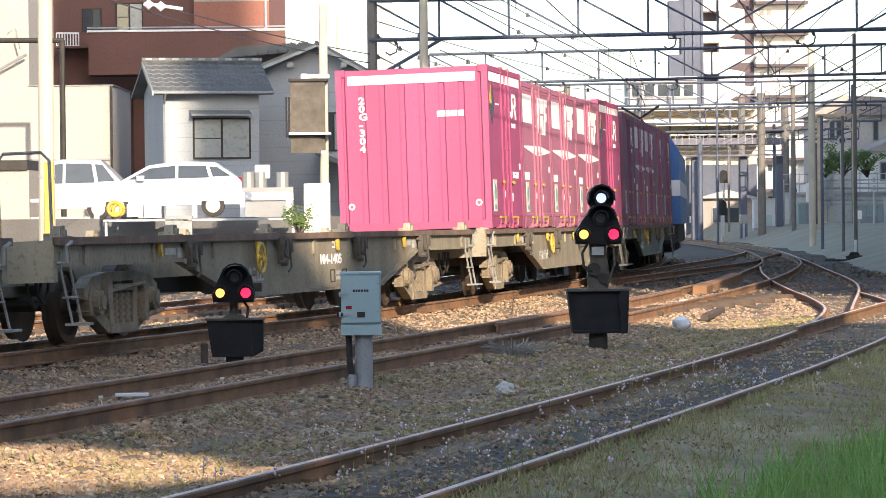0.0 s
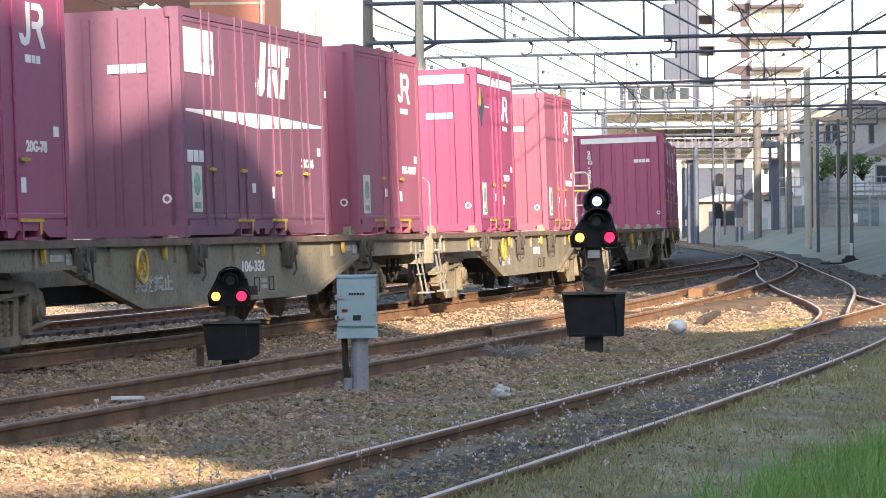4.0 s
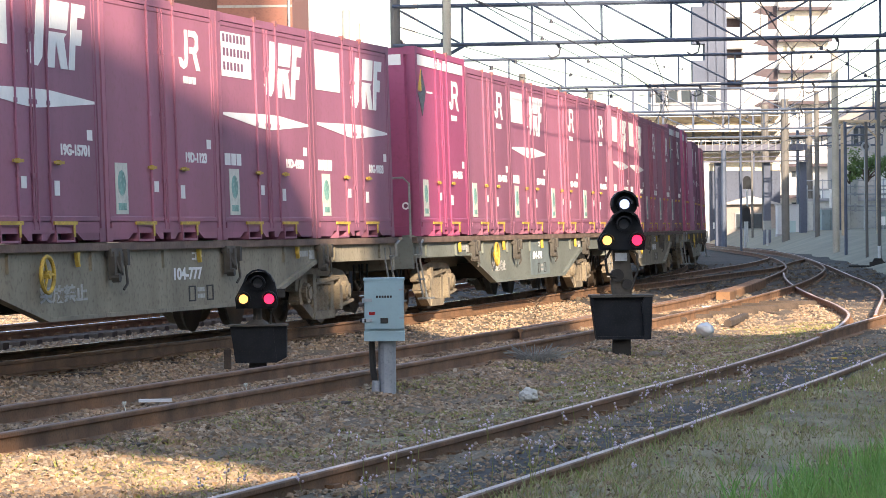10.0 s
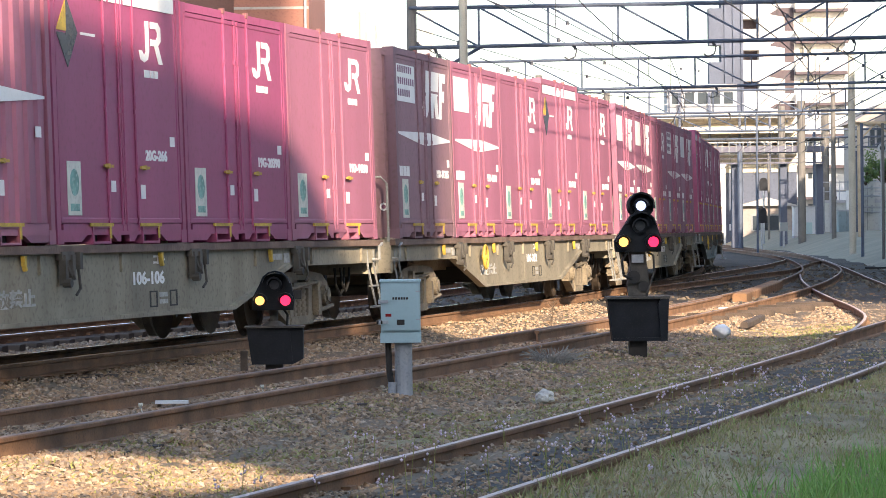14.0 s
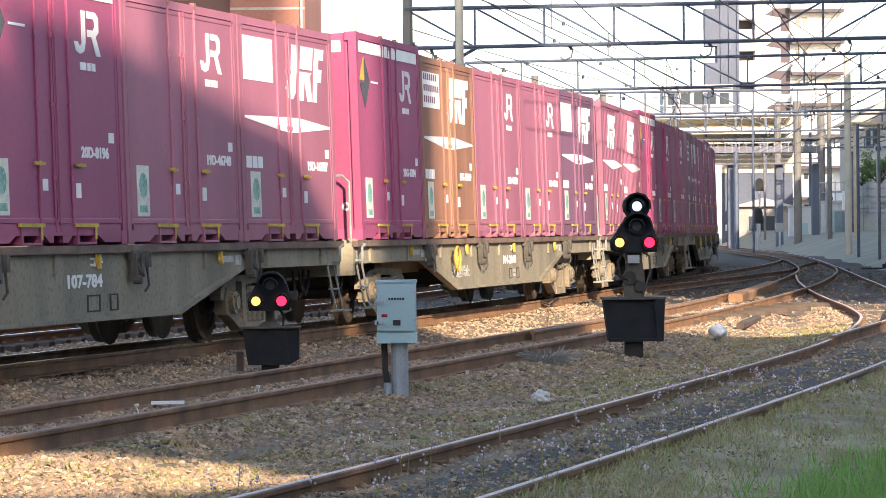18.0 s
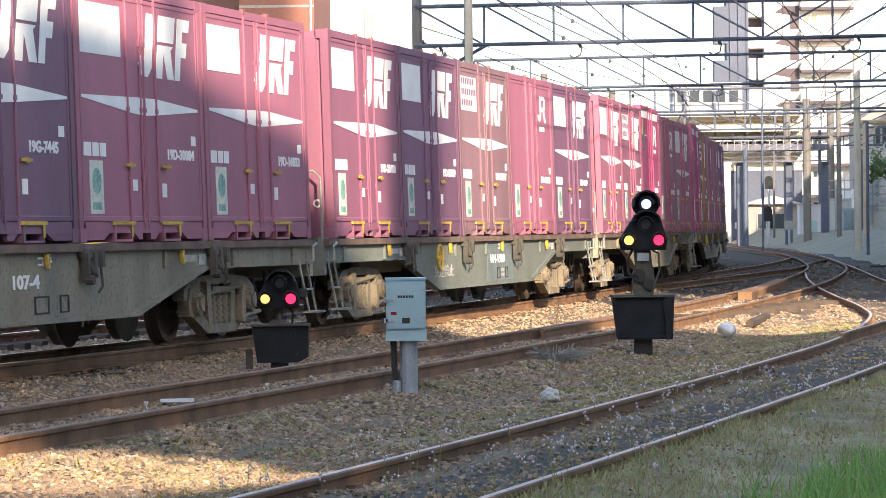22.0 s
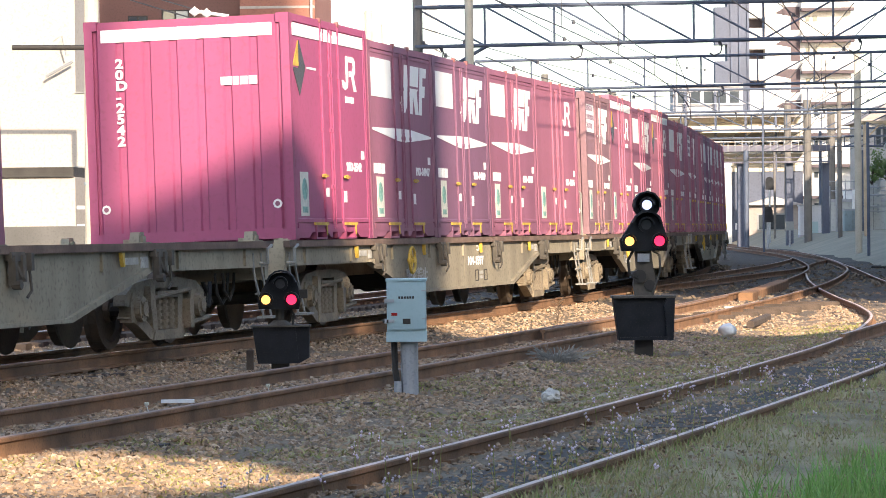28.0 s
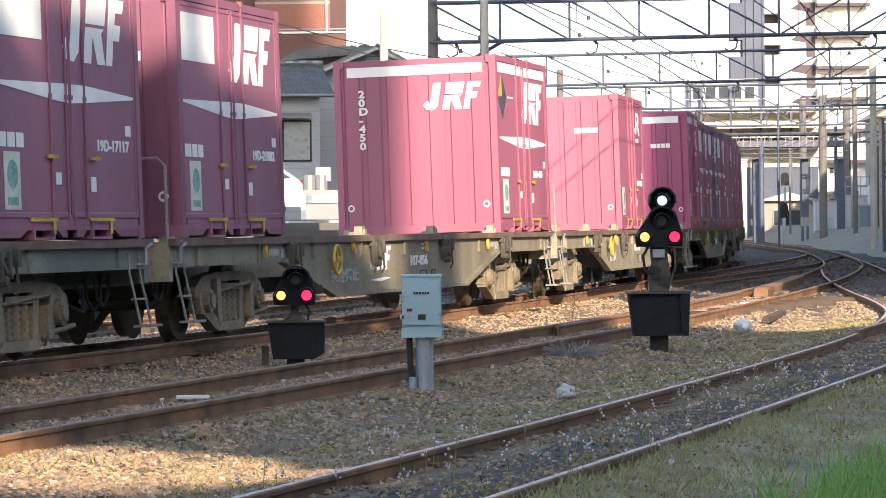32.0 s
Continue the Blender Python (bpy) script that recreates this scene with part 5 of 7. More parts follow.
# ---- white pipe fence and clutter along the far side of the line ----
def pipe_fence():
    root = scene_thing("fence", "white pipe fence along the parking place", "fence", "", (0, 79, 0))
    for a in (-8.51, -7.42, -6.10, -4.92, -3.78):
        part("post", Shape().box(a - .06, a + .06, -.05, .05, -1.0, 1.84), M["white"], root)
    for z0, z1 in ((1.66, 1.83), (1.16, 1.25), (0.77, 0.84)):
        part("rail", Shape().box(-8.56, -3.67, -.04, .04, z0, z1), M["white"], root)
    for x0, x1, z0, z1 in ((-10.13, -8.67, 1.25, 1.30), (-10.13, -8.67, 1.66, 1.75)):
        part("rail", Shape().box(x0, x1, -.04, .04, z0, z1), M["galv"], root)
    part("panel", Shape().box(-4.92, -3.78, .06, .1, 1.63, 1.86), M["white"], root)
    m = scene_thing("equipment_rack", "yellow cable coil and pale boxes on a rack", "equipment", "", (0, 77.5, 0))
    part("coil", Shape().ring((-7.91, 0, 1.48), .16, .05, "y", 14).ring((-7.83, .05, 1.46), .13, .05, "y", 14), M["yellow"], m, "coiled yellow cable")
    part("box", Shape().box(-7.61, -7.23, -.1, .2, 1.28, 1.58), M["white"], m)
    part("box", Shape().box(-7.20, -6.80, -.1, .2, 1.25, 1.60), M["white"], m)
    part("box", Shape().box(-6.69, -6.04, -.1, .2, 0.78, 1.30), M["curtain"], m)
    part("shelf", Shape().box(-8.18, -3.58, -.1, .3, 1.22 - .05, 1.22), M["galv"], m)
    part("leg", Shape().box(-8.15, -8.15 + .06, -.05, .05, -1, 1.22 - .05), M["galv"], m)
    part("leg", Shape().box(-3.64, -3.64 + .06, -.05, .05, -1, 1.22 - .05), M["galv"], m)
    f = scene_thing("transformer_bank", "grey insulators and boxes beside a low roof", "equipment", "", (0, 82, 0))
    for a in (-4.95, -4.64, -4.09):
        part("drum", Shape().tube((a, 0, 2.00), (a, 0, 2.39), .17, 10), M["trim_grey"], f)
    part("box", Shape().box(-4.78, -4.40, -.1, .2, 2.23, 2.58), M["galv"], f)
    part("frame", Shape().box(-5.10, -3.80, -.2, .2, -1, 2.00), M["trim_grey"], f)


pipe_fence()


# ---- leaves ----
def leafy(name, label, at, size, n, mat="leaf", leaf=.16, trunk=True, category="tree"):
    """A crown of many small leaf blades in uneven clumps round limbs."""
    rng = random.Random(hash_of(name, at))
    root = scene_thing(name, label, category, "", at)
    sx, sy, sz = size
    limbs = Shape()
    tips = []
    for i in range(14):
        a, t = rng.uniform(0, 6.283), rng.uniform(.35, 1.0)
        tip = Vector((math.cos(a) * sx * .8 * rng.uniform(.2, 1), math.sin(a) * sy * .8 * rng.uniform(.2, 1), sz * t))
        tips.append((tip, rng.uniform(.25, .5) * min(sx, sz * .5)))
        mid = Vector((tip.x * .3, tip.y * .3, sz * t * .55))
        limbs.tube((0, 0, sz * .1), mid, .05 * sx, 5, .03 * sx).tube(mid, tip, .03 * sx, 5, .008)
    if trunk:
        limbs.tube((0, 0, -1.2), (0, 0, sz * .35), .09 * sx, 7, .06 * sx)
    part("trunk", limbs, M["sleeper"], root)
    s = Shape()
    for i in range(n):
        c, r = rng.choice(tips)
        v = Vector((rng.gauss(0, .5), rng.gauss(0, .5), rng.gauss(0, .45)))
        p = c + v * r
        u = Vector((rng.uniform(-1, 1), rng.uniform(-1, 1), rng.uniform(-.6, .6))).normalized() * leaf * rng.uniform(.6, 1.2)
        w = u.orthogonal().normalized() * leaf * .4
        s.add([p - u * .5, p + w * .5, p + u * .5, p - w * .5], [(0, 1, 2, 3)])
    part("crown", s, M[mat], root)
    return root


def hash_of(name, at):
    return int(sum(ord(c) for c in name) * 31 + abs(at[0]) * 97 + at[1] * 13)


leafy("tree", "leafy green tree behind the houses", (-1.33, 116, 1.05), (.85, .9, 4.87 - 1.05), 2600)
leafy("shrub", "green shrub above the retaining wall", (18.70, 150, 2.75), (1.3, .8, 1.5), 1500, trunk=False, category="shrub")
leafy("shrub", "green shrub above the retaining wall", (20.10, 152, 2.76), (1.0, .8, 1.2), 1000, trunk=False, category="shrub")
leafy("shrub", "green shrub by the fence", (17.67, 148, 2.74), (.7, .6, .9), 700, trunk=False, category="shrub")
leafy("shrub", "weedy shrub by the trackside cabinet", (-3.09, 69, 0.74), (.4, .3, .7), 500, leaf=.09, trunk=False, category="shrub")


# ---- far buildings ----
def tower_block():
    root = scene_thing("tower_block", "white concrete tower block with deep balconies", "apartment building", "", (0, 330, 0))
    xl, xm, xs, xr = 26.7, 28.6, 31.2, 37.4
    top, foot, step = 32.4, -2.5, 3.2
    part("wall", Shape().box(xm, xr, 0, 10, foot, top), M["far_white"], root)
    # a true recess, with its shade put into the wall colour too
    part("stair_wall", Shape().box(xl, xm, 2.4, 10, foot, top), M["far_shade_roof"], root, "recessed stair wall with shade in its dark colour")
    for i in range(10):
        z = 16.6 + step * (i - 5)
        part("gallery", Shape().box(xl, xm + .1, -.2, 2.4, z - 1.0, z + 1.15), M["far_white"], root)
        # slot and soffits: dark pieces painted as the shade under each balcony
        part("slot", Shape().box(xs, xs + .95, -.04, .0, z - 2.3, z + .1), M["far_shade_roof"], root, "dark flat strip painted as a slot's shade")
        part("soffit", Shape().prism([(xs - 1.6, z - .55), (xs, z - .85), (xs, z + .1), (xs - .5, z + .1)], -.06, 0, "y"), M["far_shade_roof"], root)
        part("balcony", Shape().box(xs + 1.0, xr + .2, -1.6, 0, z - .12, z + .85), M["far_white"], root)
        part("balcony_shade", Shape().box(xs + 1.0, xr + .2, -1.55, -.02, z - .42, z - .12), M["far_shade_roof"], root)
        for j in range(2):
            x = xs + 1.5 + j * .75
            w = part("window", Shape().box(x, x + .5, -.05, .01, z - 1.5, z - .85), M["trim_grey"], root)
            part("pane", Shape().box(x + .05, x + .45, -.08, -.05, z - 1.44, z - .91), M["glass"], w)
    return root


def silo():
    root = scene_thing("stair_tower", "grey concrete shaft with ribs", "tower", "", (0, 310, 0))
    x0, x1 = 23.2, 25.3
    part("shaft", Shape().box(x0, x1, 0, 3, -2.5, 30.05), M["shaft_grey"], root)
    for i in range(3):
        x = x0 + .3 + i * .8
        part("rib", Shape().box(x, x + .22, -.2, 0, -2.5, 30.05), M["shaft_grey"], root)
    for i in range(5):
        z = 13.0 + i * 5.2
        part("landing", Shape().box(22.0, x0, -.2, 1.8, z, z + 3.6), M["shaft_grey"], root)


def works():
    """Framed industrial building in the middle distance."""
    root = scene_thing("works_building", "pale framed industrial building behind the gantries", "building", "", (0, 285, 0))
    x0, x1 = 14.93, 28.22
    part("back_wall", Shape().box(x0, x1, 3, 8, 5.6, 10.89), M["far_cream"], root)
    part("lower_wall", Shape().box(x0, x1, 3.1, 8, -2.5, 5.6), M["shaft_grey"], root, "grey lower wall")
    for z in (10.69, 9.49, 8.29, 7.28):
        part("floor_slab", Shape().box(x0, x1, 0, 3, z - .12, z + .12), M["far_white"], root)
        part("handrail", Shape().box(x0, x1, -.05, .05, z + .9, z + .97), M["far_grey"], root)
    for i in range(6):
        x = x0 + (x1 - x0) * i / 5
        part("column", Shape().box(x - .10, x + .10, 0, .3, -2.5, (12.70 if i < 3 else 10.89)), M["shaft_grey"], root)
    part("canopy", Shape().prism([(-1.2, 9.0), (3, 9.9), (3, 10.0), (-1.2, 9.1)], x0 + 4, x1, "x").prism([(-1.2, 7.6), (3, 8.1), (3, 8.2), (-1.2, 7.7)], x0 + 4, x1, "x"), M["far_cream"], root, "cream sheet canopies")
    part("upper_house", Shape().box(16.56, 22.72, .5, 6, 10.81, 13.22), M["far_grey"], root)
    for i in range(5):
        x = 16.96 + i * 1.15
        part("opening", Shape().box(x, x + .8, .42, .5, 11.61, 12.71), M["glass"], root)
    part("cornice", Shape().box(16.56, 22.72, .3, 6, 13.12, 13.42), M["far_white"], root)


def footbridge():
    root = scene_thing("footbridge", "grey enclosed footbridge over the tracks", "bridge", "", (0, 215, 0))
    x0, x1 = 11.62, 22.89
    part("deck", Shape().box(x0, x1, 0, 3, 5.84, 6.24), M["bridge_blue"], root)
    part("roof_edge", Shape().box(x0, x1, -.2, 3, 6.62, 6.70), M["dark"], root)
    part("beam", Shape().box(x0, x1, -.1, .2, 5.06, 5.16), M["bridge_blue"], root)
    part("pipe", Shape().box(x0, x1, -.1, .2, 5.38, 5.43), M["bridge_blue"], root)
    for x in (12.74, 16.98, 20.23, 22.65):
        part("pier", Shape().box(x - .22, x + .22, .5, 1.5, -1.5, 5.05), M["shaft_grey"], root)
    for i in range(24):
        x = x0 + (x1 - x0) * (i + .5) / 24
        part("panel_joint", Shape().box(x - .03, x + .03, -.04, 0, 5.84, 6.62), M["trim_grey"], root)


def small_house(x0, x1, zt, ze, d, label, wall="far_white", roof="far_shade_roof"):
    root = scene_thing("house", label, "house", "far houses", (0, d, 0))
    part("wall", Shape().box(x0, x1, 0, 6, -1.6, ze), M[wall], root)
    xm = (x0 + x1) / 2
    part("roof", Shape().prism([(x0 - .4, ze - .1), (x1 + .4, ze - .1), (xm, zt)], -.4, 6.4, "y"), M[roof], root)
    w = part("window", Shape().box(x0 + .5, x0 + 1.7, -.06, .01, ze - 1.6, ze - .6), M["trim_grey"], root)
    part("pane", Shape().box(x0 + .58, x0 + 1.62, -.08, -.06, ze - 1.52, ze - .68), M["glass"], w)
    w = part("window", Shape().box(x1 - 1.7, x1 - .5, -.06, .01, ze - 1.6, ze - .6), M["trim_grey"], root)
    part("pane", Shape().box(x1 - 1.62, x1 - .58, -.08, -.06, ze - 1.52, ze - .68), M["glass"], w)


def gabled_house():
    root = scene_thing("house", "weathered brown house with a hipped roof", "house", "far houses", (0, 190, 0))
    x0, x1 = 22.30, 29.32
    part("wall", Shape().box(x0, x1, 0, 8, 2.25, 7.03), M["far_brown"], root)
    part("roof", Shape().prism([(x0 - .5, 6.95), (x1 + .5, 6.95), (26.00, 8.02), (23.67, 8.11)], -.5, 8, "y"), M["far_roof"], root)
    for x in (22.91, 23.31, 25.48):
        w = part("window", Shape().box(x, x + .35, -.06, .01, 5.44, 6.71), M["trim_grey"], root)
        part("pane", Shape().box(x + .05, x + .3, -.08, -.06, 5.50, 6.64), M["glass"], w)
    g = scene_thing("sign_gantry", "rusty tan bracket across two posts", "gantry", "", (0, 178, 0))
    part("beam", Shape().box(20.53, 23.10, -.1, .1, 6.51, 6.67), M["tan_steel"], g)
    for a in (20.90, 22.84):
        part("post", Shape().box(a - .1, a + .1, -.1, .1, -1.5, 6.64), M["tan_steel"], g)
        part("knee", Shape().tube((a, 0, 5.64), (a + .9 * (1 if a < 21.84 else -1), 0, 6.55), .05, 6), M["tan_steel"], g)


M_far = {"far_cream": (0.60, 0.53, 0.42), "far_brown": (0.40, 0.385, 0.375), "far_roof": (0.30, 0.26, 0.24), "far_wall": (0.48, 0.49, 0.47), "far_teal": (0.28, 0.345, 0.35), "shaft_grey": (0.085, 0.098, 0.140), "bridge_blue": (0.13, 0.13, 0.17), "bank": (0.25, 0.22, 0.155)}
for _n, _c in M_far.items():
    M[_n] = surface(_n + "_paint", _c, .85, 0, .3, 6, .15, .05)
tower_block()
silo()
works()
footbridge()
gabled_house()
small_house(16.34, 20.46, 4.32, 3.34, 225, "far white house with a brown roof")
small_house(21.52, 23.42, 4.68, 3.14, 230, "far white house with a steep brown roof")
small_house(15.4, 18.3, 2.62, 2.22, 190, "low grey lineside building", "far_roof", "far_brown")
small_house(21.97, 26.03, 5.28, 4.41, 165, "pale grey house behind the retaining wall", "far_white", "far_roof")
small_house(0.77, 9.92, 7.81, 6.71, 260, "far grey house beyond the yard", "far_grey", "far_roof")
small_house(9.15, 13.80, 5.04, 4.36, 240, "far white house beyond the yard", "far_white", "far_roof")
glass_tower = scene_thing("office_tower", "pale blue glass office tower far behind", "tower", "", (0, 420, 0))
part("wall", Shape().box(-8.21, -6.14, 0, 8, -2, 41.43), M["far_white"], glass_tower)
for _i in range(18):
    part("glazing", Shape().box(-7.99, -6.36, -.1, 0, 1.53 + _i * 2.4, 1.53 + _i * 2.4 + 1.7), M["curtain"], glass_tower)

# lineside hut, wall, boxes
hut = scene_thing("relay_hut", "pale grey metal relay hut beside the tracks", "hut", "", (15.19, 150, 0.52))
part("body", Shape().box(-.68, .68, -.4, .6, 0, 1.34), M["hut"], hut)
part("door", Shape().box(-.12, .16, -.42, -.4, .0, .62), M["box_blue"], hut)
part("roof", Shape().box(-.72, .72, -.45, .65, 1.34, 1.40), M["galv"], hut)
part("plinth", Shape().box(-.70, .70, -.42, .62, -.30, 0), M["far_grey"], hut)


def retaining_wall():
    root = scene_thing("retaining_wall", "grey concrete retaining wall with a mesh fence", "wall", "", (0, 155, 0))
    part("wall", Shape().box(16.21, 24.98, 0, 1, -1.6, 2.06), M["far_wall"], root)
    part("cap", Shape().box(16.21, 24.98, -.1, 1, 2.06, 2.20), M["far_grey"], root)
    for i in range(22):
        x = 16.40 + i * .42
        part("fence_post", Shape().tube((x, .2, 2.14), (x, .2, 3.15), .025, 5), M["galv"], root)
    for z in (3.07, 2.61):
        part("fence_rail", Shape().tube((16.27, .2, z), (25.00, .2, z), .025, 5), M["galv"], root)
    for x0, x1, z0, z1, mat in ((16.99, 17.77, 1.72, 2.61, "white"), (17.93, 18.67, 0.57, 1.04, "curtain"), (12.95, 13.30, 0.77, 1.16, "curtain"), (11.54, 11.78, 0.80, 1.10, "white")):
        b = scene_thing("lineside_box", "pale lineside equipment box on a post", "cabinet", "lineside boxes", ((x0 + x1) / 2, 140 if x0 > 17.63 or mat != "white" else 150, 0))
        part("body", Shape().box(-(x1 - x0) / 2, (x1 - x0) / 2, -.1, .15, z0, z1), M[mat], b)
        part("post", Shape().tube((0, 0, -1.2), (0, 0, z0), .05, 6), M["galv"], b)


retaining_wall()


def yard_block(x0, x1, z0, z1, d, depth, mat, label, cap=""):
    root = scene_thing("lineside_block", label, "lineside structure", "lineside structures", (x0, d, 0))
    w = x1 - x0
    part("body", Shape().box(0, w, 0, depth, z0, z1), M[mat], root)
    part("top_edge", Shape().box(-.05, w + .05, -.05, depth, z1, z1 + .07), M[cap or "galv"], root)
    n = max(2, int(w / .45))
    for i in range(1, n):
        part("joint", Shape().box(w * i / n - .012, w * i / n + .012, -.012, 0, z0, z1), M["trim_grey"], root)
    return root


yard_block(16.84, 17.62, -1.5, 1.64, 152, .8, "far_teal", "teal panelled lineside enclosure")
yard_block(17.31, 18.05, 1.62, 2.61, 156, .8, "white", "white lineside shed above a teal enclosure", "far_roof")
yard_block(17.74, 18.43, -1.5, 3.03, 151, 1.2, "far_wall", "tall pale concrete lineside block")
yard_block(18.15, 19.54, -1.5, 1.50, 141, .3, "far_teal", "teal mesh-panelled enclosure beside the yard")
yard_block(19.22, 20.78, -1.5, 1.88, 138, 2.0, "far_brown", "brown lineside shed beside the yard", "far_roof")
yard_block(11.99, 12.88, -1.5, 4.18, 170, 1.0, "far_wall", "pale concrete pier beside the yard")
for x, d, yt, r, mat in ((17.00, 146, 4.36, .14, "gantry"), (17.28, 139, 4.30, .05, "galv"), (17.56, 137, 6.66, .10, "gantry"), (16.25, 150, 2.77, .05, "galv"), (15.93, 150, 2.78, .05, "galv"),
                        (14.71, 165, 5.23, .06, "darkpole"), (14.88, 160, 2.56, .08, "concrete"), (18.10, 175, 6.06, .09, "gantry"), (17.74, 132, 2.04, .05, "galv")):
    FARTHER.append(mast(x, d, yt, r, mat, "grey steel post among the lineside structures", 1.0))
disc = scene_thing("track_mirror", "round pale mirror disc on a thin post", "mirror", "", (17.30, 138.8, 4.32))
part("rim", Shape().ring((0, 0, 0), .17, .05, "y", 14), M["galv"], disc)
part("face", Shape().tube((0, .0, 0), (0, .03, 0), .15, 14), M["lens_off"], disc)
for x0, x1, z0, z1, d, mat in ((17.63, 17.83, 0.92, 1.29, 136.6, "white"), (18.17, 18.47, 0.57, 1.01, 140.6, "white"), (18.52, 18.81, 0.57, 0.96, 140.6, "curtain")):
    o = scene_thing("sign_plate", "small pale plate fixed beside the yard", "sign", "lineside plates", ((x0 + x1) / 2, d, 0))
    part("plate", Shape().box(-(x1 - x0) / 2, (x1 - x0) / 2, 0, .03, z0, z1), M[mat], o)
    part("stem", Shape().box(-.02, .02, .03, .06, -1.5, z1 - .05), M["galv"], o)
for k, (z, r) in enumerate(((2.73, .03), (2.36, .05), (1.83, .05), (1.62, .03))):
    o = scene_thing("cable_run", "grey cable run on the lineside wall", "cable run", "cable runs", (17.41, 150.7 - k * .02, z))
    part("pipe", Shape().tube((0, 0, 0), (4.4, 0, -.04 * k), r, 6), M["galv"], o)
    part("bracket", Shape().box(.8, .9, -.06, .1, -.1, .1).box(2.8, 2.9, -.06, .1, -.1, .1), M["galv"], o)


def far_dwarf(x, d, zt, label):
    b = scene_thing("far_signal", label, "railway signal", "", (x, d, 0))
    part("post", Shape().tube((0, 0, -1.0), (0, 0, zt), .05, 6), M["galv"], b)
    part("head", Shape().tube((0, -.05, zt), (0, .05, zt), .2, 10).box(-.2, .2, -.06, .06, zt - .45, zt), M["signal_black"], b)
    return b


far_dwarf(11.30, 130, 1.59, "small black signal far down the yard")
far_dwarf(14.01, 160, 3.19, "round mirror-like marker on a post")


# the ground beyond the outermost rail rises to a low bank
def bank():
    vs, fs = [], []
    ys = [60, 75, 90, 105, 120, 140, 160, 185, 210, 240, 290, 340]
    prof = [(1.2, -.30), (2.2, -.05), (4.5, .28), (9.0, .50), (20.0, .62), (60.0, .66)]
    for y in ys:
        x = outer_line(min(y, 290)) - max(0, y - 290) * .24
        vs += [(x + o, y + o * .22, level(y) * (z < 0) + z + .05 * noise.noise((y * .3, o, 2))) for o, z in prof]
    k = len(prof)
    fs = [(j * k + i, j * k + i + 1, (j + 1) * k + i + 1, (j + 1) * k + i) for j in range(len(ys) - 1) for i in range(k - 1)]
    me = Shape().add(vs, fs).mesh("bank", [M["bank"]])
    me.polygons.foreach_set("use_smooth", [True] * len(fs))
    tagged(new("bank", me), "low grassy bank beyond the outermost rail", "ground", "", "structure")


bank()
EYE_H = Matrix.Translation((0, 0, EYE[2]))
for _o in FARTHER:
    _o.matrix_world = VIEW @ EYE_H @ Matrix.Scale(1.5, 4) @ EYE_H.inverted() @ VIEW.inverted() @ _o.matrix_world


# ---- wires ----
def wire(name, label, pts, r=.014):
    s = Shape().path(pts, r, 4)
    ob = tagged(part(name, s, M["wire"]), label, "wire", "overhead wires", "structure")
    return ob


def overhead(fn, y0, y1, zc, zm, r):
    pts = [(x, y) for x, y, h in fn]
    con = [(x, y, zc + level(y)) for x, y in pts]
    wire("contact_wire", "thin dark contact wire over the track", con, r)
    mes = [(x, y, zm + level(y) - .55 * (1 - ((2 * ((y % 30) / 30) - 1) ** 2))) for x, y in pts]
    wire("carrier_wire", "sagging carrier wire over the track", mes, r)
    s = Shape()
    for a, b in zip(con[::2], mes[::2]):
        s.tube(a, b, r * .7, 4)
    tagged(part("dropper_wires", s, M["wire"]), "short dropper wires between the overhead wires", "wire", "overhead wires", "stuff")


overhead([main_line(40 + 5 * i) for i in range(40)], 40, 240, 5.1, 6.1, .013)
overhead(line_points(loop_line, 45, 230, 5.0), 45, 230, 5.1, 6.1, .013)
overhead([(x + 4.0 * math.cos(h), y, h) for x, y, h in line_points(loop_line, 60, 230, 5.0)], 45, 230, 5.1, 6.1, .013)


def span_wire(a, b, sag=.25, r=.016, knobs=0):
    """A wire between two points given in sight-line axes."""
    a, b = VIEW @ Vector(a), VIEW @ Vector(b)
    pts = []
    for i in range(13):
        t = i / 12
        p = a.lerp(b, t)
        p.z -= sag * 4 * t * (1 - t)
        pts.append(p)
    ob = wire("feeder_wire", "dark feeder wire across the yard", pts, r)
    for i in range(knobs):
        t = (i + .5) / knobs
        p = pts[int(t * 12)]
        part("insulator", Shape().tube(p - Vector((0, 0, .09)), p + Vector((0, 0, .05)), .07, 8, .04), M["wire"], ob)


for a, b, sg, kn in (((17.40, 240, 6.03), (12.49, 100, 7.94), .3, 3), ((18.25, 240, 5.90), (14.55, 105, 7.87), .3, 3),
                     ((17.62, 240, 6.88), (11.43, 100, 7.95), .3, 3), ((19.09, 240, 5.81), (15.85, 110, 7.31), .3, 3),
                     ((19.93, 240, 5.59), (16.56, 115, 6.58), .3, 2), ((13.66, 200, 9.29), (0.30, 85, 7.09), .5, 5),
                     ((14.03, 200, 10.62), (0.61, 86, 7.61), .6, 5), ((-0.03, 88, 5.77), (9.73, 150, 7.27), .6, 4),
                     ((-1.85, 88, 6.61), (12.61, 180, 8.48), .4, 6), ((-6.87, 62, 5.60), (-1.93, 87, 5.39), .12, 0), ((-6.87, 62, 5.79), (-1.93, 87, 5.63), .12, 0),
                     ((-1.95, 88, 6.32), (0.17, 116, 6.63), .1, 4), ((-1.95, 88, 5.75), (0.17, 116, 6.02), .1, 4),
                     ((8.97, 100, 8.04), (18.71, 130, 5.68), .2, 4), ((12.68, 260, 8.56), (22.62, 140, 7.47), .3, 6)):
    span_wire(a, b, sg, .016, kn)
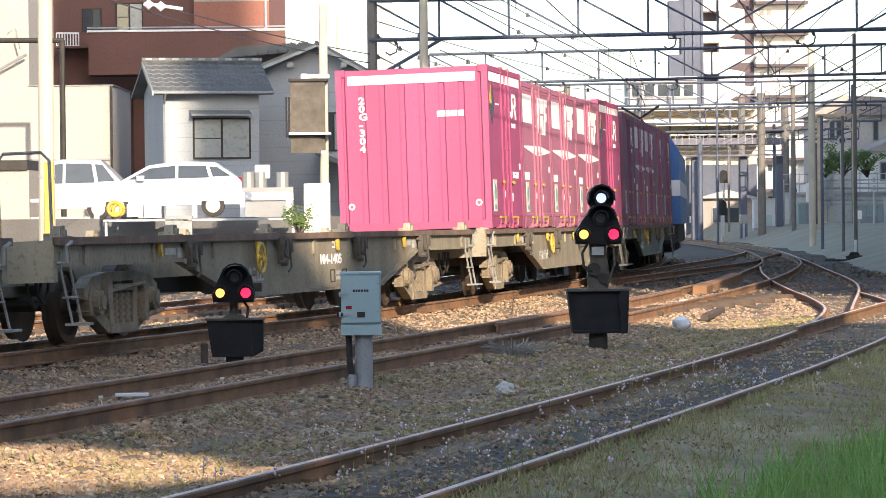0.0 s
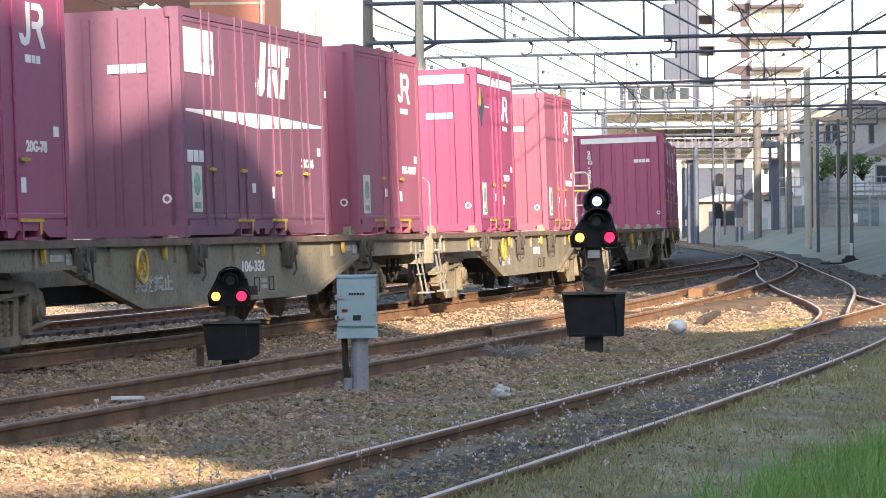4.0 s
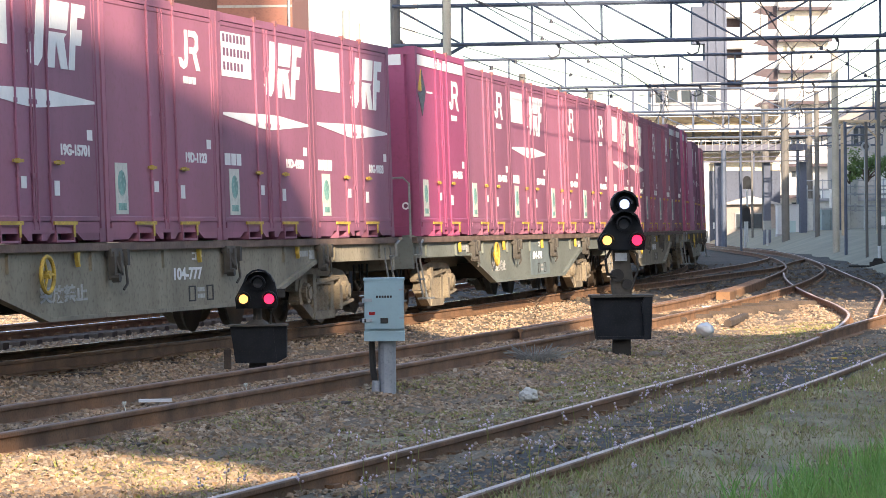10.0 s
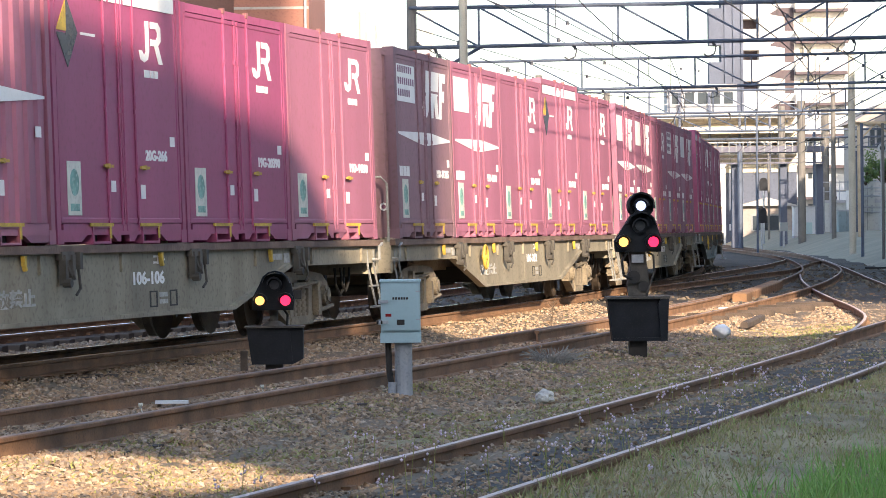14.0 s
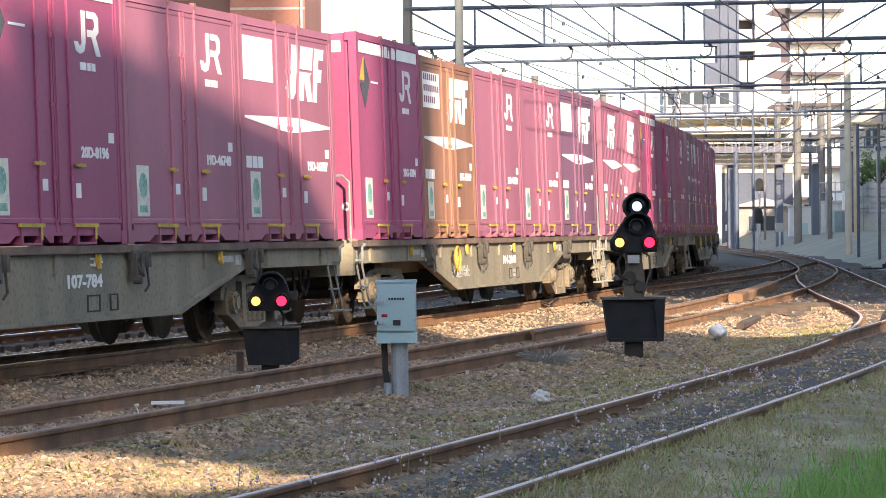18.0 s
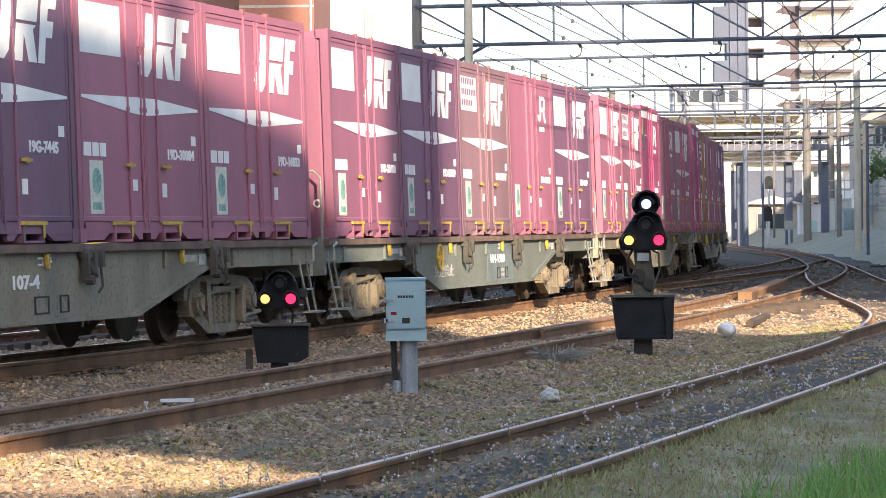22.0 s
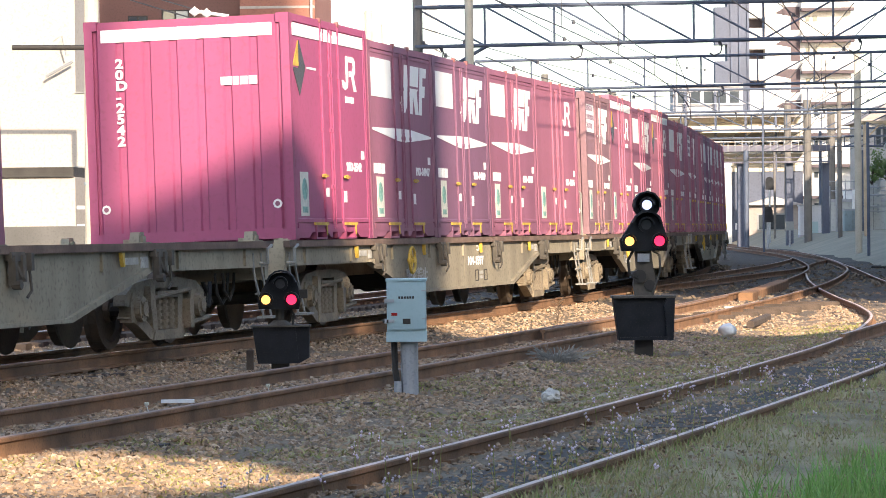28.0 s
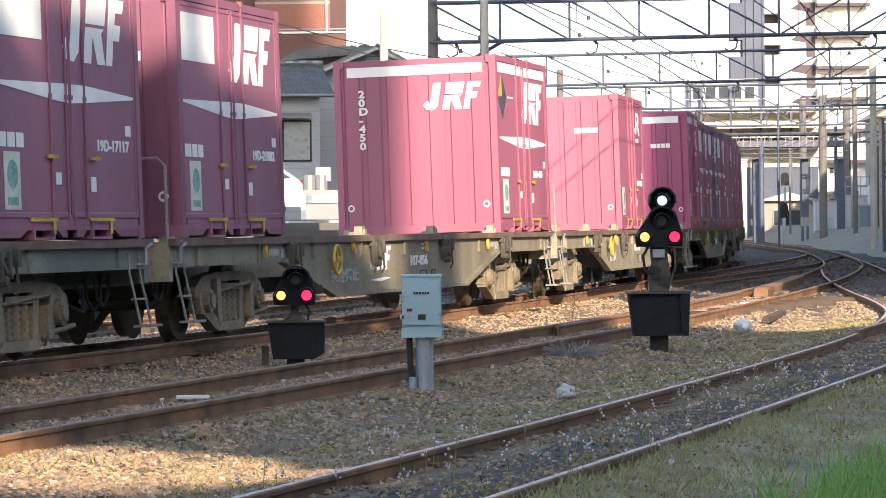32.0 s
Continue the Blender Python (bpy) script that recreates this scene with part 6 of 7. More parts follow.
for x, z in ((-5.75, 5.59), (-6.00, 5.63), (-3.60, 5.63)):
    d = 66 if x < -5.58 else 80
    o = scene_thing("wire_insulator", "white ball insulator on a feeder wire", "insulator", "wire insulators", (x, d, z))
    part("ball", Shape().tube((-.1, 0, 0), (0, 0, 0), .02, 10, .11).tube((0, 0, 0), (.1, 0, 0), .11, 10, .03), M["white"], o)
    part("rod", Shape().tube((.08, 0, 0), (.45, 0, -.06), .035, 6), M["white"], o)


# ---- things between the tracks ----
def dwarf_signal(at, upper, label):
    """A low two- or three-light ground signal on a tilted black shield."""
    root = thing("ground_signal", label, "railway signal", "ground signals", pose(*at, 0, 0, 16.0) @ Matrix.Scale(1.0 if upper else .9, 4))
    w = .25 if upper else .23
    zb = 1.14 if upper else .56
    # folded shield: a front plate between two swept side flanges
    if upper:
        part("shield", Shape().prism([(-.31, .62), (-.27, .15), (.25, .15), (.25, .62)], .0, .03, "y"), M["signal_black"], root, "black folded base shield")
        part("shield_side", Shape().prism([(-.31, .62), (-.27, .15), (-.285, .15), (-.345, .62)], -.05, .28, "y"), M["signal_black"], root)
        part("shield_side", Shape().prism([(.25, .62), (.215, .55), (.235, .40), (.25, .15), (.32, .15), (.34, .62)], -.06, .28, "y"), M["signal_black"], root)
        part("shield_lip", Shape().box(-.27, .30, -.05, .0, .15, .185), M["signal_black"], root)
        part("shield_rim", Shape().box(-.36, .35, -.07, .30, .618, .645), M["iron"], root)
        part("bracket", Shape().prism([(-.10, .645), (.11, .645), (.13, .80), (.10, 1.0), (.08, zb + .05), (-.10, zb + .05), (-.08, .95), (-.12, .78)], .0, .16, "y"), M["iron"], root, "dark cast mounting bracket")
        part("clamp", Shape().tube((-.05, -.05, .86), (-.05, .1, .86), .075, 12).tube((.06, -.04, .76), (.06, .1, .76), .06, 12), M["dark"], root)
        part("terminal_box", Shape().box(-.07, .06, -.06, .0, zb - .12, zb - .03), M["galv"], root, "small pale terminal box")
        part("cable", Shape().path([(-.12, -.03, zb), (-.18, -.06, zb - .10), (-.16, -.06, zb - .26), (-.06, -.05, zb - .30)], .016), M["dark"], root)
        part("cable", Shape().path([(.10, -.03, zb), (.17, -.05, zb - .04), (.18, -.05, zb - .22), (.10, -.03, .68)], .014), M["iron"], root)
    else:
        part("shield", Shape().prism([(-.31, .36), (-.25, -.06), (.22, -.06), (.18, .36)], -.02, .03, "y"), M["signal_black"], root, "black folded base shield")
        part("shield_side", Shape().prism([(.18, .36), (.22, -.06), (.33, .0), (.335, .36)], .0, .26, "y"), M["signal_black"], root)
        part("shield_rim", Shape().box(-.33, .35, -.06, .31, .355, .375), M["iron"], root)
        part("pedestal", Shape().tube((0, .08, .375), (0, .08, .43), .15, 14, .07).tube((0, .08, .43), (0, .08, zb + .03), .05, 12), M["iron"], root, "dark cast pedestal")
        part("cable", Shape().path([(.12, .05, zb), (.16, .03, .50), (.15, .03, .38)], .015), M["dark"], root)
        part("side_box", Shape().box(w - .02, w + .09, -.02, .06, zb + .12, zb + .22), M["dark"], root, "small black box")
        part("stake", Shape().box(-.37, -.29, -.2, -.14, -.12, .10), M["sleeper"], root, "short dark stake")
    part("foot", Shape().box(-.10, .10, .05, .2, -.12, .16), M["dark"], root)
    for x in (-.06, .06):
        part("anchor", Shape().tube((x, .1, -.12), (x, .1, .14), .03, 8), M["dark"], root)
    # rounded triangular face
    pts = [(-w, zb), (w, zb), (w + .015, zb + .12)] + [(.03 + .18 * math.cos(a), zb + .27 + .15 * math.sin(a)) for a in (0.2, .7, 1.2, 1.57, 1.9, 2.4, 2.9)] + [(-w - .015, zb + .12)]
    part("face", Shape().prism(pts, -.10, .06, "y"), M["signal_black"], root, "matt black signal face")
    part("hood", Shape().prism([(.03 + .17 * math.cos(a), zb + .29 + .16 * math.sin(a)) for a in (0.1, .6, 1.1, 1.57, 2.0, 2.5, 3.0)] + [(.03 + .15 * math.cos(a), zb + .29 + .14 * math.sin(a)) for a in (3.0, 2.5, 2.0, 1.57, 1.1, .6, .1)], -.26, -.10, "y"), M["signal_black"], root)

    def lens(x, z, r, mat, lb):
        part("lens_ring", Shape().tube((x, -.16, z), (x, -.10, z), r + .03, 16), M["signal_black"], root)
        part("lens", Shape().tube((x, -.175, z), (x, -.16, z), r, 18), M[mat], root, lb)
        part("lens_visor", Shape().prism([(x + (r + .035) * math.cos(a), z + (r + .035) * math.sin(a)) for a in (.0, .5, 1.05, 1.57, 2.1, 2.64, 3.14)] + [(x + (r + .02) * math.cos(a), z + (r + .02) * math.sin(a)) for a in (3.14, 2.64, 2.1, 1.57, 1.05, .5, 0)], -.30, -.16, "y"), M["signal_black"], root)
    lens(-w + .085, zb + .11, .052, "lamp_amber", "glowing amber lens")
    lens(w - .085, zb + .11, .058, "lamp_red", "glowing red lens")
    lens(.02, zb + .29, .055, "lens_off", "unlit grey lens")
    if upper:
        zt = zb + .51
        part("upper_face", Shape().prism([(.03 + .15 * math.cos(i * .3927), zt + .15 * math.sin(i * .3927)) for i in range(16)], -.10, .06, "y"), M["signal_black"], root)
        part("upper_hood", Shape().prism([(.03 + .155 * math.cos(a), zt + .155 * math.sin(a)) for a in (-.2, .4, 1.0, 1.57, 2.1, 2.7, 3.34)] + [(.03 + .135 * math.cos(a), zt + .135 * math.sin(a)) for a in (3.34, 2.7, 2.1, 1.57, 1.0, .4, -.2)], -.28, -.10, "y"), M["signal_black"], root)
        lens(.03, zt, .055, "lamp_white", "glowing white lens")
    return root


dwarf_signal((-7.55, 34.90, -0.248), True, "black three-light ground signal on a shield, lit")
dwarf_signal((-10.57, 31.21, -0.145), False, "small black ground signal, amber and red lit")


def track_box(at):
    root = thing("track_box", "pale blue steel equipment box on a post", "equipment box", "", pose(*at, 0, 0, 15.0))
    part("post", Shape().tube((.02, 0, -.25), (.02, 0, .46), .075, 14), M["galv"], root, "grey steel post")
    part("cable_duct", Shape().path([(-.11, -.02, .50), (-.10, -.03, .22), (-.07, -.05, .0), (-.09, -.07, -.12)], .028), M["dark"], root)
    part("duct_sleeve", Shape().tube((-.08, -.06, -.02), (-.075, -.05, .12), .035, 10).tube((-.11, -.08, -.14), (-.08, -.06, -.02), .02, 8), M["galv"], root)
    b = part("body", Shape().box(-.165, .165, -.11, .13, .455, .965), M["box_blue"], root)
    part("hood", Shape().box(-.172, .172, -.13, .14, .965, .985), M["box_blue"], root)
    part("door", Shape().prism([(-.16, .57), (-.15, .56), (.148, .56), (.158, .57), (.158, .945), (.148, .957), (-.15, .957), (-.16, .945)], -.135, -.112, "y"), M["box_blue"], root)
    part("skirt", Shape().box(-.170, .170, -.122, .135, .455, .535), M["box_blue"], root)
    for z in (.80, .63):
        part("latch", Shape().box(-.182, -.10, -.15, -.135, z - .012, z + .014).box(-.182, -.165, -.16, -.12, z - .02, z + .02), M["galv"], root)
    part("lock", Shape().tube((-.20, -.14, .63), (-.15, -.14, .63), .016, 8), M["dark"], root)
    for z in (.885, .65):
        part("hinge", Shape().box(.13, .165, -.143, -.135, z - .006, z + .006), M["galv"], root)
    part("hasp_slot", Shape().box(-.03, .035, -.140, -.135, .605, .65), M["dark"], root)
    for i in range(6):
        part("label_bar", Shape().box(-.065 + i * .023, -.048 + i * .023, -.139, -.135, .818, .838), M["dark"], root, "dark lettering bar")
    part("warning_label", Shape().box(-.125, -.075, -.139, -.135, .675, .70), M["lamp_off_red"], root, "small red label")


track_box((-7.67, 25.99, -0.228))


def rubble(at, size, mat, label, seed):
    rng = random.Random(seed)
    bm = bmesh.new()
    bmesh.ops.create_icosphere(bm, subdivisions=3, radius=1)
    for v in bm.verts:
        v.co *= 1 + .35 * noise.noise(v.co * 1.3 + Vector((seed, 0, 0))) + .30 * noise.noise(v.co * 3.4 + Vector((0, seed, 0)))
        v.co.x *= size[0]
        v.co.y *= size[1]
        v.co.z *= size[2]
    me = bpy.data.meshes.new("lump")
    bm.to_mesh(me)
    bm.free()
    me.materials.append(M[mat])
    me.polygons.foreach_set("use_smooth", [mat == "white"] * len(me.polygons))
    ob = tagged(new("stone_lump" if mat != "white" else "white_bag", me), label, "stone" if mat != "white" else "bag")
    ob.matrix_world = pose(*at, 0, 0, rng.uniform(0, 360))
    return ob


rubble((-7.74, 40.87, -0.192), (.15, .11, .085), "white", "crumpled white bag lying on the ballast", 3)
rubble((-6.41, 25.91, -0.228), (.11, .08, .06), "pale_stone", "pale broken stone on the ballast", 7)
rubble((-4.14, 24.40, -0.175), (.09, .05, .03), "pale_stone", "flat pale stone beside the siding rail", 11)
o = tagged(part("yellow_block", Shape().prism([(-.08, 0), (.08, 0), (.075, .07), (-.075, .07)], -.05, .05, "y"), M["yellow"], None, "", pose(*(-4.79, 32.55, -0.263), 0, 0, 15)), "small yellow marker block on the ground", "marker")
for p in ((-8.85, 23.63, -0.153), (-9.87, 52.50, -0.218)):
    tagged(part("metal_plate", Shape().box(-.13, .13, -.05, .05, -.01, .012), M["white"], None, "", pose(*p, 0, 0, 20)), "small white plate lying between the rails", "plate")


# timber crossing pieces and rodding by the points
def timber(x, y, ln, wd, ht, turn, mat="sleeper", label="weathered brown crossing timber beside the rail"):
    tagged(part("crossing_timber", Shape().prism([(-wd / 2, 0), (wd / 2, 0), (wd / 2, ht - .02), (wd / 2 - .02, ht), (-wd / 2 + .02, ht), (-wd / 2, ht - .02)], -ln / 2, ln / 2, "y"), M[mat], None, "", pose(x, y, level(y) - .17, 0, 0, turn)), label, "timber", "crossing timbers")


_a, _b = Vector((-10.78, 58.69, -0.251)), Vector((-12.26, 71.36, -0.280))
timber((_a.x + _b.x) / 2, (_a.y + _b.y) / 2, (_b - _a).length, .26, .20, math.degrees(math.atan2(_a.x - _b.x, _b.y - _a.y)), "rust_board")
rail("check_rail", [(x, y, h) for x, y, h in line_points(loop_line, 38, 57, 1.0)], -.43, M["rail_dull"], "short check rail inside the loop track")
timber(-8.25, 46.0, 3.5, .10, .09, 6)
for i in range(7):
    timber(-9.3 + .05 * i, 45 + 1.7 * i, .18, 1.0, .10, 4 + i, "sleeper", "short dark sleeper end by the points")


def point_lever():
    root = thing("point_machine", "dark point machine with a white marker post", "point machine", "", pose(*(-14.77, 109.64, -0.446), 0, 0, 10))
    part("case", Shape().box(-.28, .28, -.3, .3, -.05, .18).prism([(-.2, .18), (.2, .18), (.12, .3), (-.12, .3)], -.2, .2, "y"), M["dark"], root)
    part("rod", Shape().box(-1.0, 1.0, -.05, .05, 0, .06), M["dark"], root)
    part("marker", Shape().tube((.05, 0, .3), (.05, 0, .72), .055, 10), M["white"], root, "white marker post")


point_lever()


# ---- sleepers ----
def sleepers(pts, label, n_max=300):
    me = Shape().prism([(-.11, -.14), (.11, -.14), (.11, -.015), (.095, 0), (-.095, 0), (-.11, -.015)], -1.0, 1.0, "x").mesh("sleeper", [M["sleeper"]])
    fast = Shape().box(-.63, -.50, -.07, .07, 0, .03).box(.50, .63, -.07, .07, 0, .03).mesh("tie_plate", [M["rust_rail"]])
    root = tagged(new("sleeper_row"), label, "sleepers", "", "structure")
    for x, y, h in pts:
        o = part("sleeper", me, None, root, "", pose(x, y, level(y) - .157, 0, 0, math.degrees(h)))
        part("tie_plate", fast, None, o)


def along(fn, y0, y1, step=.62):
    return line_points(fn, y0, y1, step)


sleepers([main_line(14 + .62 * i) for i in range(130)], "dark timber sleepers of the main track")
sleepers([main_line(24 + .62 * i, -4.1) for i in range(60)], "dark timber sleepers of the far track")
sleepers(along(loop_line, 14, 90), "dark timber sleepers of the loop track")
sleepers(along(side_line, 10, 80), "dark timber sleepers of the siding")


# ---- loose ballast ----
def ballast():
    rng = random.Random(5)
    cube = [Vector((i, j, k)) for k in (-1, 1) for j in (-1, 1) for i in (-1, 1)]
    tri = [(0, 2, 3, 1), (4, 5, 7, 6), (0, 1, 5, 4), (2, 6, 7, 3), (0, 4, 6, 2), (1, 3, 7, 5)]
    protos = []
    for k in range(26):
        sq = Vector((rng.uniform(.65, 1.15), rng.uniform(.5, .9), rng.uniform(.4, .75)))
        protos.append([Vector((p.x * sq.x + rng.gauss(0, .2), p.y * sq.y + rng.gauss(0, .2), p.z * sq.z + rng.gauss(0, .16))) * (.62 if p.z > 0 else .9) for p in cube])
    vs, fs = [], []

    def put(x, y, z, r):
        pr = rng.choice(protos)
        a = rng.uniform(0, 6.283)
        c, s, t = math.cos(a), math.sin(a), rng.uniform(-.7, .7)
        o = len(vs)
        for p in pr:
            vs.append((x + r * (p.x * c - p.y * s), y + r * (p.x * s + p.y * c), z + r * (p.z + p.x * t)))
        fs.extend([tuple(i + o for i in q) for q in tri])
    tan_l, tan_r = math.tan(radians(24.5)), math.tan(radians(7.0))
    for y0, y1, n, r0, r1 in ((13.2, 18, 19000, .011, .029), (18, 26, 29000, .012, .031), (26, 40, 34000, .014, .035), (40, 58, 31000, .015, .032)):
        for i in range(n):
            y = rng.uniform(y0, y1)
            x = rng.uniform(-y * tan_l, -y * tan_r)
            o = x - side_line(y)
            keep = .22 if o > .5 else .30 if abs(o) < .5 else .5 if -7.0 < x < -5.6 and y > 19 else 1.0
            if rng.random() < keep:
                put(x, y, ground_z(x, y) + .004, rng.uniform(r0, r1) * (.45 if o > .5 else .7 if o > -.5 else 1.0))
    s = Shape()
    s.v, s.f, s.mi = vs, fs, [0] * len(fs)
    tagged(part("ballast_stones", s, M["stone"]), "loose brown and grey ballast stones", "ballast", "", "stuff")
    vs.clear()
    fs.clear()
    for i in range(9000):
        y = rng.uniform(58, 125)
        x = rng.uniform(-y * tan_l, -y * tan_r)
        put(x, y, ground_z(x, y) + .004, rng.uniform(.03, .07))
    s = Shape()
    s.v, s.f, s.mi = list(vs), list(fs), [0] * len(fs)
    tagged(part("ballast_stones", s, M["dark_stone"]), "oil-stained dark ballast stones of the yard", "ballast", "", "stuff")


ballast()


# ---- grass and weeds ----
def blades(name, label, spots, mat, h0, h1, w, seed, lean=.35):
    rng = random.Random(seed)
    s = Shape()
    for x, y in spots:
        h, a = rng.uniform(h0, h1), rng.uniform(0, 6.283)
        dx, dy = math.cos(a) * w, math.sin(a) * w
        lx, ly = rng.gauss(0, lean) * h, rng.gauss(0, lean) * h
        z = ground_z(x, y) - .01
        s.add([(x - dx, y - dy, z), (x + dx, y + dy, z), (x + dx * .7 + lx * .4, y + dy * .7 + ly * .4, z + h * .55), (x - dx * .7 + lx * .4, y - dy * .7 + ly * .4, z + h * .55), (x + lx, y + ly, z + h)], [(0, 1, 2, 3), (3, 2, 4)])
    tagged(part(name, s, M[mat]), label, "grass", "", "stuff")


def scatter(n, seed, test):
    rng = random.Random(seed)
    out = []
    while len(out) < n:
        y = rng.uniform(12.5, 34)
        x = rng.uniform(-y * .20 - 1.0, -y * .115 + .6)
        if rng.random() < test(x, y):
            out.append((x, y))
    return out


def wide(n, seed, x0, x1, y0, y1, test):
    rng = random.Random(seed)
    out = []
    for i in range(n):
        x, y = rng.uniform(x0, x1), rng.uniform(y0, y1)
        if rng.random() < test(x, y):
            out.append((x, y))
    return out


def patch(x, y, k, lo):
    return 1.0 if noise.noise((x * k, y * k, 5)) > lo else .08


def lush(x, y):
    return min(1, max(0, (x + 2.78 - .035 * (y - 17) + .5 * noise.noise((x * 1.3, y * .7, 1))) * 2.2))


def tufts(n, seed, x0, x1, y0, y1, test, per, spread):
    """Blade spots gathered in clumps."""
    rng = random.Random(seed)
    return [(x + rng.gauss(0, spread), y + rng.gauss(0, spread)) for x, y in wide(n, seed, x0, x1, y0, y1, test) for i in range(per)]


blades("grass", "bright green grass tufts beside the siding", tufts(3600, 1, -3.9, .4, 12.5, 27, lambda x, y: lush(x, y) * patch(x, y, 1.1, -.3), 12, .05), "grass", .07, .24, .0045, 2, .3)
blades("grass", "short green grass beside the siding", wide(30000, 23, -3.9, .4, 12.5, 30, lambda x, y: min(1, lush(x, y) + .05)), "grass", .02, .09, .004, 24, .5)
blades("verge_grass", "thin yellow-green grass along the siding rail", wide(44000, 13, -4.6, -1.6, 13, 44, lambda x, y: .85 * patch(x, y, 1.3, -.15) * (x > side_line(y) + .62)), "verge", .02, .09, .004, 14, .45)
blades("dry_grass", "dry pale grass along the siding rail", wide(62000, 3, -4.6, -1.2, 12.5, 44, lambda x, y: .85 * patch(x, y, .9, -.3) * (x > side_line(y) + .6)), "dry", .010, .055, .004, 4, .9)
blades("low_weeds", "low green weeds between the tracks", wide(52000, 5, -8.0, -5.2, 14, 46, lambda x, y: patch(x, y, .8, -.05) * .9 * (x < side_line(y) - .6)), "weed", .015, .045, .008, 6, 1.1)
blades("low_weeds", "low green weeds between the siding rails", wide(11000, 7, -5.0, -3.9, 13, 40, lambda x, y: patch(x, y, 1.1, .1) * .7), "weed", .012, .04, .006, 8, .9)
blades("low_weeds", "low weeds along the loop track", wide(14000, 17, -12.5, -8.8, 24, 58, lambda x, y: patch(x, y, .7, .18) * .7), "weed", .010, .035, .008, 18, 1.1)


def flowers():
    rng = random.Random(9)
    st, pe = Shape(), Shape()
    for i in range(300):
        y = rng.uniform(15, 27)
        x = rng.choice((-5.25, -5.0, -4.7, -4.3, -3.8)) + rng.gauss(0, .22)
        if noise.noise((x * 1.1, y * .6, 8)) < -.05:
            continue
        z = ground_z(x, y)
        h = rng.uniform(.10, .26)
        tx, ty = x + rng.gauss(0, .03), y + rng.gauss(0, .03)
        st.tube((x, y, z - .01), (tx, ty, z + h), .0025, 4, .002)
        for j in range(rng.randint(2, 5)):
            fx, fy, fz = tx + rng.gauss(0, .012), ty + rng.gauss(0, .012), z + h - rng.uniform(0, .05)
            r = rng.uniform(.006, .011)
            pe.add([(fx - r, fy, fz), (fx, fy - r, fz + r * .3), (fx + r, fy, fz), (fx, fy + r, fz + r * .3), (fx, fy, fz - r), (fx, fy, fz + r)], [(0, 1, 5), (1, 2, 5), (2, 3, 5), (3, 0, 5), (1, 0, 4), (2, 1, 4), (3, 2, 4), (0, 3, 4)])
    tagged(part("flower_stems", st, M["weed"]), "thin stems of small wild flowers", "weeds", "", "stuff")
    tagged(part("flower_heads", pe, M["flower"]), "tiny pale lilac wild flowers along the siding", "wild flowers", "", "stuff")


flowers()


def dead_stalk(at, h, seed):
    rng = random.Random(seed)
    s = Shape()
    s.tube((0, 0, -.05), (.05, 0, h), .012, 5, .006)
    for i in range(26):
        z = rng.uniform(.2, 1) * h
        s.tube((.05 * z / h, 0, z), (.05 * z / h + rng.gauss(0, .06), rng.gauss(0, .06), z + rng.uniform(.02, .08)), .006, 4, .002)
    return tagged(part("dead_stalk", s, M["stalk"], None, "", pose(*at)), "dry dark dead weed stalk beside the rail", "weed", "dead stalks", "stuff")


def tall_flower(at, h):
    s = Shape().path([(0, 0, -.03), (.01, 0, h * .5), (-.01, 0, h)], .004, 4)
    for i in range(9):
        a = i * 2.4
        s.tube((-.01, 0, h - .01), (-.01 + .014 * math.cos(a), .014 * math.sin(a), h + .006 + .002 * i), .005, 5, .007)
    return tagged(part("tall_flower", s, M["cream"], None, "", pose(*at)), "single pale wild flower on a thin stem", "wild flower", "tall flowers", "stuff")


for i, p in enumerate(((-10.80, 44.07, -0.299), (-8.55, 22.20, -0.250), (-8.56, 24.99, -0.256))):
    if i == 0:
        dead_stalk(p, .42, i)
    else:
        tall_flower(p, .15)
bush = Shape()
_r = random.Random(21)
for i in range(150):
    a, q = _r.uniform(0, 6.283), _r.uniform(.05, .34)
    x, y = math.cos(a) * _r.uniform(.0, .16), math.sin(a) * _r.uniform(.0, .16)
    bush.path([(x, y, -.03), (x + math.cos(a) * q * .3, y + math.sin(a) * q * .3, _r.uniform(.04, .12)), (x + math.cos(a) * q, y + math.sin(a) * q, _r.uniform(.02, .20))], .0035, 4)
tagged(part("dry_bush", bush, M["grey_twig"], None, "", pose(*(-7.96, 32.48, -0.253))), "grey dry bush on the ballast", "bush")


# ---- unseen blocks added behind the camera to shade the yard ----
def across(u, v, z):
    """Plan axes along and across the sunlight."""
    ca, sa = math.cos(SUN_A), math.sin(SUN_A)
    return (u * ca - v * sa, u * sa + v * ca, z)


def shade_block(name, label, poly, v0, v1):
    """An unseen shade caster whose outline across the sunlight is poly, in (across, height)."""
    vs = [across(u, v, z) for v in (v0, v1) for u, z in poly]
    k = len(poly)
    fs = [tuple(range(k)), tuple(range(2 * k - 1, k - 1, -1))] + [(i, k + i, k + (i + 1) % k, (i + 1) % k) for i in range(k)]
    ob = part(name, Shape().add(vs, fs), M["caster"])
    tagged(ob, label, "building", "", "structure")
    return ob


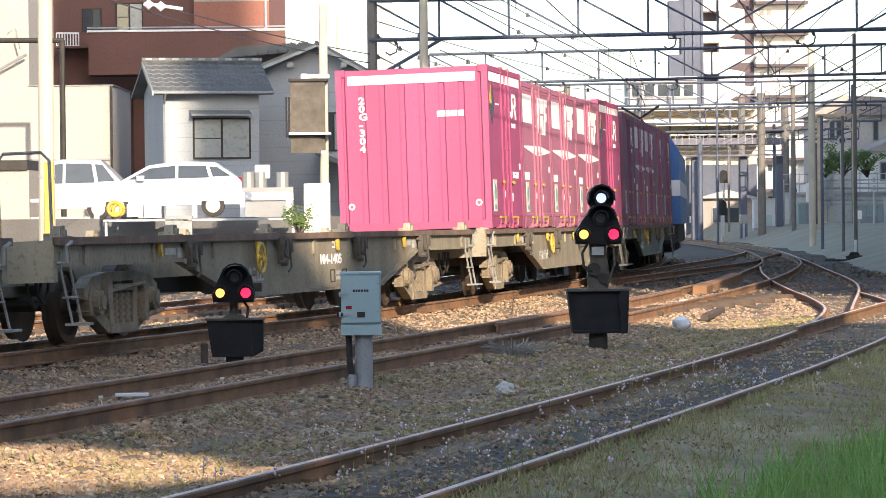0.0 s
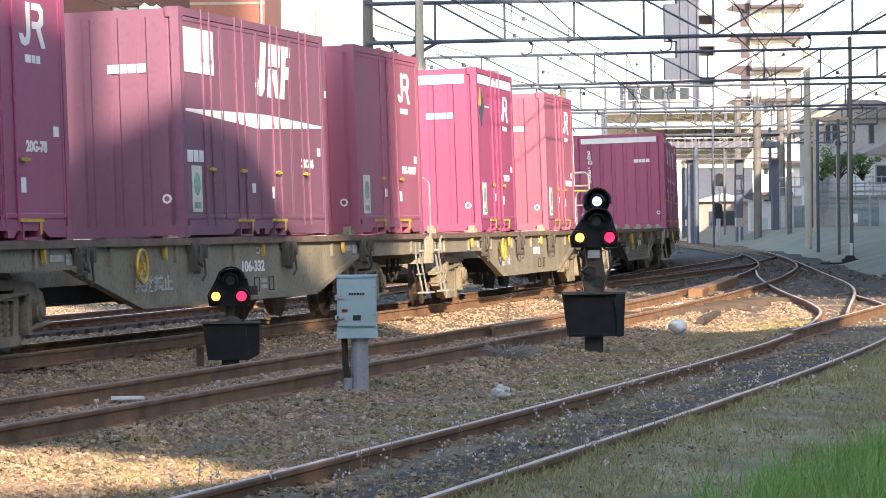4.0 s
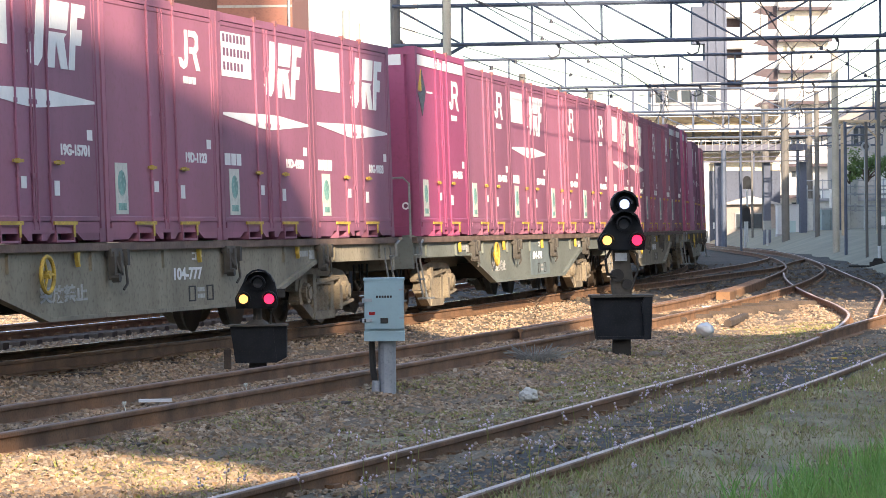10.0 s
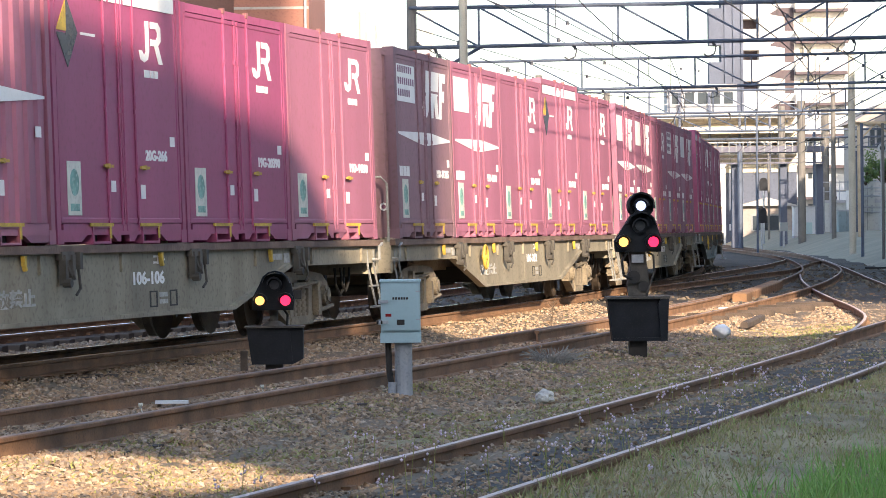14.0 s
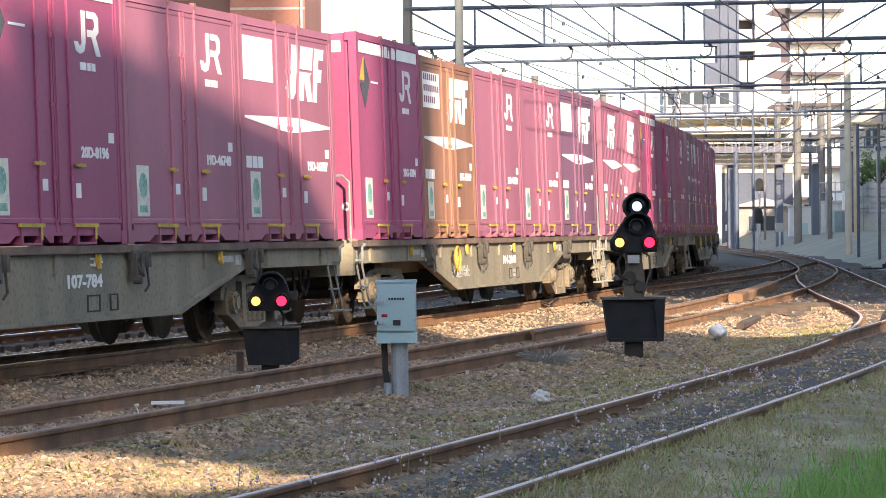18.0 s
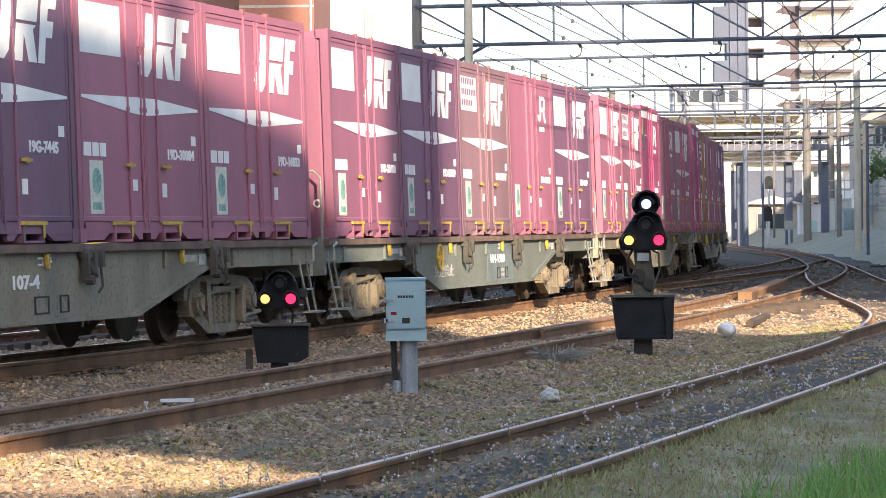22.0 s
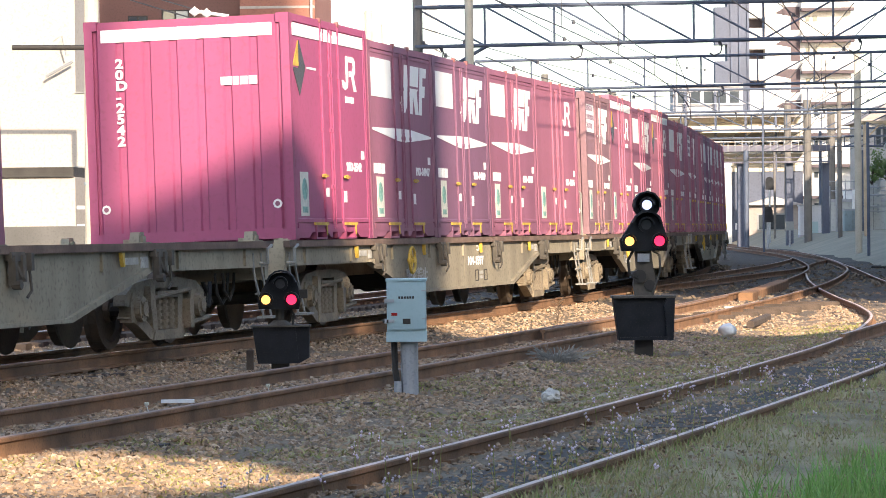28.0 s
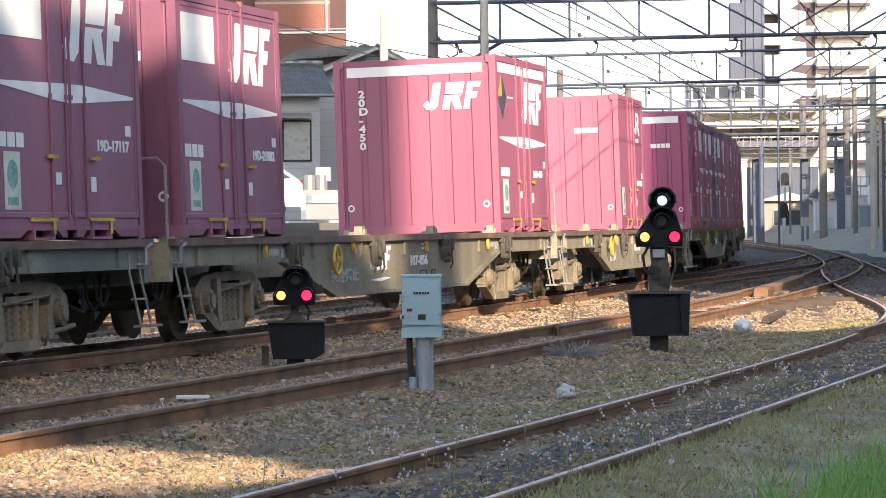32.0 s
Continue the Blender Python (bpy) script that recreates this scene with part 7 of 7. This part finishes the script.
V0 = 14.0
UP = SUN_T * V0
shade_block("shade_caster_behind", "unseen grey flat-roofed building behind the camera, shading the yard", [(4.4, -1), (22.0, -1), (22.0, 13.6 + UP), (17.4, 14.5 + UP), (14.0, 15.2 + UP), (10.4, 15.3 + UP), (9.6, 15.4 + UP), (9.2, 15.75 + UP), (8.7, 15.95 + UP), (7.8, 15.6 + UP), (6.6, 15.2 + UP), (5.6, 14.8 + UP), (4.4, 14.2 + UP)], -V0, -V0 - 2)
shade_block("shade_caster_behind", "unseen grey block behind the camera, added for a narrow shadow band", [(10.85, 14 + UP), (12.45, 14 + UP), (12.45, 23 + UP), (10.85, 23 + UP)], -V0 - .1, -V0 - 1.6)
shade_block("shade_caster_behind", "unseen low grey block behind the camera, added for shade", [(-30, -1), (4.38, -1), (4.38, 6.35 + UP), (-30, 6.6 + UP)], -V0, -V0 - 2)
shade_block("shade_caster_behind", "unseen floating grey block behind the camera, added for shade", [(-9, 8.2 + UP), (4.38, 8.0 + UP), (4.38, 13.5 + UP), (3.6, 14.2 + UP), (3.2, 19 + UP), (-9, 19 + UP)], -V0 - .01, -V0 - 1.9)
shade_block("shade_caster_behind", "unseen tall grey block behind the camera, added for shade", [(23.9, -1), (52, -1), (52, 55 + UP), (44, 55 + UP), (37, 44 + UP), (30, 38 + UP), (23.9, 34 + UP)], -V0, -V0 - 2)


shade_block("shade_caster_behind", "unseen raised grey block behind the camera, added to shade the houses", [(20.5, 35.2 + UP), (24.5, 34.2 + UP), (27.6, 36 + UP), (27.6, 57 + UP), (20.5, 57 + UP)], -V0 - .02, -V0 - 1.95)
shade_block("shade_pole_behind", "unseen bar behind the camera, added for a thin shadow stripe", [(6.42, 14 + UP), (6.72, 14 + UP), (6.72, 21 + UP), (6.42, 21 + UP)], -V0 - .3, -V0 - .6)
shade_block("shade_pole_behind", "unseen tall pole behind the camera, added for its shadow", [(22.45, -1), (22.8, -1), (22.8, 33 + UP), (22.45, 33 + UP)], -V0, -V0 - .35)
# unseen blocks outside the view, added to shade the yard's far end
lineside = part("lineside_building", Shape().prism([(-.121 * 62 + 2.2, 62), (-.121 * 62 + 11, 62), (-.121 * 190 + 11, 190), (-.121 * 190 + 2.2, 190)], -1.5, 13.5, "z"), M["caster"])
tagged(lineside, "long unseen grey block beside the yard, added for shade", "building", "", "structure")


lineside = part("lineside_building", Shape().prism([(-.121 * 190.1 + 2.2, 190.1), (-.121 * 190.1 + 11, 190.1), (-.121 * 310 + 11, 310), (-.121 * 310 + 2.2, 310)], -1.5, 17.0, "z"), M["caster"])
tagged(lineside, "taller unseen grey block beside the yard, added for shade", "building", "", "structure")
# unseen block that holds low sky light off the train's near side
yard_side = part("yard_side_building", Shape().prism([(6.5, 2), (18, 2), (18, 60), (6.5, 60)], -1.5, 6.2, "z"), M["caster"])
tagged(yard_side, "low unseen grey block along the yard, added to cut sky light", "building", "", "structure")


def motions():
    for ob, centre, local in RIDERS:
        walk(ob, [(t, riding(centre, t) @ local) for t in range(33)])


motions()
